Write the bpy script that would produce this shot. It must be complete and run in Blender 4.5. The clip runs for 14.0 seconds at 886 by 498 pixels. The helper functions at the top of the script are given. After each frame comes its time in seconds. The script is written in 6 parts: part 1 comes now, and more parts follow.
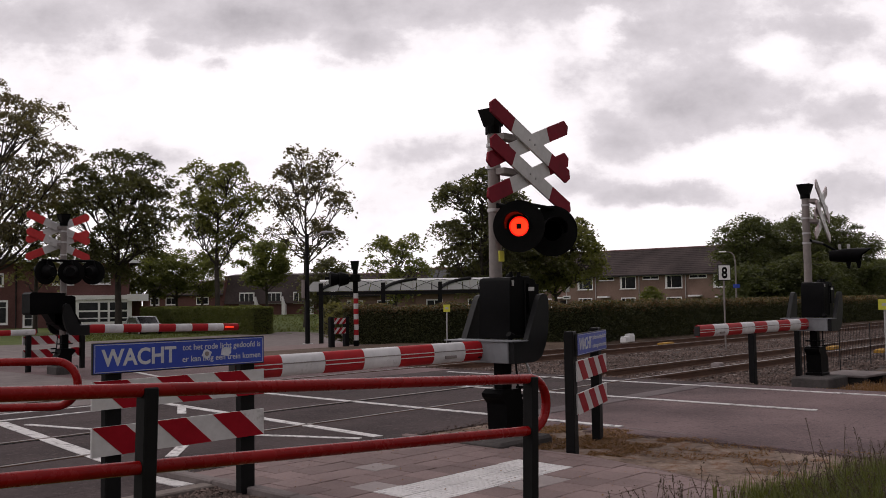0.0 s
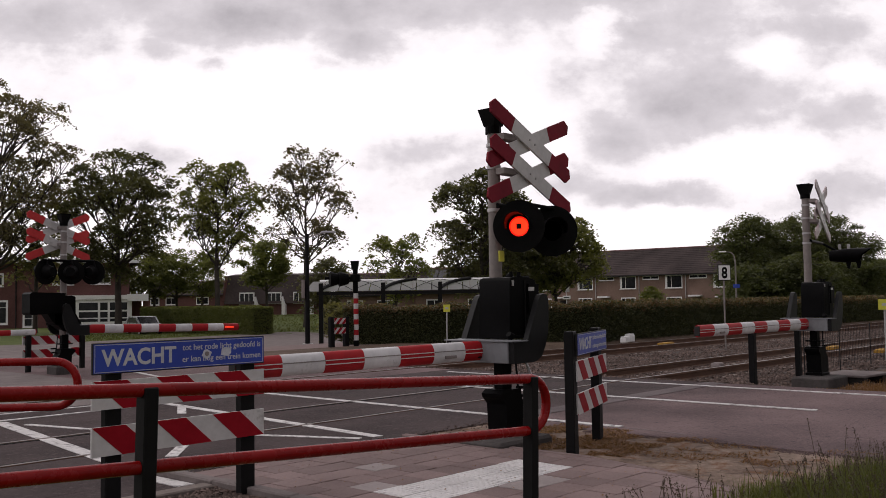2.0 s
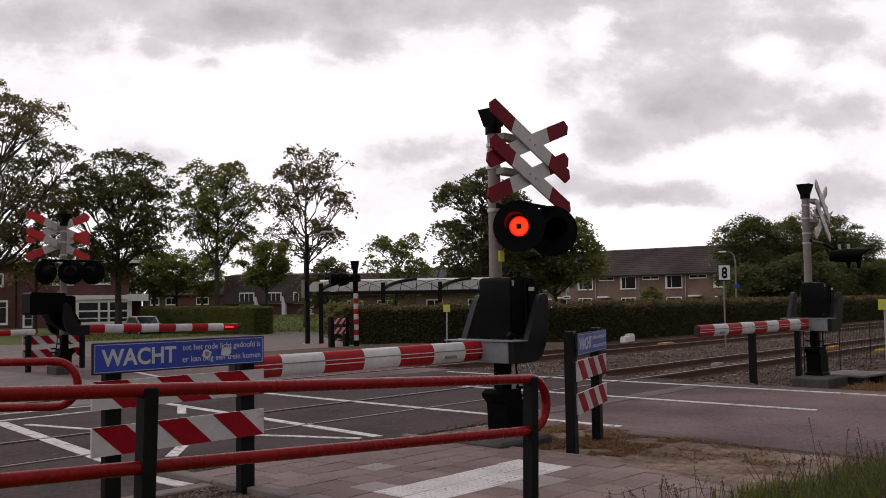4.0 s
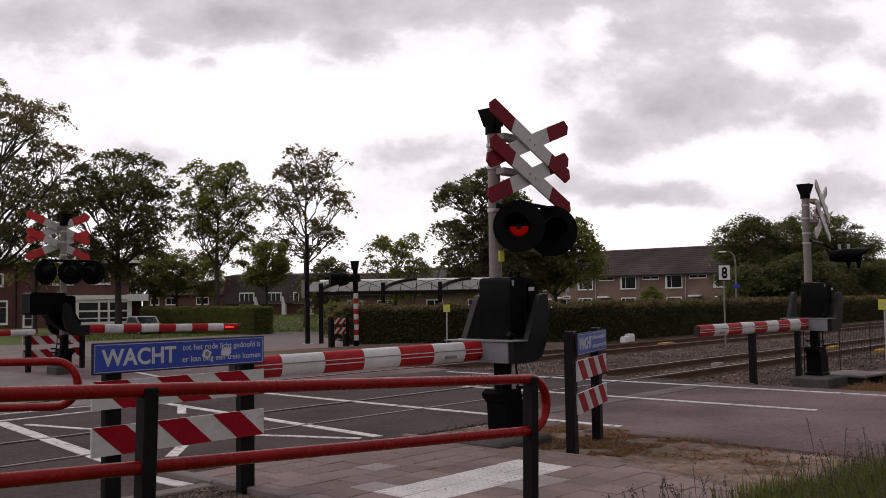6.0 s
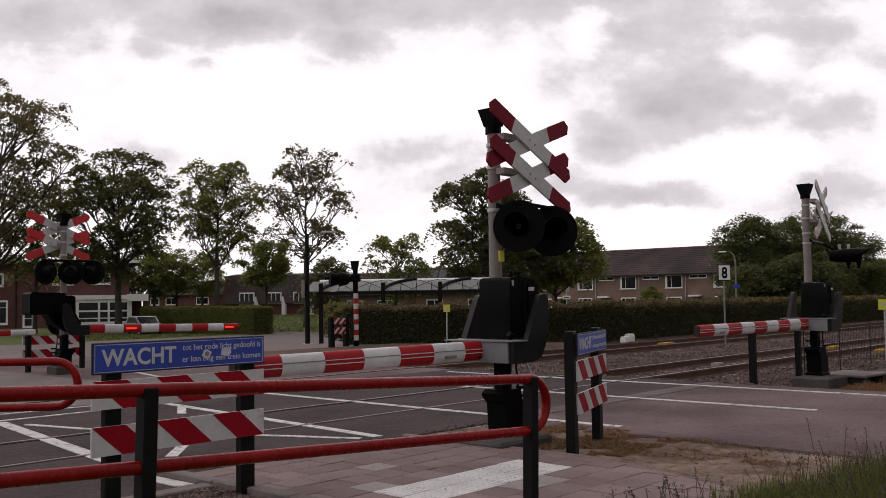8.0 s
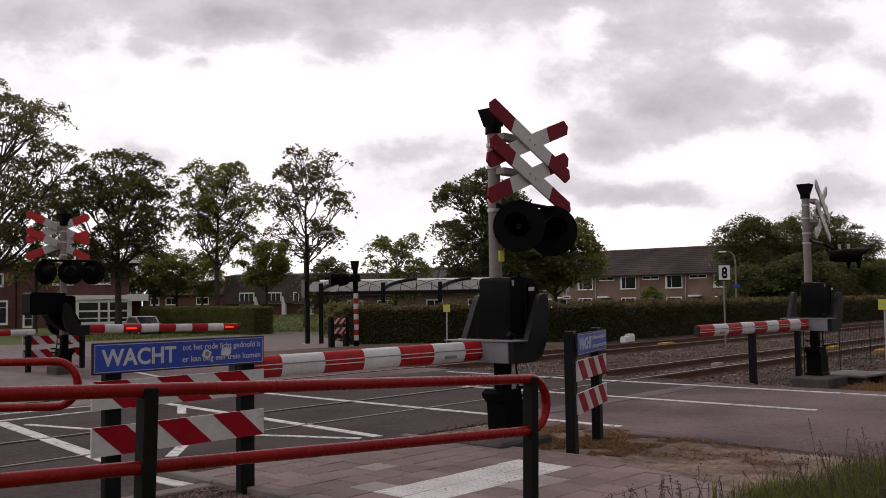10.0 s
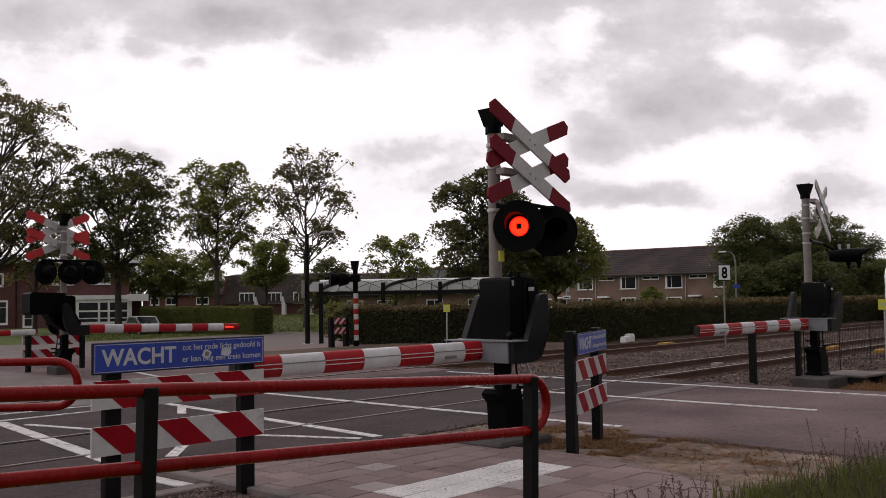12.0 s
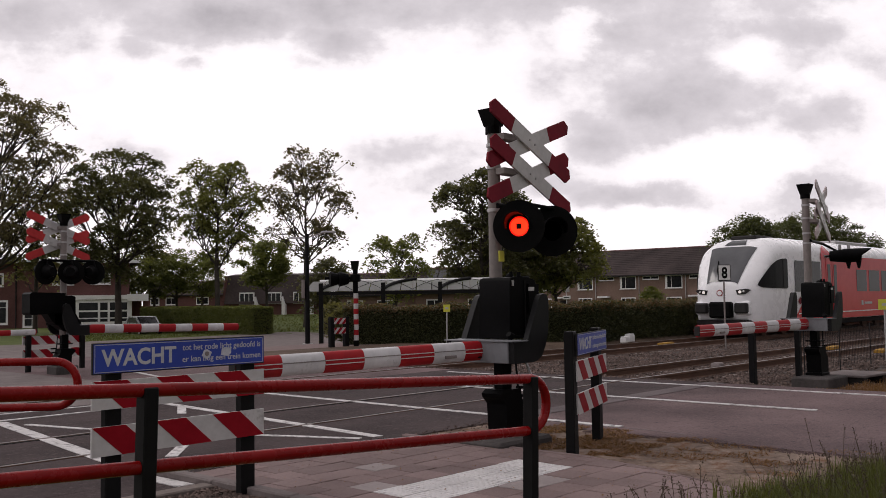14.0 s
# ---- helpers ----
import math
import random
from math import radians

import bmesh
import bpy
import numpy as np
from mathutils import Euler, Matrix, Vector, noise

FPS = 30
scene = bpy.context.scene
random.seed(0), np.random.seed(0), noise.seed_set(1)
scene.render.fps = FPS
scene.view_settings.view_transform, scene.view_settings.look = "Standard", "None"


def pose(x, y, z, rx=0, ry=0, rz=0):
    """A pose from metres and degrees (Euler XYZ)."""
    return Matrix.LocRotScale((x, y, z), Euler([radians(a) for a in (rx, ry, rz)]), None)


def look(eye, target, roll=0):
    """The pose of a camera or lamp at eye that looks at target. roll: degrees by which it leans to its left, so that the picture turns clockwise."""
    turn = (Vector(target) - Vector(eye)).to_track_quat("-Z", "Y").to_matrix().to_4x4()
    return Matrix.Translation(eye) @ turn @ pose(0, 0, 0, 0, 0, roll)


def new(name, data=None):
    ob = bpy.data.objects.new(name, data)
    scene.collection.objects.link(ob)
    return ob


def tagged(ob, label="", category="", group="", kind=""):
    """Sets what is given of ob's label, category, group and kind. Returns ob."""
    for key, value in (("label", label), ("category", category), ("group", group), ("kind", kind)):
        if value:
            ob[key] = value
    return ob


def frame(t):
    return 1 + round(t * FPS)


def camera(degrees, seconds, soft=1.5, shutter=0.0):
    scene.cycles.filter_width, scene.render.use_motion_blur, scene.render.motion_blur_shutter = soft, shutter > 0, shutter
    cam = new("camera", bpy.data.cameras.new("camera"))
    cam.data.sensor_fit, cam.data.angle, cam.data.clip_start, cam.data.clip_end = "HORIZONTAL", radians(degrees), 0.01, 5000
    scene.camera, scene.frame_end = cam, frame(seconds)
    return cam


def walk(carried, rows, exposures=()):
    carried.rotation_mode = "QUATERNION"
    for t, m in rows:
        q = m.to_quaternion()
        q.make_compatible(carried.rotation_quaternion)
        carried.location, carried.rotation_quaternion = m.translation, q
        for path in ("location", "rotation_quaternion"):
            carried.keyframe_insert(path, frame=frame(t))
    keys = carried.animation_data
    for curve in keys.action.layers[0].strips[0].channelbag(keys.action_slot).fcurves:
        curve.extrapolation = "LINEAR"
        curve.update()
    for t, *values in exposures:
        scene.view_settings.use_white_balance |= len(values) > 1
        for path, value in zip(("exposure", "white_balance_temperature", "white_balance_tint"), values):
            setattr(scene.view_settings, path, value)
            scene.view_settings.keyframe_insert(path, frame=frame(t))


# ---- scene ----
cam = camera(51.26, 14.0, soft=0.85)
TURN = 0.8313  # the rails run this far to the right of the view


def spot(side, ahead):
    """Plan place of a point so many metres to the side of the view axis and ahead of the camera."""
    return (side * math.cos(TURN) + ahead * math.sin(TURN), -side * math.sin(TURN) + ahead * math.cos(TURN))


EYE = (0.0, 0.0, 1.5)
TILT = 3.2006
AIM = (math.sin(TURN) * math.cos(radians(TILT)), math.cos(TURN) * math.cos(radians(TILT)), 1.5 + math.sin(radians(TILT)))
STAND = look(EYE, AIM, -0.852)
walk(cam, [(0.0, STAND), (14.0, STAND)], exposures=[(0.0, 0.0, 6650, 15), (14.0, 0.0, 6650, 15)])

# ---- sky and light ----
SUN_TURN = TURN - radians(75)  # the brightest part of the sky, to the left and above
SUN_LIFT = radians(50)
SKY_BACK, SKY_FRONT = 0.355, 1.0


def make_world():
    """Overcast sky: bright cloud round the hidden sun, greyer behind the viewer."""
    w = bpy.data.worlds.new("sky")
    scene.world = w
    w.use_nodes = True
    nt = w.node_tree
    nt.nodes.clear()
    N, L = nt.nodes.new, nt.links.new
    out, bg = N("ShaderNodeOutputWorld"), N("ShaderNodeBackground")
    sky = N("ShaderNodeTexSky")
    sky.sky_type, sky.sun_disc = "NISHITA", False
    sky.sun_elevation, sky.sun_rotation = SUN_LIFT, SUN_TURN
    tc = N("ShaderNodeTexCoord")
    mp = N("ShaderNodeMapping")
    mp.inputs["Scale"].default_value = (1.0, 1.0, 2.6)
    big = N("ShaderNodeTexNoise")
    big.inputs["Scale"].default_value, big.inputs["Detail"].default_value = 2.6, 7
    ramp = N("ShaderNodeValToRGB")
    e = ramp.color_ramp.elements
    e[0].position, e[0].color = 0.40, (1.0, 0.98, 1.0, 1)
    e[1].position, e[1].color = 0.70, (0.62, 0.59, 0.61, 1)
    dot = N("ShaderNodeVectorMath")
    dot.operation = "DOT_PRODUCT"
    dot.inputs[1].default_value = (math.sin(SUN_TURN) * math.cos(SUN_LIFT), math.cos(SUN_TURN) * math.cos(SUN_LIFT), math.sin(SUN_LIFT))
    rng = N("ShaderNodeMapRange")
    rng.inputs["From Min"].default_value, rng.inputs["From Max"].default_value = -0.3, 0.9
    rng.inputs["To Min"].default_value, rng.inputs["To Max"].default_value = SKY_BACK, SKY_FRONT
    lit = N("ShaderNodeVectorMath")
    lit.operation = "SCALE"
    mix = N("ShaderNodeMix")
    mix.data_type = "RGBA"
    mix.inputs[0].default_value = 0.93
    gain = N("ShaderNodeVectorMath")
    gain.operation = "SCALE"
    gain.inputs[3].default_value = 0.10
    L(tc.outputs["Generated"], mp.inputs[0])
    L(tc.outputs["Generated"], dot.inputs[0])
    L(dot.outputs["Value"], rng.inputs[0])
    L(mp.outputs[0], big.inputs["Vector"])
    L(big.outputs["Fac"], ramp.inputs[0])
    L(ramp.outputs[0], lit.inputs[0])
    L(rng.outputs[0], lit.inputs[3])
    L(sky.outputs[0], gain.inputs[0])
    L(gain.outputs[0], mix.inputs["A"])
    L(lit.outputs[0], mix.inputs["B"])
    L(mix.outputs["Result"], bg.inputs[0])
    bg.inputs[1].default_value = 1.0
    L(bg.outputs[0], out.inputs[0])


make_world()
sun_data = bpy.data.lights.new("sun", "SUN")
sun_data.energy, sun_data.angle, sun_data.color = 0.5, radians(18), (1.0, 0.97, 0.93)
sun = new("sun", sun_data)
sun.matrix_world = look((math.sin(SUN_TURN) * 50, math.cos(SUN_TURN) * 50, 60), (0, 0, 0))

# ---- materials ----


def surface(name, a, b, rough=0.7, metal=0.0, grain=8.0, coarse=0.7, relief=0.15, vary=0.0, island=0.0, wear=None, spec=0.5):
    """A worn two-tone material: coarse stains and fine grain between colours a and b, with fine relief.
    vary: shift of value from object to object; island: from piece to piece of one mesh; wear: (colour, amount)."""
    m = bpy.data.materials.new(name)
    m.use_nodes = True
    nt = m.node_tree
    N, L = nt.nodes.new, nt.links.new
    bsdf = nt.nodes["Principled BSDF"]
    tc = N("ShaderNodeTexCoord")
    geo = N("ShaderNodeNewGeometry")
    n1, n2 = N("ShaderNodeTexNoise"), N("ShaderNodeTexNoise")
    n1.inputs["Scale"].default_value, n1.inputs["Detail"].default_value = coarse, 6
    n2.inputs["Scale"].default_value, n2.inputs["Detail"].default_value = grain, 8
    n2.inputs["Roughness"].default_value = 0.65
    for n in (n1, n2):
        L(geo.outputs["Position"] if vary >= 0 else tc.outputs["Object"], n.inputs["Vector"])
    add = N("ShaderNodeMath")
    add.operation = "ADD"
    L(n1.outputs["Fac"], add.inputs[0])
    L(n2.outputs["Fac"], add.inputs[1])
    rng = N("ShaderNodeMapRange")
    rng.inputs["From Min"].default_value, rng.inputs["From Max"].default_value = 0.72, 1.28
    L(add.outputs[0], rng.inputs[0])
    mix = N("ShaderNodeMix")
    mix.data_type = "RGBA"
    mix.inputs["A"].default_value, mix.inputs["B"].default_value = (*a, 1), (*b, 1)
    L(rng.outputs[0], mix.inputs[0])
    col = mix.outputs["Result"]
    if wear:
        n3 = N("ShaderNodeTexNoise")
        n3.inputs["Scale"].default_value, n3.inputs["Detail"].default_value = grain * 0.35, 9
        n3.inputs["Roughness"].default_value = 0.7
        L(geo.outputs["Position"], n3.inputs["Vector"])
        r3 = N("ShaderNodeMapRange")
        r3.inputs["From Min"].default_value, r3.inputs["From Max"].default_value = 0.75 - wear[1], 0.80 - wear[1] * 0.8
        L(n3.outputs["Fac"], r3.inputs[0])
        wm = N("ShaderNodeMix")
        wm.data_type = "RGBA"
        wm.inputs["B"].default_value = (*wear[0], 1)
        L(r3.outputs[0], wm.inputs[0])
        L(col, wm.inputs["A"])
        col = wm.outputs["Result"]
    if abs(vary) > 0 or island > 0:
        hs = N("ShaderNodeHueSaturation")
        vr = N("ShaderNodeMapRange")
        amount = max(abs(vary), island)
        vr.inputs["To Min"].default_value, vr.inputs["To Max"].default_value = 1 - amount, 1 + amount
        if island > 0:
            L(geo.outputs["Random Per Island"], vr.inputs[0])
        else:
            oi = N("ShaderNodeObjectInfo")
            L(oi.outputs["Random"], vr.inputs[0])
        L(vr.outputs[0], hs.inputs["Value"])
        L(col, hs.inputs["Color"])
        col = hs.outputs["Color"]
    L(col, bsdf.inputs["Base Color"])
    rr = N("ShaderNodeMapRange")
    rr.inputs["To Min"].default_value, rr.inputs["To Max"].default_value = max(0.02, rough - 0.12), min(1.0, rough + 0.12)
    L(n2.outputs["Fac"], rr.inputs[0])
    L(rr.outputs[0], bsdf.inputs["Roughness"])
    bsdf.inputs["Metallic"].default_value = metal
    bsdf.inputs["Specular IOR Level"].default_value = spec
    if relief:
        bump = N("ShaderNodeBump")
        bump.inputs["Strength"].default_value, bump.inputs["Distance"].default_value = relief, 0.02
        L(n2.outputs["Fac"], bump.inputs["Height"])
        L(bump.outputs[0], bsdf.inputs["Normal"])
    return m


def leafy(name, a, b, through_light=0.35, tint=None):
    """Leaves: colour varies from leaf to leaf, and light passes through."""
    m = surface(name, a, b, rough=0.55, grain=3, coarse=0.35, relief=0, island=0.35, spec=0.35)
    nt = m.node_tree
    bsdf, out = nt.nodes["Principled BSDF"], nt.nodes["Material Output"]
    tr = nt.nodes.new("ShaderNodeBsdfTranslucent")
    tr.inputs[0].default_value = (*(tint or (b[0] * 1.5, b[1] * 1.55, b[2] * 0.8)), 1)
    mx = nt.nodes.new("ShaderNodeMixShader")
    mx.inputs[0].default_value = through_light
    nt.links.new(bsdf.outputs[0], mx.inputs[1])
    nt.links.new(tr.outputs[0], mx.inputs[2])
    nt.links.new(mx.outputs[0], out.inputs[0])
    return m


def see_through(name, color, share):
    """Hazy glazing: part of the light passes straight, the rest is scattered."""
    m = leafy(name, tuple(c * 0.8 for c in color), color, 0.7, color)
    nt = m.node_tree
    out = nt.nodes["Material Output"]
    last = out.inputs[0].links[0].from_socket
    tr, mx = nt.nodes.new("ShaderNodeBsdfTransparent"), nt.nodes.new("ShaderNodeMixShader")
    mx.inputs[0].default_value = share
    nt.links.new(last, mx.inputs[1])
    nt.links.new(tr.outputs[0], mx.inputs[2])
    nt.links.new(mx.outputs[0], out.inputs[0])
    return m


def glow(name, color, strength):
    m = bpy.data.materials.new(name)
    m.use_nodes = True
    b = m.node_tree.nodes["Principled BSDF"]
    b.inputs["Base Color"].default_value = (*color, 1)
    b.inputs["Emission Color"].default_value = (*color, 1)
    b.inputs["Emission Strength"].default_value = strength
    return m


def tinted(name, color):
    """Dark clear glass."""
    m = bpy.data.materials.new(name)
    m.use_nodes = True
    nt = m.node_tree
    tr = nt.nodes.new("ShaderNodeBsdfTransparent")
    tr.inputs[0].default_value = (*color, 1)
    nt.links.new(tr.outputs[0], nt.nodes["Material Output"].inputs[0])
    return m


M = {
    "smoked": tinted("smoked_glass", (0.28, 0.19, 0.19)),
    "asphalt": surface("asphalt", (0.066, 0.0475, 0.048), (0.213, 0.149, 0.149), 0.88, grain=42, coarse=0.5, relief=0.6, spec=0.12, wear=((0.045, 0.037, 0.039), 0.17)),
    "asphalt_new": surface("dark_asphalt", (0.027, 0.0195, 0.0195), (0.080, 0.0580, 0.0575), 0.85, grain=44, coarse=0.9, relief=0.5, spec=0.12, wear=((0.094, 0.070, 0.068), 0.20)),
    "asphalt_pale": surface("pale_asphalt", (0.085, 0.070, 0.071), (0.175, 0.145, 0.146), 0.88, grain=42, coarse=0.8, relief=0.5, spec=0.12),
    "road_paint": surface("road_paint", (0.45, 0.43, 0.42), (0.64, 0.615, 0.60), 0.6, grain=30, coarse=2, relief=0.2, wear=((0.13, 0.115, 0.112), 0.22)),
    "tile": surface("concrete_tile", (0.156, 0.111, 0.106), (0.234, 0.171, 0.163), 0.85, grain=40, coarse=1.5, relief=0.35, vary=0.16, spec=0.15),
    "tile_pale": surface("pale_concrete_tile", (0.24, 0.205, 0.20), (0.33, 0.285, 0.275), 0.85, grain=40, coarse=1.5, relief=0.35, vary=0.08, spec=0.15),
    "tile_light": surface("light_tile", (0.48, 0.46, 0.46), (0.64, 0.62, 0.61), 0.75, grain=40, coarse=2, relief=0.25, vary=0.08),
    "soil": surface("soil", (0.055, 0.037, 0.027), (0.135, 0.098, 0.074), 0.95, grain=14, coarse=0.9, relief=0.6, spec=0.1),
    "sand": surface("sandy_verge", (0.076, 0.050, 0.037), (0.285, 0.214, 0.172), 0.95, grain=11, coarse=1.9, relief=0.8, spec=0.1, wear=((0.150, 0.078, 0.044), 0.22)),
    "grass_ground": surface("lawn", (0.060, 0.080, 0.020), (0.110, 0.135, 0.036), 0.95, grain=20, coarse=0.25, relief=0.6, spec=0.15),
    "ballast": surface("ballast", (0.071, 0.051, 0.044), (0.180, 0.133, 0.116), 0.9, grain=25, coarse=1.2, relief=0.5, island=0.45, spec=0.12),
    "ballast_bed": surface("ballast_bed", (0.05, 0.040, 0.036), (0.11, 0.090, 0.082), 0.95, grain=22, coarse=1.2, relief=0.9, spec=0.1),
    "rust": surface("rusty_steel", (0.085, 0.045, 0.030), (0.16, 0.085, 0.055), 0.75, 0.3, grain=30, coarse=2, relief=0.3),
    "rail_top": surface("worn_rail_head", (0.135, 0.110, 0.098), (0.215, 0.182, 0.166), 0.45, 0.5, grain=20, coarse=2, relief=0.05),
    "sleeper": surface("concrete_sleeper", (0.16, 0.13, 0.115), (0.26, 0.22, 0.20), 0.9, grain=25, coarse=2, relief=0.4, vary=0.15, spec=0.15),
    "concrete": surface("grey_concrete", (0.126, 0.106, 0.102), (0.22, 0.187, 0.180), 0.88, grain=25, coarse=2, relief=0.4, spec=0.12),
    # darker copy of the concrete, with the shadow on the plinths in its colour
    "concrete_dark": surface("shadowed_concrete", (0.045, 0.040, 0.039), (0.095, 0.085, 0.082), 0.9, grain=22, coarse=2, relief=0.5, spec=0.12),
    # red ends met at a grazing angle: pale sky glare put into the colour
    "glare_red": surface("red_board_with_sky_glare", (0.30, 0.235, 0.235), (0.40, 0.31, 0.31), 0.45, grain=12, coarse=3, relief=0.03),
    "galv": surface("galvanised_steel", (0.38, 0.37, 0.37), (0.50, 0.48, 0.48), 0.5, 0.55, grain=18, coarse=3, relief=0.05),
    "pole_grey": surface("grey_pole_paint", (0.175, 0.150, 0.140), (0.26, 0.225, 0.212), 0.6, 0.1, grain=14, coarse=2.5, relief=0.06),
    "black": surface("black_plastic", (0.0022, 0.0022, 0.0024), (0.0055, 0.0052, 0.0056), 0.48, grain=20, coarse=3, relief=0.06, spec=0.045),
    "steel_dark": surface("dark_grey_steel", (0.0045, 0.0045, 0.005), (0.0095, 0.0095, 0.010), 0.5, 0.15, grain=14, coarse=3, relief=0.06, spec=0.25),
    "galv_pale": surface("pale_galvanised_beam", (0.165, 0.172, 0.185), (0.225, 0.232, 0.245), 0.6, 0.2, grain=14, coarse=3, relief=0.05),
    "black_matt": surface("matt_black", (0.003, 0.003, 0.003), (0.007, 0.007, 0.007), 0.85, grain=20, coarse=3, relief=0.05, spec=0.1),
    "post_black": surface("black_post_paint", (0.004, 0.0038, 0.004), (0.0095, 0.009, 0.0095), 0.6, grain=16, coarse=3, relief=0.12, spec=0.12),
    "red": surface("red_reflective", (0.29, 0.008, 0.012), (0.39, 0.013, 0.017), 0.45, grain=14, coarse=3, relief=0.03, spec=0.22),
    "red_back": surface("painted_red_back", (0.46, 0.030, 0.032), (0.58, 0.045, 0.045), 0.5, grain=14, coarse=3, relief=0.03, spec=0.3),
    "boom_glow": glow("small_red_barrier_lamp", (1.0, 0.045, 0.014), 0.7),
    "red_dark": surface("dark_red_reflective", (0.24, 0.006, 0.013), (0.32, 0.009, 0.018), 0.5, grain=14, coarse=3, relief=0.03, spec=0.08),
    "red_wine": surface("wine_red_reflective", (0.150, 0.009, 0.019), (0.215, 0.014, 0.027), 0.5, grain=14, coarse=3, relief=0.03, spec=0.12),
    "fence_red": surface("red_enamel", (0.170, 0.0028, 0.003), (0.245, 0.0045, 0.005), 0.27, grain=10, coarse=2, relief=0.05, wear=((0.11, 0.006, 0.006), 0.12), spec=0.2),
    "white": surface("white_reflective", (0.46, 0.445, 0.44), (0.60, 0.585, 0.58), 0.45, grain=12, coarse=2, relief=0.03, wear=((0.36, 0.345, 0.33), 0.16)),
    "boom_white": surface("dirty_white_boom_paint", (0.50, 0.495, 0.50), (0.68, 0.67, 0.675), 0.42, grain=9, coarse=2.5, relief=0.03, wear=((0.36, 0.35, 0.345), 0.17)),
    "white_paint": surface("white_paint", (0.74, 0.73, 0.72), (0.84, 0.83, 0.82), 0.5, grain=8, coarse=1, relief=0.03),
    "blue": surface("blue_sign_face", (0.016, 0.043, 0.30), (0.024, 0.060, 0.39), 0.42, grain=8, coarse=2, relief=0.02),
    "sign_text": surface("sign_lettering", (0.42, 0.43, 0.46), (0.55, 0.56, 0.59), 0.5, grain=20, coarse=3, relief=0),
    "sticker": surface("faded_sticker", (0.38, 0.40, 0.46), (0.60, 0.61, 0.66), 0.6, grain=40, coarse=6, relief=0),
    "yellow": surface("yellow_plate", (0.62, 0.60, 0.05), (0.74, 0.72, 0.09), 0.5, grain=12, coarse=2, relief=0.02),
    "brick_red": surface("red_brick", (0.098, 0.047, 0.043), (0.165, 0.079, 0.072), 0.85, grain=6, coarse=0.5, relief=0.3, spec=0.15),
    "brick_tan": surface("brown_brick", (0.160, 0.104, 0.084), (0.255, 0.172, 0.140), 0.85, grain=6, coarse=0.5, relief=0.3, spec=0.15),
    "roof": surface("roof_tiles", (0.036, 0.029, 0.028), (0.082, 0.063, 0.061), 0.9, grain=5, coarse=0.4, relief=0.4, spec=0.1),
    "roof_ridge": surface("ridge_tiles", (0.11, 0.05, 0.045), (0.17, 0.08, 0.07), 0.8, grain=5, coarse=0.8, relief=0.3),
    "window": surface("window_glass", (0.012, 0.013, 0.015), (0.030, 0.031, 0.034), 0.14, grain=2, coarse=0.5, relief=0.0, spec=0.3),
    "clear": see_through("shelter_glazing", (0.64, 0.64, 0.66), 0.45),
    "bark": surface("bark", (0.030, 0.024, 0.020), (0.065, 0.052, 0.042), 0.95, grain=12, coarse=2, relief=0.8),
    "leaf": leafy("chestnut_leaves", (0.085, 0.081, 0.038), (0.168, 0.152, 0.072), 0.42),
    "leaf_mid": leafy("yellowish_leaves", (0.088, 0.092, 0.034), (0.172, 0.170, 0.062), 0.42),
    "leaf_brown": leafy("brownish_leaves", (0.080, 0.068, 0.042), (0.145, 0.118, 0.074), 0.38),
    "leaf_green": leafy("dark_green_leaves", (0.046, 0.055, 0.025), (0.106, 0.115, 0.050), 0.36),
    "leaf_dark": leafy("dark_leaves", (0.052, 0.054, 0.027), (0.108, 0.105, 0.049), 0.36),
    "leaf_light": leafy("light_leaves", (0.088, 0.100, 0.032), (0.160, 0.168, 0.058), 0.40),
    "hedge": leafy("hedge_leaves", (0.036, 0.042, 0.017), (0.072, 0.075, 0.030), 0.22),
    "hedge_tip": leafy("reddish_hedge_tips", (0.105, 0.062, 0.030), (0.155, 0.098, 0.046), 0.25),
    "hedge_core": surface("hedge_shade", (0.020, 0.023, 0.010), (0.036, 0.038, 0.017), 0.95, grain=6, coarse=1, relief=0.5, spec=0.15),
    "grass": leafy("grass_blades", (0.050, 0.060, 0.014), (0.118, 0.124, 0.032), 0.3),
    "dry_grass": leafy("dry_grass", (0.125, 0.059, 0.025), (0.220, 0.114, 0.050), 0.25),
    "seed": leafy("grass_seed_heads", (0.050, 0.034, 0.026), (0.100, 0.070, 0.050), 0.2),
    "train_white": surface("train_white", (0.90, 0.89, 0.90), (0.94, 0.93, 0.94), 0.28, grain=3, coarse=0.5, relief=0.01),
    "train_red": surface("train_red", (0.60, 0.050, 0.062), (0.68, 0.070, 0.082), 0.22, grain=3, coarse=0.5, relief=0.01),
    "train_glass": surface("train_glass", (0.050, 0.051, 0.055), (0.070, 0.071, 0.076), 0.10, grain=2, coarse=0.5, relief=0.0, spec=0.5),
    "cab_glass": surface("dark_cab_glass", (0.008, 0.008, 0.009), (0.014, 0.014, 0.016), 0.2, grain=2, coarse=0.5, relief=0.0, spec=0.12),
    "train_dark": surface("train_underframe", (0.016, 0.015, 0.015), (0.035, 0.032, 0.031), 0.7, grain=10, coarse=2, relief=0.2, spec=0.22),
    "lens_red": glow("lit_red_lens", (1.0, 0.034, 0.008), 1.7),
    "lens_rim": glow("deep_red_rim", (1.0, 0.012, 0.004), 1.1),
    "lamp_white": glow("train_headlight", (1.0, 0.92, 0.86), 0.35),
    "chrome": surface("bright_metal", (0.55, 0.55, 0.55), (0.7, 0.7, 0.7), 0.25, 0.9, grain=10, coarse=2, relief=0.02),
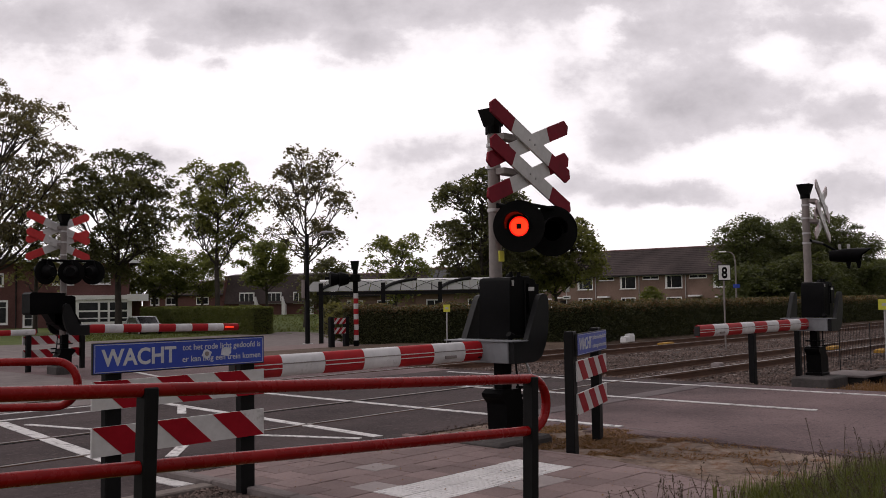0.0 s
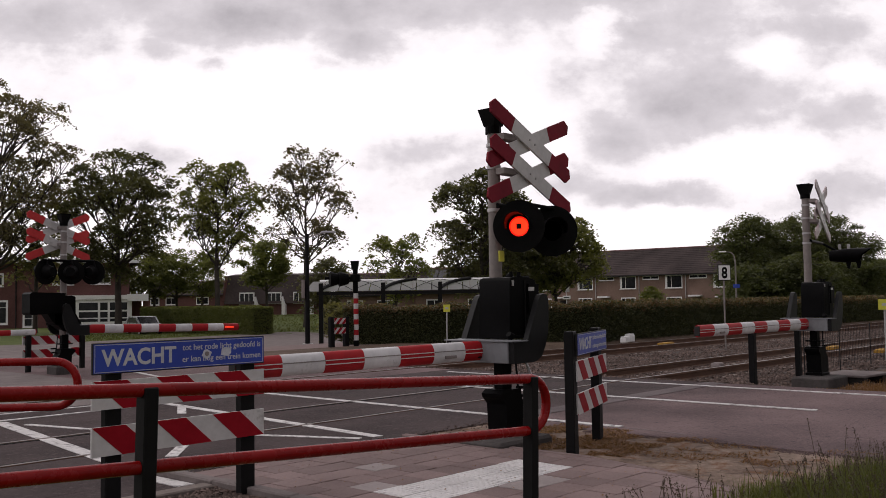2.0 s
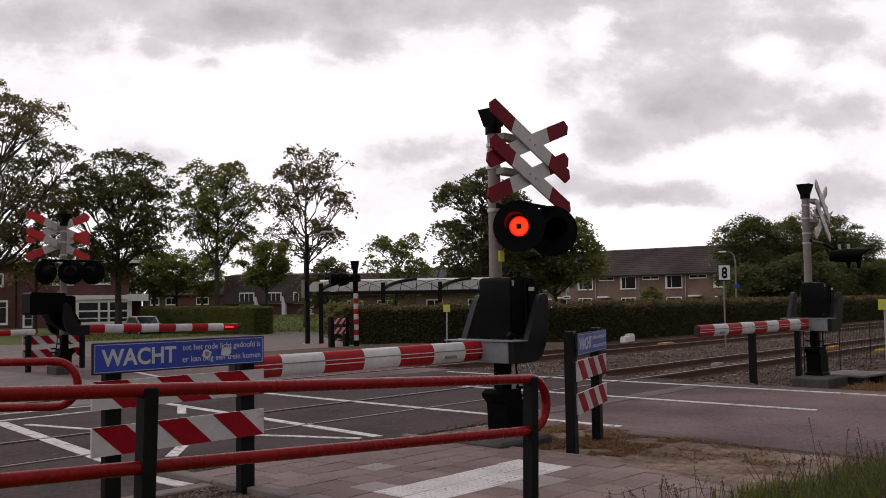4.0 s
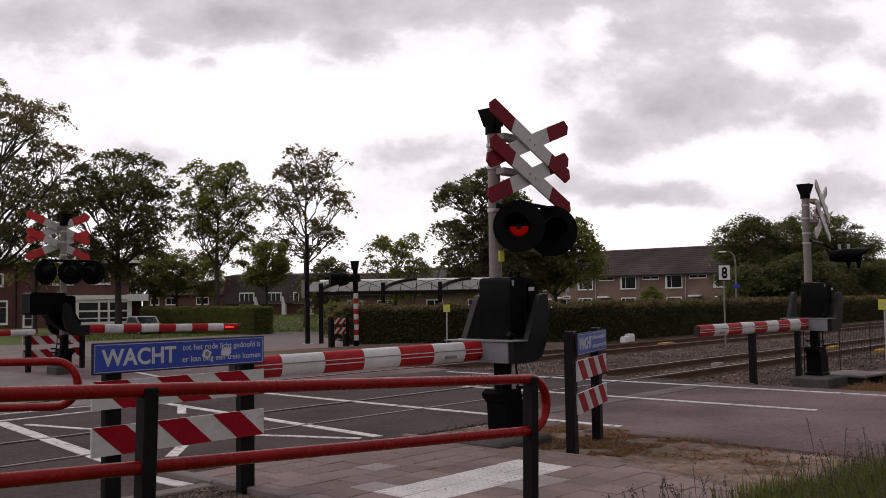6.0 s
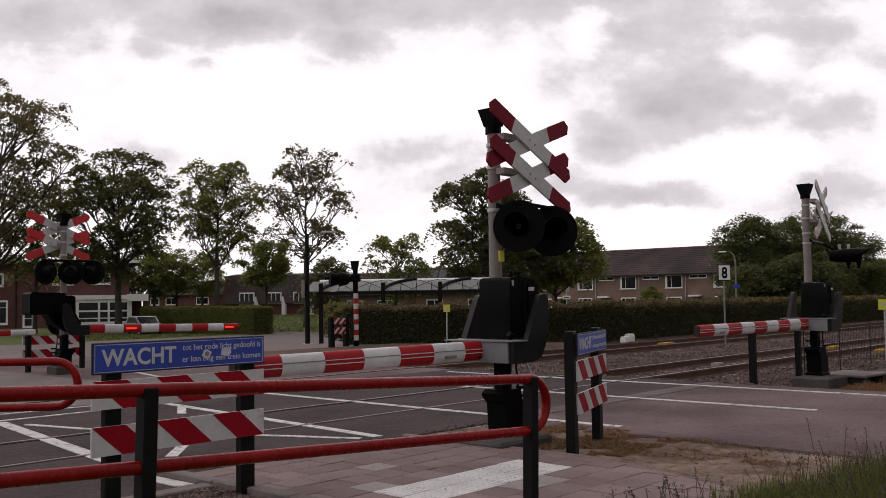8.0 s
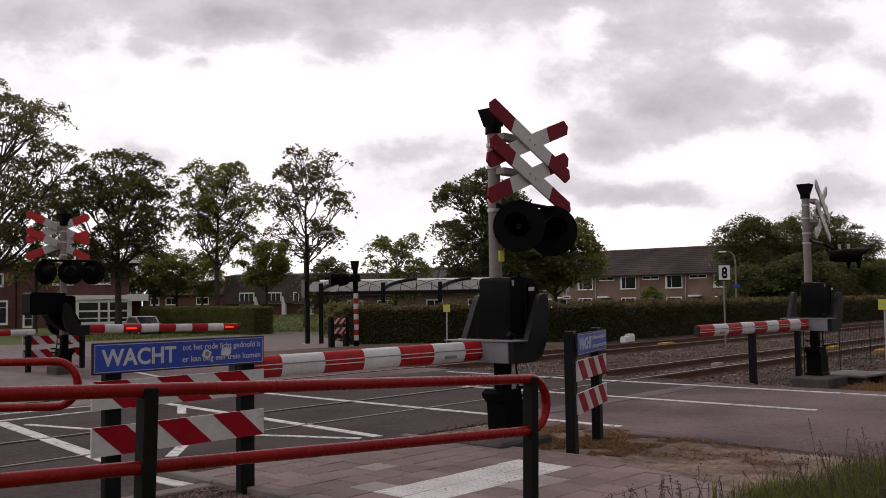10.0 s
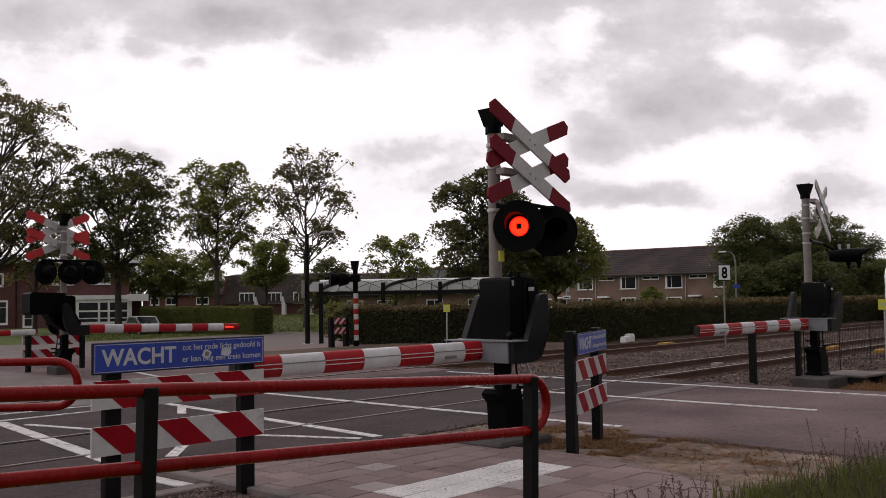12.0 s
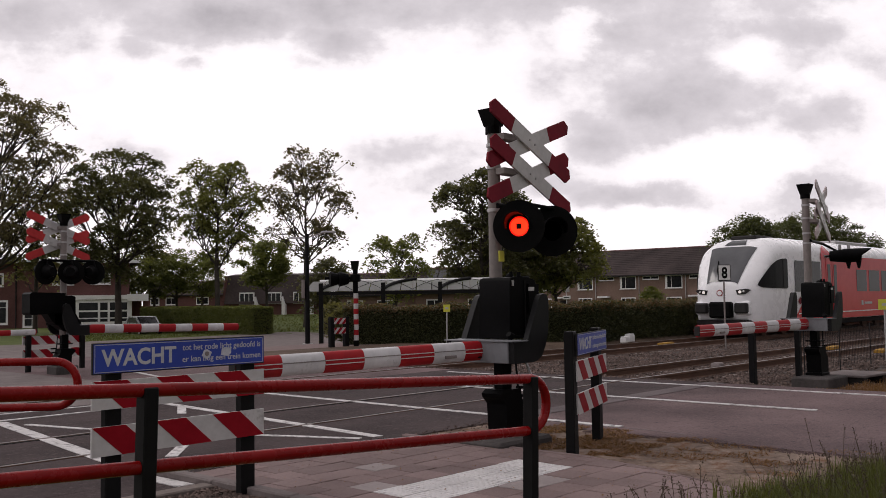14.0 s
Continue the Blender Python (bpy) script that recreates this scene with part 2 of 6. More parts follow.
    "orange": surface("yellow_rail_box", (0.30, 0.16, 0.03), (0.44, 0.25, 0.05), 0.8, grain=12, coarse=2, relief=0.3, spec=0.15),
    "car_paint": surface("grey_car_paint", (0.26, 0.27, 0.28), (0.34, 0.35, 0.36), 0.28, 0.4, grain=4, coarse=1, relief=0),
}

# ---- building helpers ----


def thing(name, m, label, category, group="", kind=""):
    ob = new(name)
    ob.empty_display_size = 0.1
    ob.matrix_world = m
    return tagged(ob, label, category, group, kind)


def finish(bm, name, material, bevel=0.0, smooth=False, segments=1):
    if bevel:
        bmesh.ops.bevel(bm, geom=[e for e in bm.edges if e.calc_face_angle(0) > 0.6], offset=bevel, segments=segments, affect="EDGES", clamp_overlap=True)
    bmesh.ops.recalc_face_normals(bm, faces=bm.faces)
    me = bpy.data.meshes.new(name)
    bm.to_mesh(me)
    bm.free()
    for mm in (material if isinstance(material, (list, tuple)) else [material]):
        me.materials.append(mm)
    if smooth:
        me.shade_smooth()
        me.set_sharp_from_angle(angle=radians(38))
    return me


def part(name, bm, material, parent=None, label="", bevel=0.0, smooth=False, segments=1):
    """One mesh object under a thing or a part."""
    ob = new(name, finish(bm, name, material, bevel, smooth, segments))
    if parent is not None:
        ob.parent = parent
    return tagged(ob, label)


def alone(name, bm, material, label, category, group="", kind="", bevel=0.0, smooth=False, m=None):
    """A thing that is one mesh."""
    ob = new(name, finish(bm, name, material, bevel, smooth))
    if m is not None:
        ob.matrix_world = m
    return tagged(ob, label, category, group, kind)


def block(bm, x0, x1, y0, y1, z0, z1, turn=None):
    mat = Matrix.Translation(((x0 + x1) / 2, (y0 + y1) / 2, (z0 + z1) / 2)) @ Matrix.Diagonal((x1 - x0, y1 - y0, z1 - z0, 1))
    bmesh.ops.create_cube(bm, size=1, matrix=(turn @ mat) if turn is not None else mat)
    return bm


def blk(x0, x1, y0, y1, z0, z1, turn=None):
    return block(bmesh.new(), x0, x1, y0, y1, z0, z1, turn)


def rod(bm, a, b, r, r2=None, n=12):
    a, b = Vector(a), Vector(b)
    d = b - a
    m = Matrix.Translation((a + b) / 2) @ d.to_track_quat("Z", "Y").to_matrix().to_4x4()
    bmesh.ops.create_cone(bm, cap_ends=True, segments=n, radius1=r, radius2=r if r2 is None else r2, depth=d.length, matrix=m)
    return bm


def slab(bm, pts, axis, lo, hi):
    """A flat outline (pairs) pushed through from lo to hi along an axis: 0 gives pairs (y, z), 1 (x, z), 2 (x, y)."""
    def place(p, h):
        q = list(p)
        q.insert(axis, h)
        return q
    a = [bm.verts.new(place(p, lo)) for p in pts]
    b = [bm.verts.new(place(p, hi)) for p in pts]
    n = len(pts)
    bm.faces.new(a[::-1])
    bm.faces.new(b)
    for i in range(n):
        bm.faces.new((a[i], a[(i + 1) % n], b[(i + 1) % n], b[i]))
    return bm


def pipe(bm, pts, r, n=12):
    """A round pipe along a line of points."""
    pts = [Vector(p) for p in pts]
    rings = []
    side = None
    for i, p in enumerate(pts):
        d = (pts[min(i + 1, len(pts) - 1)] - pts[max(i - 1, 0)]).normalized()
        if side is None:
            side = d.orthogonal().normalized()
        side = (side - d * side.dot(d)).normalized()
        other = d.cross(side)
        rad = r[i] if isinstance(r, (list, tuple)) else r
        rings.append([bm.verts.new(p + (side * math.cos(k * math.tau / n) + other * math.sin(k * math.tau / n)) * rad) for k in range(n)])
    for a, b in zip(rings, rings[1:]):
        for k in range(n):
            bm.faces.new((a[k], a[(k + 1) % n], b[(k + 1) % n], b[k]))
    bm.faces.new(rings[0][::-1])
    bm.faces.new(rings[-1])
    return bm


def mesh_of(name, verts, faces, materials, index=None):
    """A mesh from arrays, for leaves and stones."""
    me = bpy.data.meshes.new(name)
    me.from_pydata(verts, [], faces)
    for mm in (materials if isinstance(materials, (list, tuple)) else [materials]):
        me.materials.append(mm)
    if index is not None:
        me.polygons.foreach_set("material_index", index)
    me.update()
    return me


def leaves(centres, size, rng, flat=0.4, long=1.5):
    """Folded leaf quads round the given centres: vertices and faces."""
    n = len(centres)
    nor = rng.normal(size=(n, 3)) * (1, 1, 1)
    nor[:, 2] = np.abs(nor[:, 2]) + flat
    nor /= np.linalg.norm(nor, axis=1)[:, None]
    a = np.cross(nor, rng.normal(size=(n, 3)))
    a /= np.linalg.norm(a, axis=1)[:, None] + 1e-9
    b = np.cross(nor, a)
    s = size * rng.uniform(0.6, 1.3, (n, 1))
    c = np.asarray(centres)
    v = np.stack([c - a * s * long * 0.5, c + b * s * 0.45 + nor * s * 0.12, c + a * s * long * 0.5, c - b * s * 0.45 + nor * s * 0.12], axis=1).reshape(-1, 3)
    f = np.arange(4 * n).reshape(n, 4)
    return v, f


def stones(centres, sizes, rng):
    """Small uneven six-cornered stones."""
    base = np.array([(1, 0, 0), (0, 1, 0), (-1, 0, 0), (0, -1, 0), (0, 0, 1), (0, 0, -1)], float)
    tri = np.array([(0, 1, 4), (1, 2, 4), (2, 3, 4), (3, 0, 4), (1, 0, 5), (2, 1, 5), (3, 2, 5), (0, 3, 5)])
    n = len(centres)
    turn = rng.uniform(0, math.tau, n)
    v = base[None] * rng.uniform(0.55, 1.3, (n, 6, 1)) * (1, 1, 0.8) * np.asarray(sizes)[:, None, None]
    c, s = np.cos(turn)[:, None], np.sin(turn)[:, None]
    tilt = rng.normal(0, 0.35, (n, 2, 1))
    x, y = v[:, :, 0] * c - v[:, :, 1] * s, v[:, :, 0] * s + v[:, :, 1] * c
    z = v[:, :, 2] + x * tilt[:, 0] + y * tilt[:, 1]
    v = np.stack([x, y, z], axis=2) + np.asarray(centres)[:, None]
    f = (tri[None] + (np.arange(n) * 6)[:, None, None]).reshape(-1, 3)
    return v.reshape(-1, 3), f


# ---- cloud layer ahead ----
BANKS = [  # grey cloud banks: bearing, height, half width, half height, weight
    (700, -40, 980, 100, 0.52), (1320, 120, 330, 150, 0.36), (60, 20, 170, 60, 0.58), (140, 72, 100, 32, 0.34), (430, 24, 170, 52, 0.66), (300, 84, 60, 26, 0.36), (370, 112, 40, 14, 0.40), (640, 62, 90, 42, 0.50),
    (770, 12, 180, 48, 0.46), (600, 108, 44, 14, 0.34), (770, 262, 150, 34, 0.40), (275, 275, 90, 26, 0.24), (1200, 40, 190, 60, 0.44), (1270, 170, 170, 84, 0.64), (1110, 225, 90, 46, 0.44),
    (1470, 45, 130, 36, 0.50), (1480, 195, 120, 46, 0.44), (1165, 340, 140, 26, 0.54), (1040, 325, 100, 34, 0.40), (1490, 345, 120, 40, 0.44), (860, 305, 90, 30, 0.30), (985, 130, 80, 60, 0.32),
]
HOLES = [(1090, 45, 36, 40, 0.38), (1385, 98, 48, 30, 0.30), (1340, 285, 120, 34, 0.5), (1180, 392, 70, 18, 0.5), (1520, 128, 50, 20, 0.4), (560, 180, 300, 60, 0.35)]
CLOUDS = [((x - 784) / 1634, (532.4 + (784 - x) * 0.0149 - y) / 1634, w / 1634, h / 1634, k) for x, y, w, h, k in BANKS]
CLEAR = [((x - 784) / 1634, (532.4 + (784 - x) * 0.0149 - y) / 1634, w / 1634, h / 1634, k) for x, y, w, h, k in HOLES]


def make_clouds():
    """A far band of cloud before the viewer that drifts slowly."""
    m = bpy.data.materials.new("cloud_light")
    m.use_nodes = True
    nt = m.node_tree
    nt.nodes.clear()
    N, L = nt.nodes.new, nt.links.new

    def math_node(op, a, b=None, c=None):
        n = N("ShaderNodeMath")
        n.operation = op
        for i, v in enumerate((a, b, c)):
            if v is None:
                continue
            if isinstance(v, (int, float)):
                n.inputs[i].default_value = v
            else:
                L(v, n.inputs[i])
        return n.outputs[0]

    tc = N("ShaderNodeTexCoord")
    sep = N("ShaderNodeSeparateXYZ")
    L(tc.outputs["Object"], sep.inputs[0])
    across, up = math_node("DIVIDE", sep.outputs[0], sep.outputs[1]), math_node("DIVIDE", sep.outputs[2], sep.outputs[1])
    com = N("ShaderNodeCombineXYZ")
    L(across, com.inputs[0])
    L(math_node("MULTIPLY", up, 1.45), com.inputs[1])

    def cloud_noise(scale, detail, rough, shift):
        n = N("ShaderNodeTexNoise")
        n.inputs["Scale"].default_value, n.inputs["Detail"].default_value, n.inputs["Roughness"].default_value = scale, detail, rough
        mp = N("ShaderNodeMapping")
        mp.inputs["Location"].default_value = (shift, shift * 0.7, shift * 1.3)
        L(com.outputs[0], mp.inputs[0])
        L(mp.outputs[0], n.inputs["Vector"])
        return n.outputs["Fac"]

    wx = math_node("MULTIPLY", math_node("SUBTRACT", cloud_noise(9, 8, 0.62, 1.0), 0.5), 0.11)
    wy = math_node("MULTIPLY", math_node("SUBTRACT", cloud_noise(9, 8, 0.62, 5.0), 0.5), 0.055)
    xa, ya = math_node("ADD", across, wx), math_node("ADD", up, wy)
    def blobs(rows):
        total = None
        for cx, cy, sx, sy, wgt in rows:
            dx, dy = math_node("DIVIDE", math_node("SUBTRACT", xa, cx), sx), math_node("DIVIDE", math_node("SUBTRACT", ya, cy), sy)
            d2 = math_node("ADD", math_node("MULTIPLY", dx, dx), math_node("MULTIPLY", dy, dy))
            g = math_node("MULTIPLY", math_node("EXPONENT", math_node("MULTIPLY", d2, -0.8)), wgt)
            total = g if total is None else math_node("MAXIMUM", total, g)
        return total

    total = math_node("SUBTRACT", blobs(CLOUDS), blobs(CLEAR))
    fine = math_node("SUBTRACT", cloud_noise(7, 10, 0.60, 9.0), 0.5)
    billow = math_node("SUBTRACT", cloud_noise(22, 9, 0.6, 3.0), 0.5)
    dens = math_node("ADD", math_node("ADD", total, 0.12), math_node("ADD", math_node("MULTIPLY", fine, 0.85), math_node("MULTIPLY", billow, 0.50)))
    ramp = N("ShaderNodeValToRGB")
    e = ramp.color_ramp.elements
    e[0].position, e[0].color = 0.0, (1.12, 1.10, 1.12, 1)
    e[1].position, e[1].color = 1.0, (0.41, 0.398, 0.425, 1)
    for pos, col in ((0.27, (0.97, 0.95, 0.98)), (0.44, (0.715, 0.695, 0.73)), (0.8, (0.51, 0.495, 0.525))):
        k = e.new(pos)
        k.color = (*col, 1)
    L(dens, ramp.inputs[0])
    em, out = N("ShaderNodeEmission"), N("ShaderNodeOutputMaterial")
    L(ramp.outputs[0], em.inputs[0])
    em.inputs[1].default_value = 1.0
    L(em.outputs[0], out.inputs[0])
    m.cycles.emission_sampling = "NONE"
    bm = bmesh.new()
    R, na, ne = 2400.0, 32, 12
    g = []
    for i in range(na + 1):
        az = radians(-46 + 92 * i / na)
        row = []
        for j in range(ne + 1):
            el = radians(-2 + 34 * j / ne)
            row.append(bm.verts.new((R * math.sin(az) * math.cos(el), R * math.cos(az) * math.cos(el), R * math.sin(el))))
        g.append(row)
    for i in range(na):
        for j in range(ne):
            bm.faces.new((g[i][j], g[i + 1][j], g[i + 1][j + 1], g[i][j + 1]))
    ob = new("backdrop", finish(bm, "backdrop", m, smooth=True))
    ob.matrix_world = pose(0, 0, 1.5, 0, 0, -math.degrees(TURN))
    return tagged(ob, "grey and white overcast clouds drifting over the sky", "sky", kind="structure")


BACKDROP = make_clouds()

# ---- the ground ----


def smooth(a, b, x):
    k = min(1.0, max(0.0, (x - a) / (b - a)))
    return k * k * (3 - 2 * k)


def height(x, y):
    """The line lies on a low bank: the land falls away behind the crossing."""
    fall = 0.75 * smooth(24, 40, y) + 0.6 * smooth(19.5, 26, y) * smooth(24, 40, x) * (1 - smooth(24, 40, y))
    side = smooth(15.0, 15.6, x) * smooth(1.0, 4.0, y) + (1 - smooth(1.2, 1.8, x)) * smooth(6.8, 7.4, y)
    cut = 0.15 * side * (1 - smooth(17.0, 17.6, y))
    far, side_way = x * math.sin(TURN) + y * math.cos(TURN), x * math.cos(TURN) - y * math.sin(TURN)
    lawn = 0.95 * smooth(64, 102, far) * smooth(-0.27, -0.23, side_way / max(1.0, far)) * (1 - smooth(-0.13, -0.10, side_way / max(1.0, far)))
    return -fall - cut + lawn


def sheet(name, x0, x1, y0, y1, lift, material, label, category, kind="structure", step=2.0, m=None, parent=None):
    """A sheet that follows the land."""
    bm = bmesh.new()
    nx, ny = max(1, math.ceil((x1 - x0) / step)), max(1, math.ceil((y1 - y0) / step))
    grid = []
    for i in range(nx + 1):
        row = []
        for j in range(ny + 1):
            p = Vector((x0 + (x1 - x0) * i / nx, y0 + (y1 - y0) * j / ny, 0))
            q = m @ p if m is not None else p
            row.append(bm.verts.new((q.x, q.y, height(q.x, q.y) + lift)))
        grid.append(row)
    for i in range(nx):
        for j in range(ny):
            bm.faces.new((grid[i][j], grid[i + 1][j], grid[i + 1][j + 1], grid[i][j + 1]))
    ob = new(name, finish(bm, name, material))
    if parent is not None:
        ob.parent = parent
        return ob
    return tagged(ob, label, category, kind=kind)


def make_ground():
    bm = bmesh.new()
    xs = [-3000, -1200, -500, -200, -100, -60, -40] + list(range(-30, 2, 4)) + [0.6, 1.2, 1.4, 1.6, 1.8] + [5, 8, 11, 14, 15.0, 15.2, 15.4, 15.6] + list(range(17, 90, 3)) + [95, 110, 140, 200, 350, 700, 1500, 3000]
    ys = [-3000, -1200, -400, -150, -60, -30, -15, -6, 0, 1, 2, 3, 4, 5, 6.8, 7.0, 7.2, 7.4, 10, 13, 15, 17.0, 17.2, 17.4, 17.6] + list(range(18, 46, 2)) + list(range(48, 110, 4)) + [125, 150, 250, 500, 1000, 3000]
    g = [[bm.verts.new((x, y, height(x, y))) for y in ys] for x in xs]
    for i in range(len(xs) - 1):
        for j in range(len(ys) - 1):
            bm.faces.new((g[i][j], g[i + 1][j], g[i + 1][j + 1], g[i][j + 1]))
    alone("ground", bm, M["grass_ground"], "grassy ground round the level crossing", "ground", kind="structure", smooth=True)


make_ground()
sheet("verge", 3.0, 9.3, -6, 7.4, 0.006, M["sand"], "sandy verge with dry grass beside the road", "verge", step=3)
sheet("road", 8.9, 15.0, -40, 7.2, 0.014, M["asphalt"], "worn grey asphalt road leading to the crossing", "road")
sheet("road", 9.0, 15.0, 13.4, 70, 0.014, M["asphalt"], "grey asphalt road beyond the tracks", "road")
sheet("crossing_deck", 1.9, 15.0, 7.2, 13.4, 0.018, M["asphalt_new"], "dark asphalt deck of the level crossing", "road deck", step=1)
sheet("deck_edge", 9.0, 15.0, 7.16, 7.52, 0.021, M["asphalt_pale"], "paler worn asphalt strip at the edge of the deck", "road", step=1)
sheet("path", -30.0, 9.0, 17.4, 56, 0.012, M["concrete"], "pale paved path beyond the tracks", "path")
sheet("path", 1.8, 9.0, 13.4, 17.4, 0.012, M["concrete"], "pale paved path at the far side of the crossing", "path")
sheet("path", 15.0, 44.0, 36.0, 56, 0.008, M["concrete"], "pale road past the lawn", "path")
sheet("forecourt", 15.0, 26.0, 17.0, 36, 0.010, M["tile"], "paved station forecourt beside the road", "pavement")


sheet("soil_strip", 15.05, 60, 2.0, 6.62, 0.006, M["soil"], "bare soil with dry grass beside the ballast", "soil", step=0.2)
sheet("soil_strip", 15.65, 27.5, 16.95, 23.0, 0.045, M["soil"], "bare soil before the hedge", "soil", step=0.2)
sheet("soil_strip", 27.5, 130, 16.95, 19.0, 0.045, M["soil"], "bare soil along the foot of the hedge", "soil", step=0.2)


def stripe(x0, y0, x1, y1, w, lift=0.024, paint="road_paint"):
    a, b = Vector((x0, y0)), Vector((x1, y1))
    d = (b - a).normalized()
    n = Vector((-d.y, d.x)) * w / 2
    bm = bmesh.new()
    slab(bm, [tuple(a - n), tuple(b - n), tuple(b + n), tuple(a + n)], 2, lift - 0.008, lift)
    ob = alone("road_marking", bm, M[paint], "worn white painted line on the asphalt", "road marking", "white lines on the crossing", "structure")
    return ob


stripe(9.30, 5.75, 9.33, 12.9, 0.12)
stripe(9.30, 5.74, 9.22, 4.9, 0.03, 0.0165, "concrete")
stripe(12.08, 4.55, 12.08, 13.0, 0.11)
stripe(14.36, -20, 14.36, 13.0, 0.11)
stripe(7.07, 7.45, 7.50, 12.6, 0.13)
stripe(4.40, 8.3, 4.98, 12.3, 0.16)
stripe(6.30, 8.70, 6.85, 7.50, 0.09)
stripe(5.11, 11.8, 5.42, 10.6, 0.09)
stripe(4.2, 13.25, 7.1, 13.15, 0.09)
stripe(4.2, 12.45, 6.9, 12.5, 0.09)
stripe(10.2, 17.3, 10.9, 20.3, 0.10)
stripe(4.20, 7.32, 4.22, 6.72, 0.15)
stripe(4.92, 8.12, 5.39, 8.66, 0.12, 0.0225)
stripe(6.93, 11.17, 7.42, 11.96, 0.12, 0.0225)

# ---- tracks ----


def make_track(name, yc, label):
    t = thing(name, pose(0, yc, 0), label, "railway track", "tracks over the crossing", "structure")
    prof = [(-0.07, 0), (0.07, 0), (0.07, 0.012), (0.012, 0.03), (0.012, 0.11), (0.036, 0.122), (0.036, 0.155), (-0.036, 0.155), (-0.036, 0.122), (-0.012, 0.11), (-0.012, 0.03), (-0.07, 0.012)]
    for s in (-0.7525, 0.7525):
        for x0, x1, base in ((-60, 1.9, -0.13), (1.9, 15.0, -0.13), (15.0, 260, -0.13)):
            bm = bmesh.new()
            slab(bm, [(s + a, b + base) for a, b in prof], 0, x0, x1)
            rail = part("rail", bm, M["rust"], t, "rusty steel rail with a worn head")
            top = bmesh.new()
            block(top, x0, x1, s - 0.028, s + 0.028, base + 0.155, base + 0.158)
            part("rail_head", top, M["rail_top"], rail, "bright worn running surface")
        inner = s - math.copysign(0.066, s)
        # no recess is cut: the groove's shade is the strip's black colour
        part("flangeway", blk(1.9, 15.0, inner - 0.026, inner + 0.026, 0.004, 0.0225), M["black_matt"], t, "flat black strip for the shaded groove beside the rail")
    me = finish(blk(-0.125, 0.125, -1.3, 1.3, -0.19, -0.03), "sleeper", M["sleeper"], bevel=0.02)
    for k in range(140):
        x = 15.9 + k * 0.62
        ob = new("sleeper", me)
        ob.location = (x, 0, -0.10)
        ob.parent = t
    for k in range(40):
        ob = new("sleeper", me)
        ob.location = (1.0 - k * 0.62, 0, -0.10)
        ob.parent = t
    return t


TRACK_1, TRACK_2 = 9.63, 15.2
make_track("railway_track", TRACK_1, "single railway track with rusty rails in ballast")
make_track("railway_track", TRACK_2, "far railway track with rusty rails in ballast")
sheet("ballast_bed", 15.6, 260, 7.4, 17.0, 0.012, M["ballast_bed"], "grey-brown ballast under the tracks", "ballast", step=4)
sheet("ballast_edge", 15.05, 15.6, 6.6, 17.4, 0.010, M["ballast_bed"], "ballast slope at the end of the deck", "ballast", step=0.2)
sheet("ballast_edge", 15.6, 60, 6.6, 7.4, 0.008, M["ballast_bed"], "ballast slope beside the track", "ballast", step=0.4)
sheet("ballast_bed", -60, 1.2, 7.4, 17.0, 0.008, M["ballast_bed"], "grey-brown ballast under the tracks", "ballast", step=4)
sheet("ballast_edge", 0.5, 4.34, 5.0, 6.44, 0.012, M["ballast_bed"], "gravel strip beside the footpath", "ballast", step=0.3)
sheet("road", 0.5, 4.3, 6.6, 7.21, 0.016, M["asphalt_new"], "dark asphalt between the gravel and the deck", "road", step=0.5)
alone("edging_strip", blk(0.5, 4.3, 6.44, 6.6, -0.1, 0.05), M["sleeper"], "brown-grey concrete edging between gravel and asphalt", "edging", kind="structure", bevel=0.012)


def make_ballast(n, x0, x1, y0, y1, seed, small, big):
    rng = np.random.default_rng(seed)
    k = rng.uniform(0, 1, n) ** 1.6
    yy = rng.uniform(y0, y1, n)
    c = np.stack([x0 + (x1 - x0) * k, yy, np.array([height(a, b) + 0.02 for a, b in zip(x0 + (x1 - x0) * k, yy)])], axis=1)
    for yc in (TRACK_1, TRACK_2):
        for s in (-0.7525, 0.7525):
            c = c[np.abs(c[:, 1] - yc - s) > 0.09]
    v, f = stones(c, rng.uniform(small, big, len(c)), rng)
    ob = new("ballast", mesh_of("ballast", v.tolist(), f.tolist(), M["ballast"]))
    tagged(ob, "loose grey-brown ballast stones between the rails", "ballast", kind="stuff")


make_ballast(34000, 15.05, 48.0, 6.7, 17.3, 3, 0.022, 0.045)
make_ballast(2800, 4.3, 1.0, 5.2, 6.42, 4, 0.012, 0.032)

# ---- crossing signals with barriers ----


def bmesh_dome(x, y, z, r):
    """The upper half of a small ball."""
    bm = bmesh.new()
    bmesh.ops.create_uvsphere(bm, u_segments=14, v_segments=8, radius=r, matrix=Matrix.Translation((x, y, z)))
    return bm


def ring_path(n, r, a0=0.0, a1=math.tau):
    return [(r * math.cos(a0 + (a1 - a0) * k / n), r * math.sin(a0 + (a1 - a0) * k / n)) for k in range(n + 1)]


def make_head(parent, x, y, z, yaw, lit=False, square=False, board=True):
    """A round lamp head with a dark backboard, a deep hood and a red lens; it looks along its own -y."""
    head = new("lamp_head")
    head.parent = parent
    head.matrix_basis = pose(x, y, z, 0, 0, yaw)
    bm = bmesh.new()
    out, inn = ring_path(32, 0.275)[:-1], ring_path(32, 0.108)[:-1]
    lo = [[bm.verts.new((a, h, b)) for a, b in r] for r in (out, inn) for h in (-0.012, 0.012)]
    of, ob_, nf, nb = lo
    for k in range(32):
        j = (k + 1) % 32
        bm.faces.new((of[k], of[j], nf[j], nf[k]))
        bm.faces.new((ob_[k], ob_[j], nb[j], nb[k]))
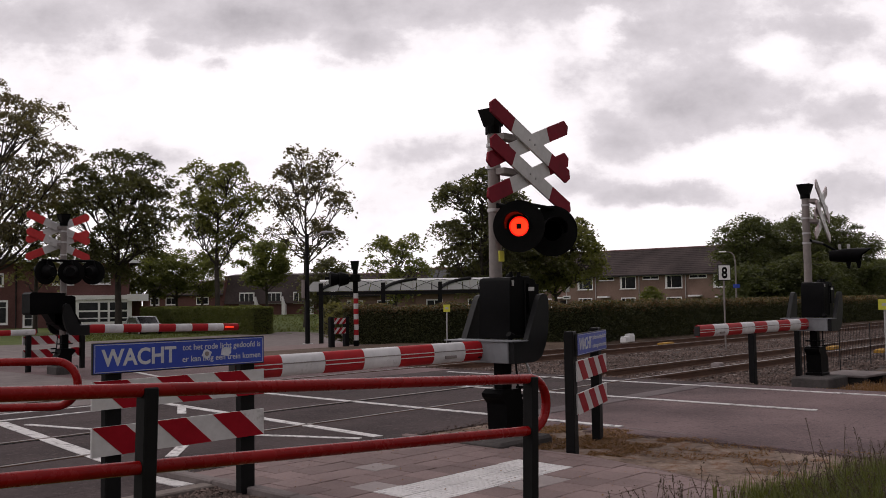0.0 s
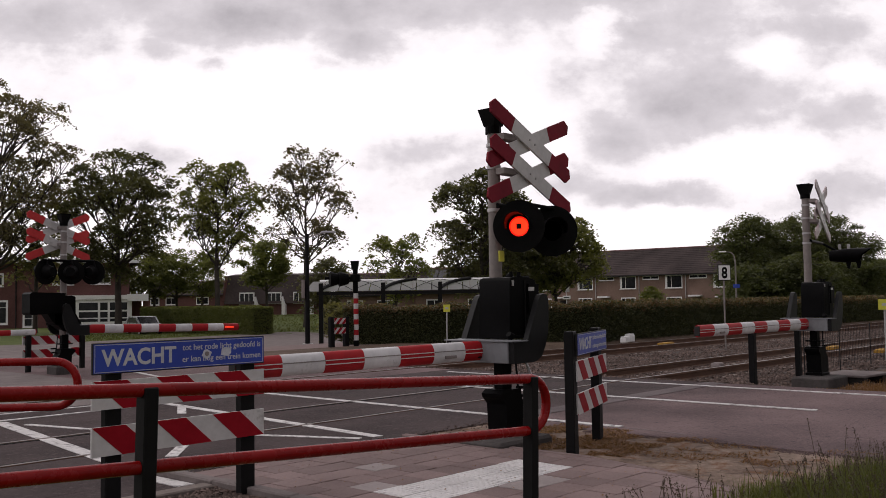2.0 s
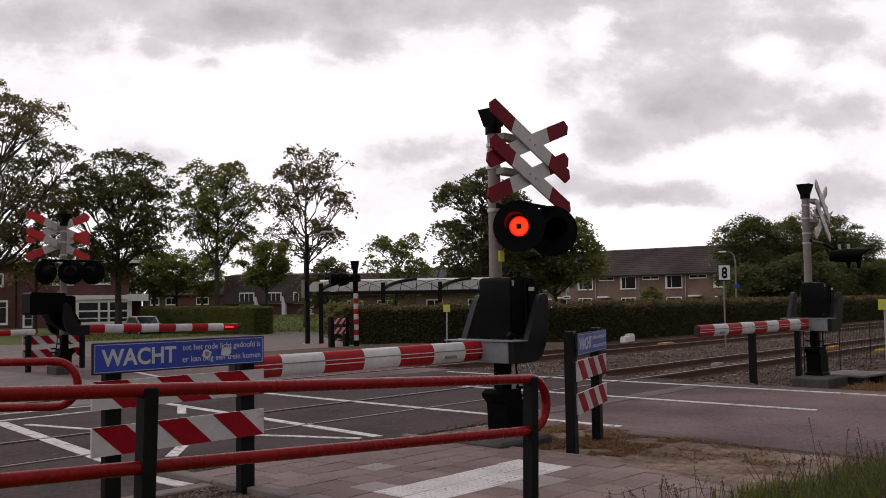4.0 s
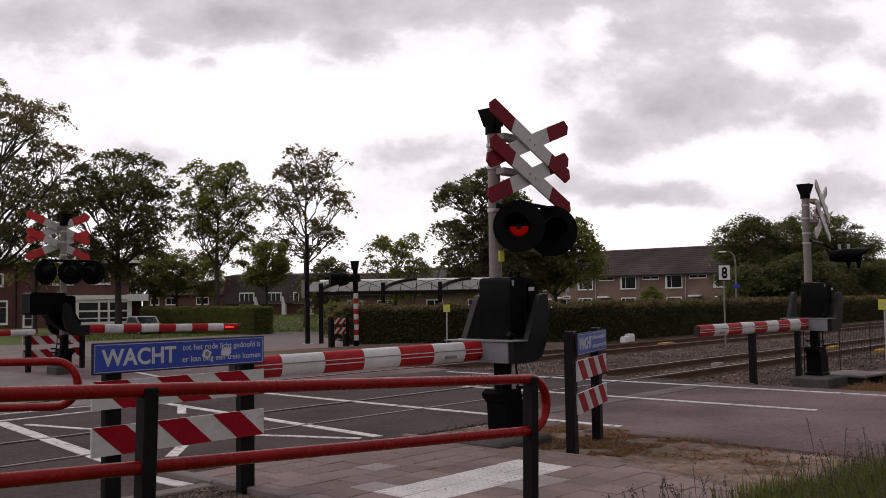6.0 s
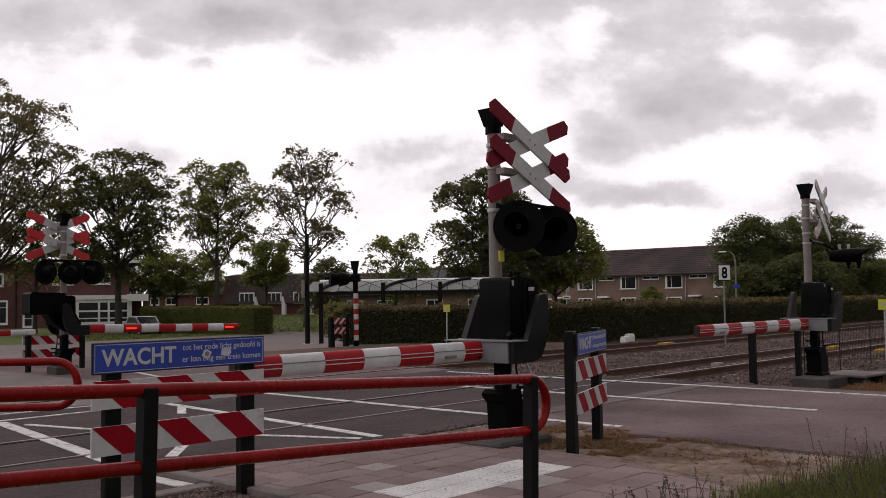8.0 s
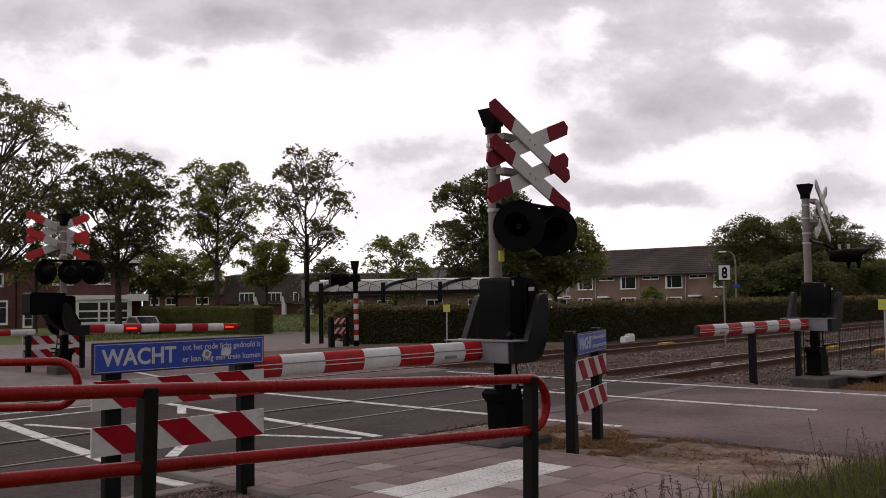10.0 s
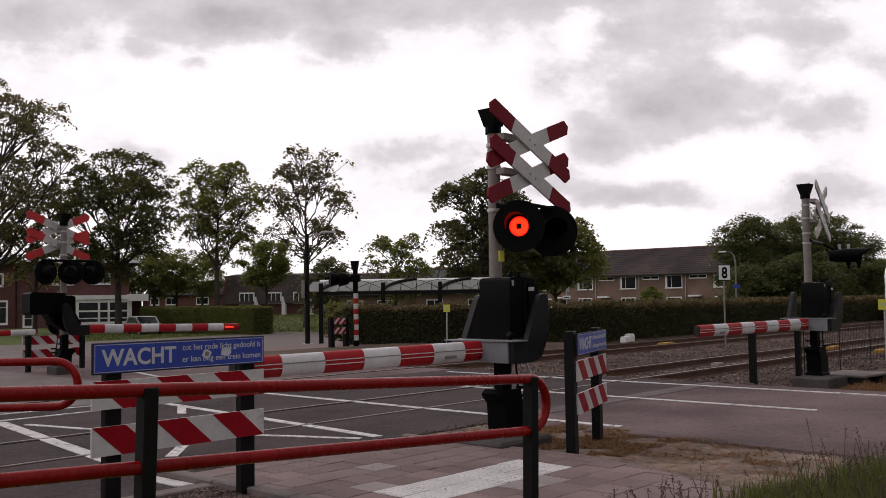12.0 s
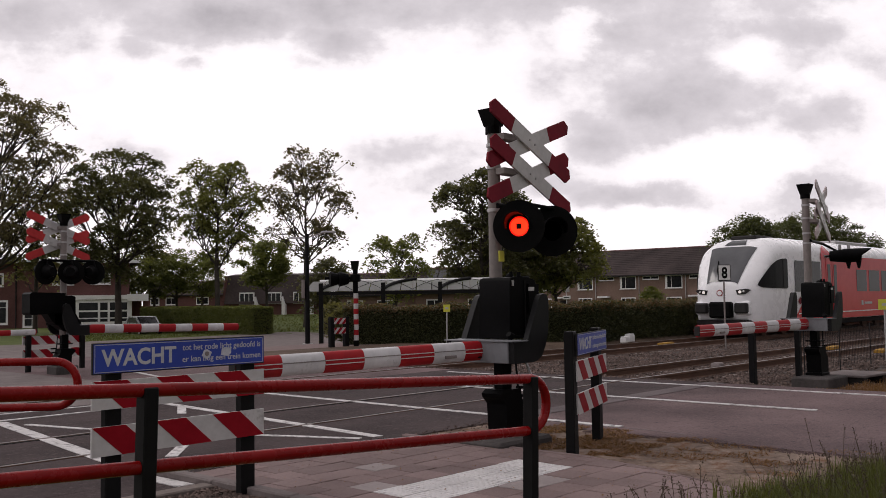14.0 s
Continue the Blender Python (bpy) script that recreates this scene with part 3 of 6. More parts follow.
        bm.faces.new((of[k], of[j], ob_[j], ob_[k]))
        bm.faces.new((nf[k], nf[j], nb[j], nb[k]))
    if board:
        part("backboard", bm, M["black_matt"], head, "round matt black backboard")
    else:
        bm.free()
    bm = bmesh.new()
    rod(bm, (0, 0.06 if board else -0.06, 0), (0, 0.24, 0), 0.16 if board else 0.135, 0.10, 24)
    part("housing", bm, M["black"], head, smooth=True)
    bm = bmesh.new()
    rows = []
    for r, d0 in ((0.125, 0), (0.135, 1)):
        for y0 in (-0.012, -0.17, -0.30 if board else -0.50):
            row = []
            for k in range(19):
                a = radians(-12) + radians(204) * k / 18 if board else radians(-70) + radians(320) * k / 18
                cut = 1.0 if y0 > -0.2 else (0.62 + 0.38 * max(0.0, math.sin(a)))
                row.append(bm.verts.new((r * math.cos(a), y0 * cut, r * math.sin(a))))
            rows.append(row)
    for a, b in ((0, 1), (1, 2), (3, 4), (4, 5), (2, 5), (0, 3)):
        for k in range(18):
            bm.faces.new((rows[a][k], rows[a][k + 1], rows[b][k + 1], rows[b][k]))
    part("hood", bm, M["black"], head, "deep black sun hood", smooth=True)
    if not board:
        for y0 in (-0.09, -0.27):
            part("fin", slab(bmesh.new(), [(y0 - 0.05, -0.11), (y0 + 0.05, -0.11), (y0 + 0.02, -0.25), (y0 - 0.02, -0.25)], 0, -0.012, 0.012), M["black"], head, "black hanging fin")
        for y0 in (0.06, -0.10):
            part("lug", blk(-0.03, 0.03, y0 - 0.025, y0 + 0.025, 0.12, 0.22), M["galv"], head, "pale mounting lug", bevel=0.005)
    bm = bmesh.new()
    if lit:
        rod(bm, (0, 0.026, 0), (0, 0.050, 0), 0.106, None, 28)
        part("lens_rim", bm, M["lens_rim"], head, "deep red glowing rim of the lens")
        part("lens", rod(bmesh.new(), (0, 0.0235, 0), (0, 0.0262, 0), 0.092, None, 28), M["lens_red"], head, "round glowing red lens")
        if square:
            part("lens_plate", blk(-0.026, 0.026, -0.002, 0.004, -0.028, 0.028), M["steel_dark"], head, "small dark square before the lens")
        # added flaps that cover or dim the steady glow instead of switching it
        flaps = []
        for up in (1, -1):
            arc = [(0.114 * math.cos(a), up * 0.114 * math.sin(a)) for a in [math.pi * k / 16 for k in range(17)]]
            flap = new("shutter", finish(slab(bmesh.new(), arc, 1, 0.0125, 0.0215), "shutter", M["black_matt"]))
            flap.parent = head
            flaps.append(flap)
        for up in (1, -1):
            arc = [(0.114 * math.cos(a), up * 0.114 * math.sin(a)) for a in [math.pi * k / 16 for k in range(17)]]
            flap = new("smoked_shutter", finish(slab(bmesh.new(), arc, 1, 0.008, 0.0105), "smoked_shutter", M["smoked"]))
            flap.parent = head
            flaps.append(flap)
        return head, flaps
    rod(bm, (0, 0.026, 0), (0, 0.050, 0), 0.106, None, 28)
    part("lens", bm, M["black"], head, "dark unlit lens", smooth=True)
    return head, None


def cross_board(parent, cx, y, cz, length, w, slope, flip, red="red_dark"):
    """One blade of a crossing cross, white with red ends."""
    blade = new("cross_blade")
    blade.parent = parent
    blade.matrix_basis = pose(cx, y, cz, 0, slope if flip else -slope, 0)
    h, e = length / 2, 0.268 * length
    tip = 0.05
    white = bmesh.new()
    slab(white, [(-h + e, -w / 2), (h - e, -w / 2), (h - e, w / 2), (-h + e, w / 2)], 1, -0.012, 0.012)
    part("white_panel", white, M["white"], blade, "weathered white board")
    for s in (-1, 1):
        bm = bmesh.new()
        slab(bm, [(s * (h - e), -w / 2), (s * (h - tip), -w / 2), (s * h, 0), (s * (h - tip), w / 2), (s * (h - e), w / 2)], 1, -0.012, 0.012)
        part("red_end", bm, M[red], blade, "dark red reflective end")
    for bx in (-0.05, 0.05):
        part("bolt", rod(bmesh.new(), (bx, -0.022, 0), (bx, -0.010, 0), 0.012, None, 8), M["galv"], blade)
    return blade


def make_boom(parent, start, first, count, z, y, droop=0.0, seg=0.455, way=-1, rad=0.100):
    """A striped barrier arm towards -x (way -1) or +x, with thin raised strips and a small fitting."""
    boom = new("barrier_arm")
    boom.parent = parent
    boom.matrix_basis = pose(way * start, y, z, 0, droop, 0)
    tagged(boom, "red and white striped barrier arm, lowered")
    x = 0.0
    for k in range(count):
        w = first if k == 0 else seg
        bm = bmesh.new()
        r = rad - 0.012 * (k / max(1, count))
        pts = [(r * 0.56 * math.cos(a), r * math.sin(a)) for a in [math.tau * i / 24 for i in range(24)]]
        lo, hi = sorted((way * x, way * (x + w)))
        slab(bm, pts, 0, lo, hi)
        red = k % 2 == 0
        s = part("arm_section", bm, M["red"] if red else M["boom_white"], boom, "red section" if red else "white section", smooth=True)
        for zz in (0.018, -0.018) if red else (0.018,):
            part("ridge", blk(lo, hi, -r * 0.56 - 0.003, -r * 0.56 + 0.006, zz - 0.004, zz + 0.004), M["white" if red else "pole_grey"], s, "thin ridge along the arm")
        if k == 7 or (k == 1 and count < 8):
            part("fitting", blk((lo + hi) / 2 - 0.08, (lo + hi) / 2 + 0.08, -r * 0.6 - 0.012, -r * 0.6 + 0.006, -0.052, -0.024), M["pole_grey"], s, "small dark fitting", bevel=0.004)
        x += w
    # the arm is solid here: a dark plate stands for its shaded hollow end
    part("end_cap", blk(*sorted((way * (x - 0.01), way * (x + 0.006))), -rad * 0.45, rad * 0.45, -rad * 0.72, rad * 0.72), M["train_dark"], boom, "dark plate for the shade in the hollow arm end", bevel=0.004)
    return boom


def make_signal(m, label, cross_x, boom, heads, lit=False, droop=0.0, sign_turn=0.0, sign_lean=0.0, boards=True, pole_y=0.10, red="red_dark", lamp_y=0.03, footing=-0.17, base=None):
    t = thing("crossing_signal", m, label, "crossing signal", "signals of the level crossing")
    if base is None:
        part("plinth", blk(footing - 0.43, footing + 0.43, -0.42, 0.26, -0.02, 0.10), M["concrete_dark"], t, "dark grey concrete plinth", bevel=0.03)
    else:
        part("plinth", blk(*base), M["concrete_dark"], t, "dark grey concrete plinth", bevel=0.025)
        if base[5] < 0.1:
            part("pedestal_foot", blk(-0.17, 0.21, -0.15, 0.15, base[5] - 0.005, 0.101), M["black"], t, "black foot of the pedestal", bevel=0.008)
    bm = bmesh.new()
    slab(bm, [(-0.13, 0.10), (0.21, 0.10), (0.21, 0.36), (0.12, 0.46), (0.10, 0.57), (-0.17, 0.57), (-0.235, 0.53), (-0.22, 0.49), (-0.15, 0.42)], 1, -0.13, 0.13)
    part("pedestal", bm, M["black"], t, "black steel pedestal", bevel=0.015)
    part("column", blk(-0.10, 0.05, -0.055, 0.075, 0.55, 0.88), M["black"], t, "black steel column", bevel=0.01)
    part("head_plate", blk(-0.17, 0.10, -0.13, 0.13, 0.66, 0.685), M["black"], t, bevel=0.004)
    part("pull_rod", rod(bmesh.new(), (0.12, -0.09, 0.40), (0.07, -0.09, 0.90), 0.012, None, 8), M["steel_dark"], t, "thin steel pull rod")
    for z in (0.47, 0.56):
        part("lug", blk(0.10, 0.22, -0.12, -0.06, z, z + 0.03), M["black"], t, bevel=0.004)
    if lit:
        part("junction_box", blk(0.14, 0.25, -0.22, -0.13, 0.58, 0.67), M["pole_grey"], t, "small grey box", bevel=0.006)
        part("conduit", pipe(bmesh.new(), [(0.19, -0.20, 0.05), (0.19, -0.20, 0.7), (0.16, -0.14, 0.88)], 0.014, 8), M["galv"], t, "thin pale conduit")
    pole = part("pole", rod(bmesh.new(), (0, pole_y, 0.86), (0, pole_y, 3.36), 0.072, 0.066, 22), M["pole_grey"], t, "grey steel pole", smooth=True)
    for z in (2.44, 2.62, 2.90, 3.14):
        part("clamp", rod(bmesh.new(), (0, pole_y, z), (0, pole_y, z + 0.035), 0.078, None, 18), M["galv"], pole)
    if boards and pole_y:
        part("yellow_plate", blk(-0.045, 0.040, pole_y - 0.09, pole_y - 0.078, 1.905, 2.02), M["yellow"], pole, "small yellow plate")
    bm = bmesh.new()
    slab(bm, [(-0.070, 3.36), (0.070, 3.36), (0.115, 3.545), (-0.115, 3.545)], 1, pole_y - 0.12, pole_y + 0.12)
    for v in bm.verts:
        if v.co.z < 3.4:
            v.co.y = pole_y + (v.co.y - pole_y) * 0.6
    bell = part("bell", bm, M["black_matt"], t, "black warning bell housing", bevel=0.012)
    part("collar", rod(bmesh.new(), (0, pole_y, 3.28), (0, pole_y, 3.36), 0.086, None, 16), M["black"], bell)
    # barrier machine
    bm = bmesh.new()
    slab(bm, [(-0.22, 1.10), (0.24, 1.10), (0.265, 1.50), (0.255, 1.65), (0.20, 1.71), (0.10, 1.73), (-0.12, 1.735), (-0.18, 1.725), (-0.205, 1.69), (-0.21, 1.40)], 1, -0.245, 0.16)
    body = part("machine_cover", bm, M["black"], t, "black plastic cover of the barrier machine", bevel=0.03, smooth=True, segments=3)
    part("back_cover", blk(0.04, 0.31, -0.27, -0.02, 1.30, 1.71), M["black"], body, "black side cover", bevel=0.05, segments=3, smooth=True)
    part("cover_lip", blk(-0.215, 0.27, -0.252, -0.244, 1.10, 1.13), M["black"], body, bevel=0.003)
    part("cover_seam", blk(0.035, 0.045, -0.258, -0.246, 1.14, 1.70), M["steel_dark"], body)
    part("dome", bmesh_dome(-0.02, -0.10, 1.725, 0.05), M["black"], body, "small black dome", smooth=True)
    for bx in (0.10, 0.17, 0.24):
        part("bolt", rod(bmesh.new(), (bx, -0.15, 1.70), (bx, -0.15, 1.735), 0.014, None, 8), M["steel_dark"], body)
    part("cover_cap", blk(0.06, 0.20, -0.20, -0.06, 1.71, 1.745), M["black"], body, bevel=0.01)
    part("latch", blk(-0.17, -0.145, -0.256, -0.244, 1.64, 1.70), M["galv"], body, "pale latch plate")
    part("label_plate", blk(0.08, 0.17, -0.278, -0.2695, 1.59, 1.63), M["white"], body, "small white label")
    for kx in (-0.07, 0.06):
        part("knob", rod(bmesh.new(), (kx, -0.16, 1.71), (kx, -0.16, 1.79), 0.028, 0.018, 10), M["black"], body)
    part("hinge", rod(bmesh.new(), (-0.20, -0.25, 1.12), (-0.24, -0.25, 1.15), 0.045, 0.03, 12), M["black"], body, "hinge cap")
    outline = [(-0.15, 1.09), (0.05, 1.50), (0.08, 1.545), (0.14, 1.56), (0.19, 1.545), (0.215, 1.49), (0.215, 1.30), (0.195, 1.15), (0.15, 1.02), (0.09, 0.92), (0.02, 0.88), (-0.05, 0.86), (-0.38, 0.86), (-0.38, 1.076), (-0.17, 1.076)]
    for y0, y1 in ((-0.425, -0.362), (0.402, 0.475)):
        part("lifting_arm", slab(bmesh.new(), outline, 1, y0, y1), M["steel_dark"], t, "dark steel lifting arm beside the machine", bevel=0.008)
    carrier = part("arm_carrier", blk(-0.40, -0.17, -0.36, 0.40, 0.86, 1.078), M["galv_pale"], t, "grey steel crossbeam that carries the barrier arm", bevel=0.008)
    part("top_plate", blk(-0.415, -0.16, -0.44, 0.48, 1.078, 1.09), M["galv_pale"], carrier)
    part("arm_socket", blk(-0.46, -0.396, -0.025, 0.065, 0.91, 1.03), M["post_black"], carrier, "black socket of the barrier arm", bevel=0.006)
    make_boom(t, *boom[:3], 0.985, 0.02, droop=droop, seg=boom[3] if len(boom) > 3 else 0.455)
    # crosses and lamps turn together about the pole
    turn = pose(0, 0.10, 0, 0, 0, sign_turn) @ pose(0, -0.10, 0)
    y = -0.10

    def put(name, bm, mat_, lab="", bevel=0.0):
        ob = part(name, bm, M[mat_], t, lab, bevel=bevel)
        ob.matrix_basis = turn
        return ob

    for z in (2.865, 3.235):
        put("bracket", blk(-0.05, cross_x + 0.05, -0.085, 0.04, z - 0.035, z + 0.035), "pole_grey", "grey bracket", 0.006)
    for cz in (2.865, 3.235):
        for flip, dy in ((False, 0.0), (True, -0.032)):
            blade = cross_board(t, cross_x, y + dy, cz, 1.56, 0.165, 23, flip, red)
            blade.matrix_basis = turn @ pose(cross_x, 0, cz - 0.012 * sign_lean, 0, sign_lean, 0) @ pose(-cross_x, 0, -cz) @ blade.matrix_basis
    put("lamp_bar", rod(bmesh.new(), (min(-0.04, min(h[0] for h in heads)), lamp_y, 2.50), (max(h[0] for h in heads) + 0.1, lamp_y, 2.50), 0.028, None, 12), "black", "black lamp bar")
    if lit:
        put("top_rail", rod(bmesh.new(), (0.12, -0.20, 2.515), (0.52, -0.30, 2.475), 0.022, None, 8), "black", "black rail over the lamps")
    made = []
    for hx, hy, hz, yaw in heads:
        head, shutter = make_head(t, hx, hy, hz, yaw, lit, not made, boards)
        made.append(shutter)
        head.matrix_basis = turn @ head.matrix_basis
        stem = rod(bmesh.new(), (hx, hy + 0.12, hz + 0.1), (hx, lamp_y, 2.50), 0.022, None, 8)
        put("lamp_stem", stem, "black")
    return t, made


SIGNAL_A, SHUTTERS = make_signal(pose(7.66, 6.13, 0), "tall grey crossing signal with double crosses and flashing red lamps", 0.37, (0.31, 0.355, 7),
                                 [(0.03, -0.20, 2.27, -60), (0.50, -0.29, 2.235, -44)], lit=True, sign_lean=2.6, red="red_wine")
SIGNAL_B, _ = make_signal(pose(17.06, 6.39, 0), "grey crossing signal with double crosses beside the ballast", 0.42, (0.23, 0.52, 9, 0.474), [(1.24, -0.34, 2.25, 0)], sign_turn=11, droop=0.15, boards=False, red="glare_red", base=(-0.72, 0.21, -0.47, 0.20, -0.20, 0.05))
SIGNAL_C, _ = make_signal(pose(9.43, 19.99, 0, 0, 0, 180), "crossing signal beyond the tracks, seen from its back", 0.06, (0.57, 0.38, 9),
                          [(0.45, 0.12, 2.25, 15), (-0.10, 0.16, 2.25, -30), (-0.62, 0.12, 2.25, -50)], droop=-1.1, pole_y=0.0, red="red_back", lamp_y=0.16, base=(-0.25, 0.25, -0.25, 0.25, -0.05, 0.20))
part("machine_cover", slab(bmesh.new(), [(0.02, 1.36), (0.78, 1.32), (0.82, 1.37), (0.82, 1.77), (0.77, 1.81), (0.04, 1.79)], 1, -0.20, 0.20), M["black"], SIGNAL_C, "black machine cover on the far side", bevel=0.03)
part("slant_cover", slab(bmesh.new(), [(0.46, 1.40), (-0.12, 1.50), (-0.36, 1.08), (-0.30, 0.92), (0.02, 0.95), (0.30, 1.16)], 1, -0.16, 0.16), M["black"], SIGNAL_C, "black slanting cover", bevel=0.03)
make_boom(SIGNAL_C, 0.62, 0.02, 5, 0.955, 0.05, way=1, seg=0.52, rad=0.066)
BOOM_C = [ob for ob in SIGNAL_C.children if ob.name.startswith("barrier_arm")][0]
# two small red lamps on the arm; the middle one sinks into the arm when it is out
ARM_LAMP, END_LAMP = [part("arm_lamp", blk(xa, xb, 0.046, 0.062, -0.022, 0.022), M["boom_glow"], BOOM_C, "small lit red lamp on the barrier arm", bevel=0.004) for xa, xb in ((-1.17, -0.90), (-3.86, -3.60))]

# ---- warning boards ----


def lettering(text, size, material, parent, x, y, z, width, bold=0.0):
    """Raised letters from the built-in font, facing -y, fitted to a width; each letter is a piece."""
    cu = bpy.data.curves.new("letter", "FONT")
    cu.body, cu.size, cu.extrude, cu.offset = text, size, 0.001, bold
    cu.resolution_u = 3
    tmp = bpy.data.objects.new("letter", cu)
    scene.collection.objects.link(tmp)
    me = bpy.data.meshes.new_from_object(tmp.evaluated_get(bpy.context.evaluated_depsgraph_get()))
    bpy.data.objects.remove(tmp)
    xs = [v.co.x for v in me.vertices]
    x_min, k = min(xs), width / (max(xs) - min(xs))
    bm = bmesh.new()
    bm.from_mesh(me)
    seen, groups = set(), []
    for v0 in bm.verts:
        if v0 in seen:
            continue
        stack, island = [v0], []
        seen.add(v0)
        while stack:
            v = stack.pop()
            island.append(v)
            for ed in v.link_edges:
                o = ed.other_vert(v)
                if o not in seen:
                    seen.add(o)
                    stack.append(o)
        groups.append([min(v.co.x for v in island), max(v.co.x for v in island), set(island)])
    groups.sort(key=lambda g: g[0])
    merged = []
    for g in groups:
        if merged and g[0] < merged[-1][1] - 0.25 * (g[1] - g[0]):
            merged[-1][1] = max(merged[-1][1], g[1])
            merged[-1][2] |= g[2]
        else:
            merged.append(g)
    for _, _, verts in merged:
        one, table = bmesh.new(), {}
        for v in verts:
            table[v] = one.verts.new((x + (v.co.x - x_min) * k, y - v.co.z, z + v.co.y))
        for fc in bm.faces:
            if fc.verts[0] in verts:
                one.faces.new([table[v] for v in fc.verts])
        part("letter", one, material, parent)
    bm.free()


def striped_board(parent, x0, x1, z0, z1, y, stripes, lean=1.12, name="striped_board", flip=1, shift=0.0):
    """A white board with slanting red panels laid on it, cut at its edges."""
    board = part(name, blk(x0, x1, y - 0.008, y + 0.008, z0, z1), M["white"], parent, "white board with slanting red stripes")
    h = (z1 - z0)
    pitch = (x1 - x0) / stripes
    k = -2
    while k < stripes + 2:
        a = x0 + (k + shift) * pitch
        b = a + pitch * 0.52
        sh = h * lean * flip
        poly = [(a + sh, z0), (b + sh, z0), (b, z1), (a, z1)]
        # cut at the ends
        for lim, sgn in ((x0, 1), (x1, -1)):
            res = []
            for i in range(len(poly)):
                p, q = poly[i], poly[(i + 1) % len(poly)]
                pin, qin = (p[0] - lim) * sgn >= 0, (q[0] - lim) * sgn >= 0
                if pin:
                    res.append(p)
                if pin != qin:
                    t = (lim - p[0]) / (q[0] - p[0])
                    res.append((lim, p[1] + t * (q[1] - p[1])))
            poly = res
            if len(poly) < 3:
                break
        if len(poly) >= 3:
            bm = bmesh.new()
            slab(bm, poly, 1, y - 0.011, y - 0.0082)
            part("red_stripe", bm, M["red_dark"], board, "dark red stripe")
        k += 1
    return board


def make_warning_board(m, width, posts, label, stripes, stickers=False, words=True, drop=0.0, front=False, flip=1):
    """A blue sign over two striped boards on two posts; it faces its own -y."""
    t = thing("warning_board", m, label, "warning board", "warning boards at the crossing")
    for px, pw in posts:
        y0 = -0.012 - pw * 0.6 if front else 0.012
        part("post", blk(px - pw / 2, px + pw / 2, y0, y0 + pw * 0.6, -0.02, 1.19 if words else 1.02 - drop), M["post_black"], t, "black post", bevel=0.008)
    d = drop
    if words:
        sign = part("sign", blk(0, width, -0.012, 0.010, 1.03 - d, 1.245 - d), M["train_dark"], t, "blue enamel sign with white words and a dark edge", bevel=0.004)
        part("sign_face", blk(0.008, width - 0.008, -0.0145, -0.0122, 1.038 - d, 1.237 - d), M["blue"], sign, "blue sign face")
        lettering("WACHT", 0.16, M["sign_text"], sign, 0.062, -0.0155, 1.087 - d, width * 0.405, bold=0.004)
        lettering("tot het rode licht gedoofd is", 0.062, M["sign_text"], sign, width * 0.485, -0.0155, 1.165 - d, width * 0.488, bold=0.0004)
        lettering("er kan nog een trein komen", 0.062, M["sign_text"], sign, width * 0.485, -0.0155, 1.080 - d, width * 0.488, bold=0.0004)
        for k, (a0, a1, b0, b1) in enumerate(((0.014, width - 0.014, 1.2285, 1.2325), (0.014, width - 0.014, 1.0425, 1.0465), (0.014, 0.018, 1.0425, 1.2325), (width - 0.018, width - 0.014, 1.0425, 1.2325))):
            part("border", blk(a0, a1, -0.0155, -0.0146, b0 - d, b1 - d), M["sign_text"], sign)
        if stickers:
            for sx, sz, r, sc in ((width * 0.63, 1.13, 25, 1.0), (width * 0.75, 1.14, 6, 1.25)):
                bm = bmesh.new()
                slab(bm, [(-0.036 * sc, -0.030), (0.020, -0.034), (0.036 * sc, -0.010), (0.034 * sc, 0.028), (-0.010, 0.032), (-0.034 * sc, 0.018)], 1, -0.0175, -0.0165)
                bm.transform(pose(sx, 0, sz, 0, r, 0))
                st = part("sticker", bm, M["sticker"], sign, "torn faded sticker")
            part("sticker_print", rod(bmesh.new(), (width * 0.63, -0.0185, 1.13), (width * 0.63, -0.0176, 1.13), 0.018, None, 14), M["pole_grey"], sign, "grey round print")
    striped_board(t, 0, width, 0.79 - d, 0.985 - d, 0, stripes, flip=flip, shift=0.02)
    striped_board(t, 0, width, 0.475 - d, 0.675 - d, 0, stripes, flip=flip)
    return t


make_warning_board(pose(3.03, 6.0, 0), 1.42, [(0.17, 0.12), (1.285, 0.13)], "blue waiting sign with stickers over red and white boards", 3, stickers=True)
ANG = math.degrees(math.atan2(0.39, 1.05))
make_warning_board(pose(7.374, 5.029, 0, 0, 0, ANG), 1.30, [(0.0, 0.15), (1.08, 0.15)], "blue waiting sign over red and white boards by the road", 3, drop=0.08)
# ---- red tube fences ----


def make_tube_fence(m, x0, x1, posts, z_top, z_low, label, r=0.030, upright=0.0):
    t = thing("tube_fence", m, label, "fence", "red tube fences")
    mid, rad = (z_top + z_low) / 2, (z_top - z_low) / 2
    pts = [(x0, 0, z_top), (x1 - rad, 0, z_top)] + [(x1 - rad + rad * math.sin(a), 0, mid + rad * math.cos(a)) for a in [math.pi * k / 14 for k in range(1, 14)]] + [(x1 - rad, 0, z_low), (x0, 0, z_low)]
    part("tube", pipe(bmesh.new(), pts, r, 16), M["fence_red"], t, "red enamelled steel tube", smooth=True)
    for px in posts:
        post = part("post", blk(-0.030, 0.030, -0.037, 0.037, -0.10, z_top + 0.012), M["post_black"], t, "black square post", bevel=0.005)
        post.matrix_basis = pose(px, 0, 0, 0, -upright, 0)
    return t


def px(x, ahead):
    """Metres to the side for a bearing, at a distance."""
    return (x - 784) / 1634.0 * ahead


def facing(side, ahead, turn=0.0, z=0.0):
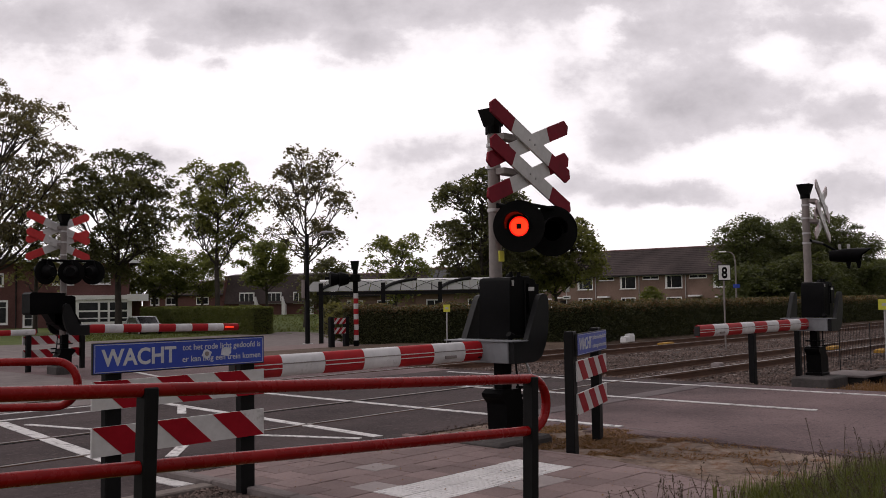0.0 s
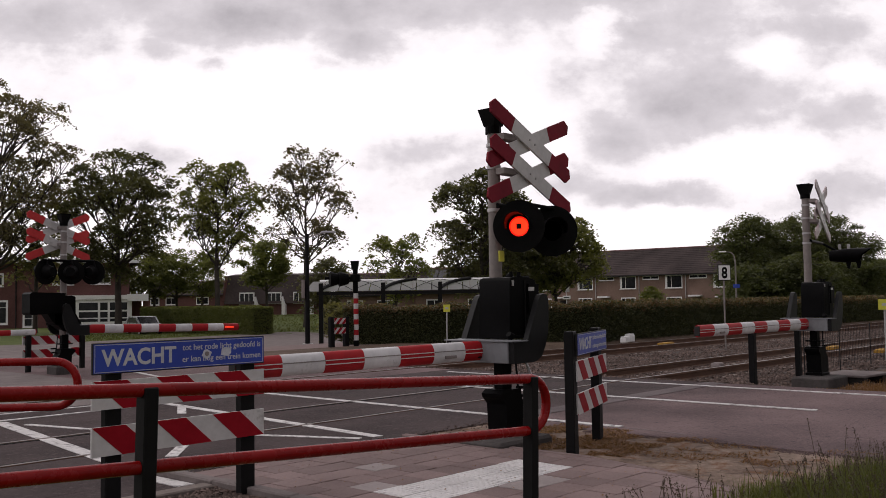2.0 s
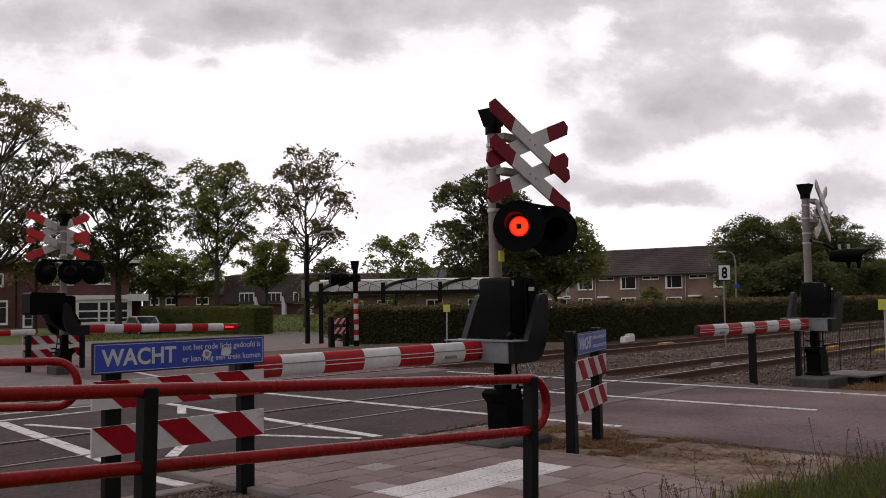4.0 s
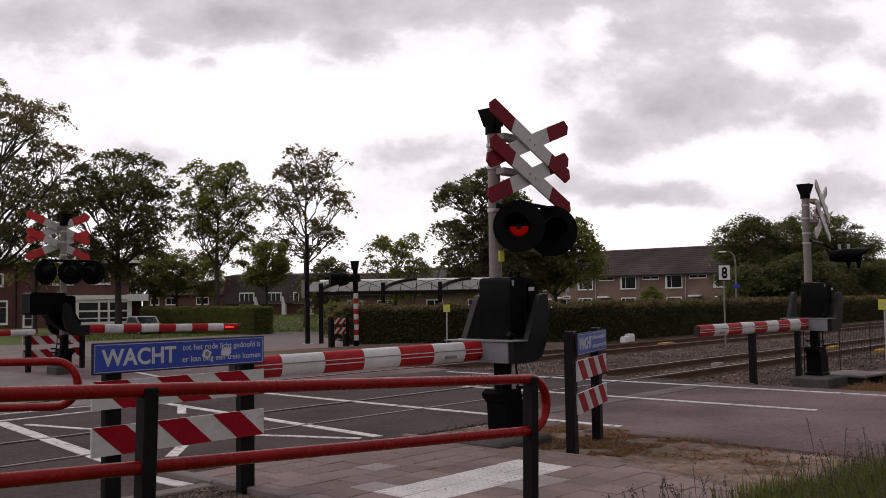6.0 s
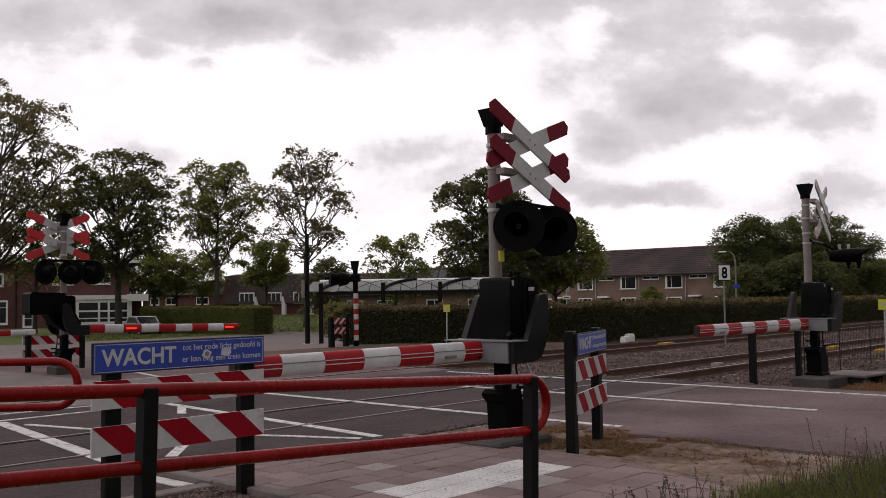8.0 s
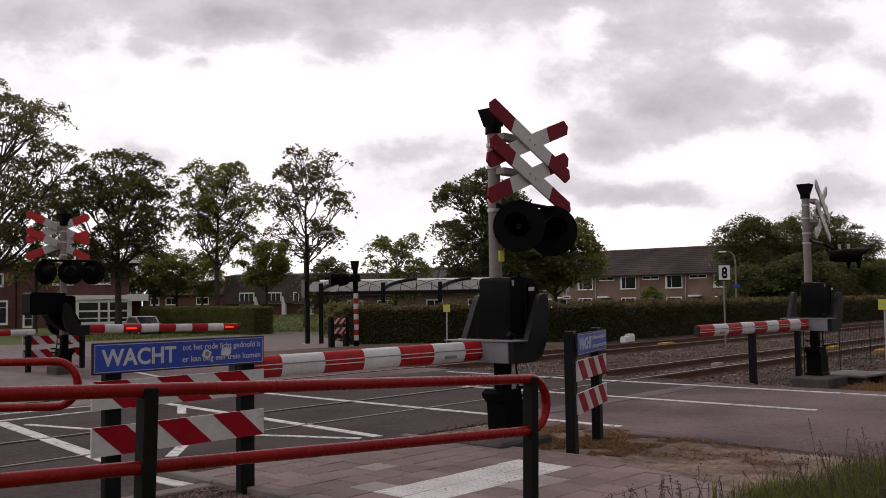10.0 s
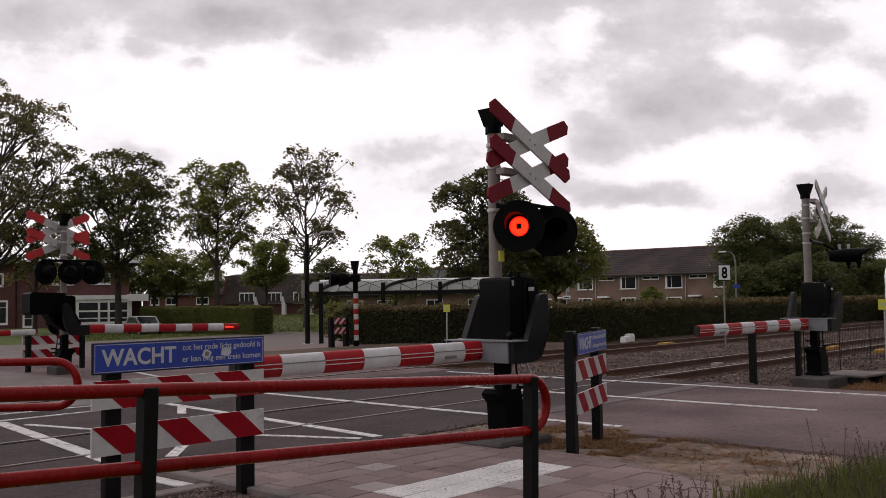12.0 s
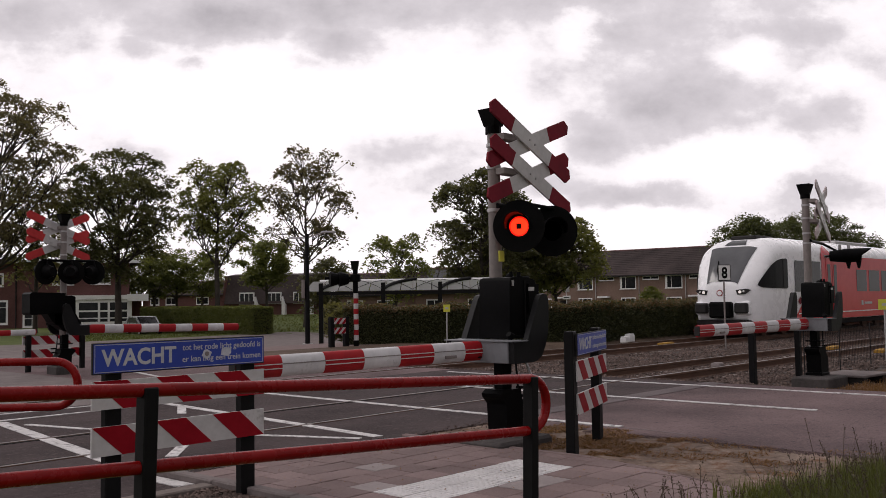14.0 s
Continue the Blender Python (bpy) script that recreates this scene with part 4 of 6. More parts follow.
    """A pose at a place of the plan whose x axis runs to the right of the view, turned by some degrees."""
    x, y = spot(side, ahead)
    return pose(x, y, z, 0, 0, -math.degrees(TURN) + turn)


make_tube_fence(facing(0.50, 5.40, 46.3, -0.04) @ pose(0, 0, 0, 0, 3.0, 0), -4.2, 0.09, [-0.035, -2.45], 1.078, 0.780, "red tube fence on black posts beside the pavement", 0.0275, 1.3)
make_tube_fence(facing(-2.69, 6.6, 3), -4.0, 0.08, [-2.4], 1.11, 0.79, "second red tube fence on black posts", 0.029)

make_warning_board(facing(px(40, 21.0), 21.0, 60, 0), 1.70, [(0.12, 0.12), (1.58, 0.12)], "red and white boards beyond the tracks, on dark posts", 4, words=False, drop=0.16, front=True)

# ---- station side ----


def make_hedge(name, pts, thick, top, label, seed, n, leaf=0.070, mats=("hedge", "hedge_tip")):
    rng = np.random.default_rng(seed)
    core, V, F, I = bmesh.new(), [], [], []
    total = sum(math.dist(a, b) for a, b in zip(pts, pts[1:]))
    count = 0
    for a, b in zip(pts, pts[1:]):
        d = Vector((b[0] - a[0], b[1] - a[1]))
        ln = d.length
        d.normalize()
        nrm = Vector((-d.y, d.x))
        a = (a[0] - d.x * 0.45, a[1] - d.y * 0.45)
        ln += 0.9
        steps = max(2, int(ln / 2))
        for s in range(steps):
            p, q = Vector(a) + d * ln * s / steps, Vector(a) + d * ln * (s + 1) / steps
            mid = (p + q) / 2
            z = height(mid.x, mid.y)
            turn = Matrix.Translation((mid.x, mid.y, z)) @ Matrix.Rotation(math.atan2(d.y, d.x), 4, "Z")
            # dark inner blocks: the shade deep between the leaves, put into their colour
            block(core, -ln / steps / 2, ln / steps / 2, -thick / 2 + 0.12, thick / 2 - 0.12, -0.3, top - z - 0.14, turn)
        m = int(n * ln / total)
        s = rng.uniform(0, ln, m)
        face = rng.uniform(0, 1, m)
        off = np.where(face < 0.34, rng.uniform(-thick / 2, thick / 2, m), -thick / 2 + rng.uniform(-0.04, 0.14, m))
        off = np.where(face > 0.94, -off, off)
        wob = 0.05 * np.sin(s * 2.1) + 0.04 * np.sin(s * 5.3 + 1)
        x, y = a[0] + d.x * s - nrm.x * -off, a[1] + d.y * s - nrm.y * -off
        ground = np.array([height(i, j) for i, j in zip(x, y)])
        z = np.where(face < 0.34, top + wob + rng.uniform(-0.16, 0.05, m), ground + rng.uniform(0, 1, m) ** 0.9 * (top - ground + wob))
        v, f = leaves(np.stack([x, y, z], axis=1), leaf, rng)
        V.append(v)
        F.append(f + count)
        count += len(v)
        caps = int(0.5 * n * thick / total)
        for end in (0.0, ln):
            se, oe = end + rng.uniform(-0.10, 0.06, caps) * (1 if end else -1), rng.uniform(-thick / 2, thick / 2, caps)
            xe, ye = a[0] + d.x * se + nrm.x * oe, a[1] + d.y * se + nrm.y * oe
            ze = np.array([height(i, j) for i, j in zip(xe, ye)])
            v, f = leaves(np.stack([xe, ye, ze + rng.uniform(0, 1, caps) * (top - ze)], axis=1), leaf, rng)
            V.append(v)
            F.append(f + count)
            count += len(v)
        I.append(np.where((z > top - 0.22 + rng.normal(0, 0.08, m)) & (rng.uniform(0, 1, m) < 0.62), 1, 0))
        I.append(np.zeros(2 * caps))
    t = thing(name, pose(0, 0, 0), label, "hedge", kind="stuff")
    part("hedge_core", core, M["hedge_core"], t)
    ob = new("foliage", mesh_of("foliage", np.concatenate(V).tolist(), np.concatenate(F).tolist(), [M[q] for q in mats], np.concatenate(I).astype(np.int32)))
    ob.parent = t


make_hedge("hedge", [spot(-3.0, 33.0), spot(5.0, 32.0), (27.5, 18.0), (120, 18.0)], 1.2, 1.33, "long clipped hedge with reddish tips behind the tracks", 11, 230000, 0.052)
make_hedge("hedge", [spot(px(270, 78), 78), spot(px(395, 70), 70), spot(px(458, 67), 67)], 1.8, 1.22, "clipped green hedge by the lawn", 12, 34000, 0.12, ("leaf_light", "leaf_light"))

# ---- trees ----
SWAY = []


def make_tree(side, ahead, tall, spread, bole, seed, label, leaf="leaf", n=9000, leaf_size=0.17, gaps=0.0, thick=0.16, limbs=10, clump=0.30, clumps=120, thin_low=0.0, k=1.0):
    """A tapered trunk, limbs that curve out and up, twigs to each clump, and pads of leaves with gaps between them; k enlarges it all."""
    rng = np.random.default_rng(seed)
    x, y = spot(side, ahead)
    t = thing("tree", pose(x, y, height(x, y)), label, "tree", "trees")
    lean = Vector((rng.normal(0, 0.025), rng.normal(0, 0.025), 1))
    half = tall * (1 - bole) / 2
    mid = np.array([lean.x * tall * 0.6, lean.y * tall * 0.6, tall - half])
    pads = []
    while len(pads) < clumps:
        d = rng.normal(size=3)
        d /= np.linalg.norm(d)
        d /= (abs(d) ** 2.7).sum() ** (1 / 2.7)
        bulge = 0.93 + 0.20 * noise.noise(Vector(d * 1.9) + Vector((seed, 0, 0)))
        r = rng.uniform(0.05, 1) ** 0.34
        q = d * r * bulge * (spread, spread, half)
        if q[2] < -0.35 * half and rng.uniform() < thin_low:
            continue
        if q[2] < 0:
            q[:2] *= 1 - 0.25 * (q[2] / half) ** 2
        p = mid + q
        if noise.noise(Vector(p * 0.75) + Vector((0, seed, 0))) < gaps - 0.22:
            continue
        pads.append(p)
    pads = np.array(pads)
    wood = bmesh.new()
    top = tall * 0.86
    pipe(wood, [lean * tall * h for h in (-0.01, 0.02, 0.12, 0.25, 0.4, 0.55, 0.72, 0.85)], [thick * h for h in (1.5, 1.15, 1.0, 0.92, 0.78, 0.52, 0.28, 0.1)], 10)
    limb_pts = [np.array(lean * tall * h) for h in (bole + 0.1, 0.6, 0.75, 0.85)]
    order = rng.permutation(len(pads))
    chosen = []
    for o in order:
        if all(np.linalg.norm(pads[o] - pads[c]) > spread * 0.55 for c in chosen):
            chosen.append(o)
        if len(chosen) == limbs:
            break
    for o in chosen:
        goal = pads[o]
        out = math.hypot(goal[0] - mid[0], goal[1] - mid[1])
        z0 = min(top * 0.95, max(tall * bole * 0.85, goal[2] - 0.75 * out - 0.2 * half))
        base = np.array(lean * z0)
        bend = np.array([(goal[0] + base[0]) / 2, (goal[1] + base[1]) / 2, base[2] + (goal[2] - base[2]) * 0.36]) + rng.normal(0, 0.10, 3)
        pts = [(1 - u) ** 2 * base + 2 * u * (1 - u) * bend + u * u * goal + (rng.normal(0, 0.05, 3) if 0 < u < 1 else 0) for u in np.linspace(0, 1, 7)]
        r0 = thick * (0.50 - 0.22 * z0 / tall)
        pipe(wood, pts, [r0 * (1 - 0.80 * u) for u in np.linspace(0, 1, 7)], 6)
        limb_pts += pts[2:]
    limb_pts = np.array(limb_pts)
    for p in pads:
        cost = np.linalg.norm(limb_pts - p, axis=1) + 0.5 * np.maximum(0, limb_pts[:, 2] - p[2])
        a = limb_pts[int(np.argmin(cost))]
        if np.linalg.norm(a - p) < 0.05:
            continue
        m1 = (a + p) / 2 + rng.normal(0, 0.10, 3) - (0, 0, 0.08)
        pipe(wood, [a, m1, p], [0.030, 0.020, 0.008], 4)
    wood.transform(Matrix.Scale(k, 4))
    part("trunk", wood, M["bark"], t, "dark bark trunk with spreading limbs", smooth=True)
    per = max(1, n // len(pads))
    c = np.repeat(pads, per, axis=0)
    size = np.repeat(rng.uniform(0.6, 1.35, len(pads)), per)[:, None]
    off = rng.normal(0, 1, c.shape) * (clump, clump, clump * 0.42) * size
    off[:, 2] -= 0.35 * (off[:, 0] ** 2 + off[:, 1] ** 2) / clump * 0.5
    v, f = leaves(c + off, leaf_size, rng, flat=0.9)
    ob = new("crown", mesh_of("crown", (v * k).tolist(), f.tolist(), M[leaf]))
    ob.parent = t
    tagged(ob, "uneven leafy crown with gaps")
    if k > 1:
        SWAY.append((ob, seed * 1.7))
    return t


def make_lobed_tree(side, ahead, tall, spread, low, seed, label, leaf="leaf", lobes=11, pads=13, per=24, leaf_size=0.20, fork=0.36, thick=0.24, pad=0.40, lean=0.0, round_=3.0, size=0.40):
    """A tree whose crown is a cluster of lobes: limbs rise from a fork to each lobe, twigs fan out to flat pads of leaves on its upper side, with gaps between."""
    rng = np.random.default_rng(seed)
    x, y = spot(side, ahead)
    t = thing("tree", pose(x, y, height(x, y), 0, 0, -math.degrees(TURN)), label, "tree", "trees")
    z0, z1 = tall * low, tall
    mid, half = (z0 + z1) / 2 + 0.04 * (z1 - z0), (z1 - z0) / 2
    # lobe centres: as far apart as they can be, near the skin of the crown
    cand = rng.normal(size=(900, 3))
    cand /= ((np.abs(cand) ** round_).sum(axis=1) ** (1 / round_))[:, None]
    cand *= rng.uniform(0.30, 1.0, (900, 1)) ** 0.45
    rad = size * spread
    cand *= (spread - rad * 0.85, spread - rad * 0.85, half - rad * 0.55)
    cand[:, :2] *= np.where(cand[:, 2] < 0, 1 - 0.38 * (cand[:, 2] / half) ** 2, 1.0)[:, None]
    chosen = [int(np.argmax(cand[:, 2] + 0.8 * np.abs(cand[:, 0])))]
    while len(chosen) < lobes:
        d = np.min(np.linalg.norm((cand[:, None] - cand[chosen][None]) * (1, 1, 1.35), axis=2), axis=1) * rng.uniform(0.8, 1.0, len(cand))
        chosen.append(int(np.argmax(d)))
    centres = cand[chosen] + (0, 0, mid)
    centres[:, 0] += lean * (centres[:, 2] - z0) / (z1 - z0)
    wood = bmesh.new()
    wob = rng.normal(0, 0.10, (8, 2))
    hs = [-0.01, 0.03, 0.14, 0.26, fork, 0.5, 0.66, 0.82]
    line = [np.array([wob[k, 0] * h + lean * max(0, h - low), wob[k, 1] * h, tall * h]) for k, h in enumerate(hs)]
    pipe(wood, line, [thick * q for q in (1.6, 1.2, 1.0, 0.95, 0.85, 0.55, 0.32, 0.10)], 10)

    def on_trunk(z):
        for p, q in zip(line, line[1:]):
            if z <= q[2]:
                return p + (q - p) * (z - p[2]) / (q[2] - p[2])
        return line[-1]

    P, Z = [], []
    for c in centres:
        out = math.hypot(c[0], c[1])
        base = on_trunk(min(tall * 0.72, max(tall * fork * rng.uniform(0.92, 1.1), c[2] - 0.95 * out - 0.06 * tall)))
        bend = np.array([c[0] * 0.62 + base[0] * 0.38, c[1] * 0.62 + base[1] * 0.38, base[2] + (c[2] - base[2]) * 0.36]) + rng.normal(0, 0.15, 3)
        pts = [(1 - u) ** 2 * base + 2 * u * (1 - u) * bend + u * u * c + (rng.normal(0, 0.08, 3) if 0 < u < 1 else 0) for u in np.linspace(0, 1, 8)]
        r0 = thick * rng.uniform(0.34, 0.46)
        pipe(wood, pts, [r0 * (1 - 0.82 * u) for u in np.linspace(0, 1, 8)], 6)
        rl = rad * rng.uniform(0.78, 1.22)
        for _ in range(pads):
            d = rng.normal(size=3)
            d /= np.linalg.norm(d)
            d[2] = abs(d[2]) * (1 if rng.uniform() < 0.72 else -0.7)
            p = c + d * rl * (1, 1, 0.72) * rng.uniform(0.72, 1.06)
            a = pts[4 + int(rng.integers(0, 4))]
            m1 = a * 0.45 + p * 0.55 + rng.normal(0, 0.10, 3) - (0, 0, 0.10 * rl)
            pipe(wood, [a, m1, p], [0.045, 0.028, 0.010], 4)
            n = int(per * rng.uniform(0.6, 1.4))
            w = pad * rng.uniform(0.7, 1.35)
            off = np.clip(rng.normal(0, 1, (n, 3)), -1.7, 1.7) * (w, w, 0.36 * w)
            off[:, 2] -= 0.30 * (off[:, 0] ** 2 + off[:, 1] ** 2) / w
            off[:, 2] -= 0.5 * (off[:, 0] * d[0] + off[:, 1] * d[1])
            P.append(p + off)
    part("trunk", wood, M["bark"], t, "dark bark trunk with rising limbs", smooth=True)
    v, f = leaves(np.concatenate(P), leaf_size, rng, flat=0.7)
    ob = new("crown", mesh_of("crown", v.tolist(), f.tolist(), M[leaf]))
    ob.parent = t
    tagged(ob, "uneven leafy crown of flat pads with gaps")
    SWAY.append((ob, seed * 1.7))
    return t


make_lobed_tree(px(-18, 75), 75, 20.6, 7.2, 0.24, 71, "tall chestnut tree with a thin leafy crown", "leaf_brown", lobes=36, pads=13, per=44, pad=0.36, size=0.26, fork=0.24, thick=0.30)
make_tree(px(62, 80), 80, 7.6, 2.3, 0.30, 34, "leafy tree before the brick house", n=3400, leaf_size=0.15, clumps=80, clump=0.22, thin_low=0.3, thick=0.10, k=1.8)
make_lobed_tree(px(209, 76), 76, 14.7, 4.7, 0.24, 22, "dark chestnut tree by the brick house", "leaf_dark", lobes=23, pads=15, per=54, pad=0.36, size=0.33, fork=0.36, thick=0.26)
make_lobed_tree(px(384, 74), 74, 13.6, 3.8, 0.34, 23, "chestnut tree with an open crown", "leaf_mid", lobes=14, pads=13, per=48, pad=0.33, size=0.36, fork=0.36, thick=0.21)
make_lobed_tree(px(541, 76), 76, 14.6, 3.75, 0.33, 24, "sparse chestnut tree behind the lamp post", "leaf_brown", lobes=19, pads=11, per=26, pad=0.29, size=0.30, fork=0.36, thick=0.20, lean=0.4)
make_lobed_tree(px(852, 56), 56, 9.6, 3.05, 0.20, 25, "dense tree behind the station shelter", "leaf_dark", lobes=18, pads=18, per=60, leaf_size=0.15, pad=0.27, size=0.38, fork=0.25, thick=0.17)
make_tree(px(915, 60), 60, 8.0, 2.7, 0.34, 35, "dark tree beside the signal, behind the hedge", "leaf_dark", n=9500, leaf_size=0.2, clumps=120, clump=0.36, limbs=11)
make_lobed_tree(px(982, 62), 62, 7.6, 3.3, 0.30, 26, "lower spreading tree behind the hedge", "leaf_mid", lobes=15, pads=16, per=66, leaf_size=0.16, pad=0.28, size=0.38, fork=0.3, thick=0.15)
make_lobed_tree(px(700, 80), 80, 8.0, 3.1, 0.22, 27, "distant tree behind the shelter", "leaf_light", lobes=13, pads=11, per=34, leaf_size=0.19, pad=0.30, size=0.34, fork=0.28, thick=0.14)
make_tree(px(472, 95), 95, 8.1, 2.5, 0.36, 28, "young tree before the far houses", "leaf_light", n=9000, leaf_size=0.22, clumps=110, clump=0.34)
for k, (tx, ta, tt, sp) in enumerate(((236, 108, 8.6, 3.0), (272, 104, 8.4, 2.9), (312, 106, 9.0, 3.1), (356, 105, 8.2, 2.7))):
    make_tree(px(tx, ta), ta, tt, sp, 0.38, 29 + 40 * k, "leafy tree behind the clipped hedge", "leaf_light", n=5600, leaf_size=0.21, clumps=80, clump=0.40)
make_tree(px(120, 120), 120, 10.5, 5.5, 0.12, 32, "dark tree behind the brick house", "leaf_dark", n=9000, leaf_size=0.26, clumps=100, clump=0.5)
make_tree(px(575, 66), 66, 5.6, 1.7, 0.15, 30, "narrow dark tree beside the shelter", "leaf_dark", n=6000, clumps=80)
make_tree(px(612, 48), 48, 2.3, 1.3, 0.1, 33, "low shrub at the end of the hedge", "leaf", n=4000, leaf_size=0.12, clumps=60, clump=0.2, thick=0.05)
for k, (tx, ta, tt, sp) in enumerate(((1320, 78, 9.5, 2.7), (1362, 80, 8.6, 3.2), (1405, 84, 9.9, 3.4), (1450, 80, 9.8, 3.6), (1492, 82, 9.0, 2.8), (1550, 86, 5.8, 3.4), (1600, 84, 5.6, 3.2), (1338, 74, 5.2, 2.2), (1420, 74, 5.6, 3.4), (1500, 76, 5.2, 3.2))):
    make_tree(px(tx, ta), ta, tt, sp, 0.04, 40 + k, "dense dark tree beside the houses", "leaf_green", n=24000, limbs=9, leaf_size=0.155, gaps=-0.1, clump=0.42, clumps=150)
make_tree(px(1150, 100), 100, 3.4, 1.3, 0.1, 60, "small garden tree before the terrace", "leaf_light", n=3000, leaf_size=0.18, clumps=50)

# ---- houses ----


def make_window(parent, x0, x1, z0, z1, y, cols=(0.5,), rows=(), frame_w=0.12, label="white framed window"):
    """A window that stands 3 cm proud of a wall facing -y: frame, bars, sill and panes."""
    w = part("window", blk(x0, x1, y - 0.02, y + 0.05, z0, z1), M["white_paint"], parent, label)
    cut_x = [x0 + frame_w] + [x0 + (x1 - x0) * c for c in cols] + [x1 - frame_w]
    cut_z = [z0 + frame_w] + [z0 + (z1 - z0) * c for c in rows] + [z1 - frame_w]
    for i in range(len(cut_x) - 1):
        for j in range(len(cut_z) - 1):
            a, b = cut_x[i] + (0.03 if i else 0), cut_x[i + 1] - (0.03 if i < len(cut_x) - 2 else 0)
            c, d = cut_z[j] + (0.03 if j else 0), cut_z[j + 1] - (0.03 if j < len(cut_z) - 2 else 0)
            part("pane", blk(a, b, y - 0.026, y - 0.0215, c, d), M["window"], w)
    part("sill", blk(x0 - 0.05, x1 + 0.05, y - 0.09, y - 0.022, z0 - 0.05, z0 - 0.002), M["white_paint"], w)
    return w


def roof_of(parent, x0, x1, y0, y1, eaves, ridge, over=0.35, thick=0.14, ridge_y=None):
    """Two tiled slopes with rows of tiles as low steps, a ridge and white fascia boards."""
    ym = (y0 + y1) / 2 if ridge_y is None else ridge_y
    roof = part("roof", slab(bmesh.new(), [(y0 - over, eaves - 0.10), (ym, ridge), (y1 + over, eaves - 0.10), (y1 + over, eaves - 0.10 - thick), (ym, ridge - thick - 0.05), (y0 - over, eaves - 0.10 - thick)], 0, x0, x1), M["roof"], parent, "dark tiled pitched roof")
    n = 14
    for k in range(n):
        f0, f1 = k / n, (k + 1) / n
        ya, yb = y0 - over + (ym - y0 + over) * f0, y0 - over + (ym - y0 + over) * f1
        za, zb = eaves - 0.10 + (ridge - eaves + 0.10) * f0, eaves - 0.10 + (ridge - eaves + 0.10) * f1
        bm = bmesh.new()
        slab(bm, [(ya, za + 0.005), (ya, za + 0.06), (yb, zb + 0.025), (yb, zb + 0.005)], 0, x0 + 0.02, x1 - 0.02)
        part("tile_course", bm, M["roof"], roof)
    part("ridge", rod(bmesh.new(), (x0, ym, ridge + 0.02), (x1, ym, ridge + 0.02), 0.11, None, 8), M["roof_ridge"], roof, "reddish ridge tiles")
    part("gutter", blk(x0, x1, y0 - over - 0.12, y0 - over, eaves - 0.22, eaves - 0.10), M["train_dark"], roof, "dark gutter")
    return roof


def along(x, start_side, start_ahead, turn):
    """How far along a wall, that starts at a place and turns by some degrees, a bearing meets it."""
    k, c, n = (x - 784) / 1634.0, math.cos(radians(turn)), math.sin(radians(turn))
    return (k * start_ahead - start_side) / (c - k * n)


def make_terrace():
    W, n, turn = 5.75, 7, -38
    c, k = math.cos(radians(turn)), math.sin(radians(turn))
    back = 0.35 + 3 * W
    side, ahead = px(1096, 110) - back * c, 110 - back * k
    t = thing("terraced_house", facing(side, ahead, turn, -0.75), "row of brown brick terraced houses with a dark tiled roof", "terraced house")
    part("wall", blk(0, W * n, 0, 9, -0.3, 5.0), M["brick_tan"], t, "brown brick front wall")
    roof_of(t, -0.1, W * n + 0.1, 0, 9, 5.0, 8.1)
    for q in range(n):
        x = q * W
        w = make_window(t, x + 0.35, x + 2.45, 3.30, 4.78, 0, cols=(0.36,), frame_w=0.10)
        part("curtain", blk(x + 0.47, x + 0.62, -0.031, -0.0275, 3.42, 4.66), M["white_paint"], w, "pale curtain edge")
        make_window(t, x + 3.3, x + 5.35, 4.36, 4.78, 0, cols=(0.5,), frame_w=0.08)
        make_window(t, x + 0.45, x + 2.35, 0.7, 2.3, 0, cols=(0.3, 0.65))
        door = part("door", blk(x + 3.6, x + 4.55, -0.03, 0.05, -0.2, 2.05), M["train_dark"], t, "dark front door")
        part("handle", rod(bmesh.new(), (x + 4.4, -0.06, 0.95), (x + 4.4, -0.03, 0.95), 0.02, None, 8), M["chrome"], door)
        part("canopy", blk(x + 3.4, x + 4.8, -0.8, -0.02, 2.30, 2.48), M["white_paint"], t, "white flat canopy over the door")
        part("drainpipe", rod(bmesh.new(), (x + 2.85, -0.08, -0.2), (x + 2.85, -0.08, 4.9), 0.045, None, 8), M["galv"], t, "pale drainpipe")


def make_bay_house():
    """Brick house with a white bay window and a flat porch roof."""
    a0, turn = 94.0, 18
    s0 = px(-150, a0)
    t = thing("brick_house", facing(s0, a0, turn, -0.75), "brick house with a white bay window and flat porch", "house")

    def X(x):
        return along(x, s0, a0, turn)

    def Z(y, x):
        return 2.25 + (532.4 + (784 - x) * 0.0149 - y) * (a0 + X(x) * math.sin(radians(turn))) / 1634.0

    top = Z(465, 150)
    part("wall", blk(0, X(228), 0, 9, -0.3, top), M["brick_red"], t, "red-brown brick wall")
    part("flat_roof", blk(-0.6, X(248), -0.9, 9.5, top, top + 0.2), M["concrete"], t, "flat roof with a pale edge")
    part("fascia", blk(-0.6, X(248), -1.0, -0.902, top - 0.08, top + 0.24), M["white_paint"], t, "white roof edge")
    make_window(t, X(92), X(130), Z(505, 110), Z(481, 110), 0, cols=(0.5,), frame_w=0.2)
    make_window(t, X(160), X(195), Z(504, 180), Z(481, 180), 0, cols=(0.62,), frame_w=0.2)
    make_window(t, X(-60), X(14), Z(575, 0), Z(532, 0), 0, cols=(0.5,), rows=(0.7,), frame_w=0.2)
    make_window(t, X(-50), X(6), Z(508, 0), Z(484, 0), 0, cols=(0.5,), frame_w=0.2)
    make_window(t, X(40), X(64), Z(580, 50), Z(553, 50), 0, cols=(0.7,), rows=(0.6,), frame_w=0.2)
    part("drainpipe", rod(bmesh.new(), (X(28), -0.09, -0.2), (X(28), -0.09, top - 0.1), 0.07, None, 8), M["train_dark"], t)
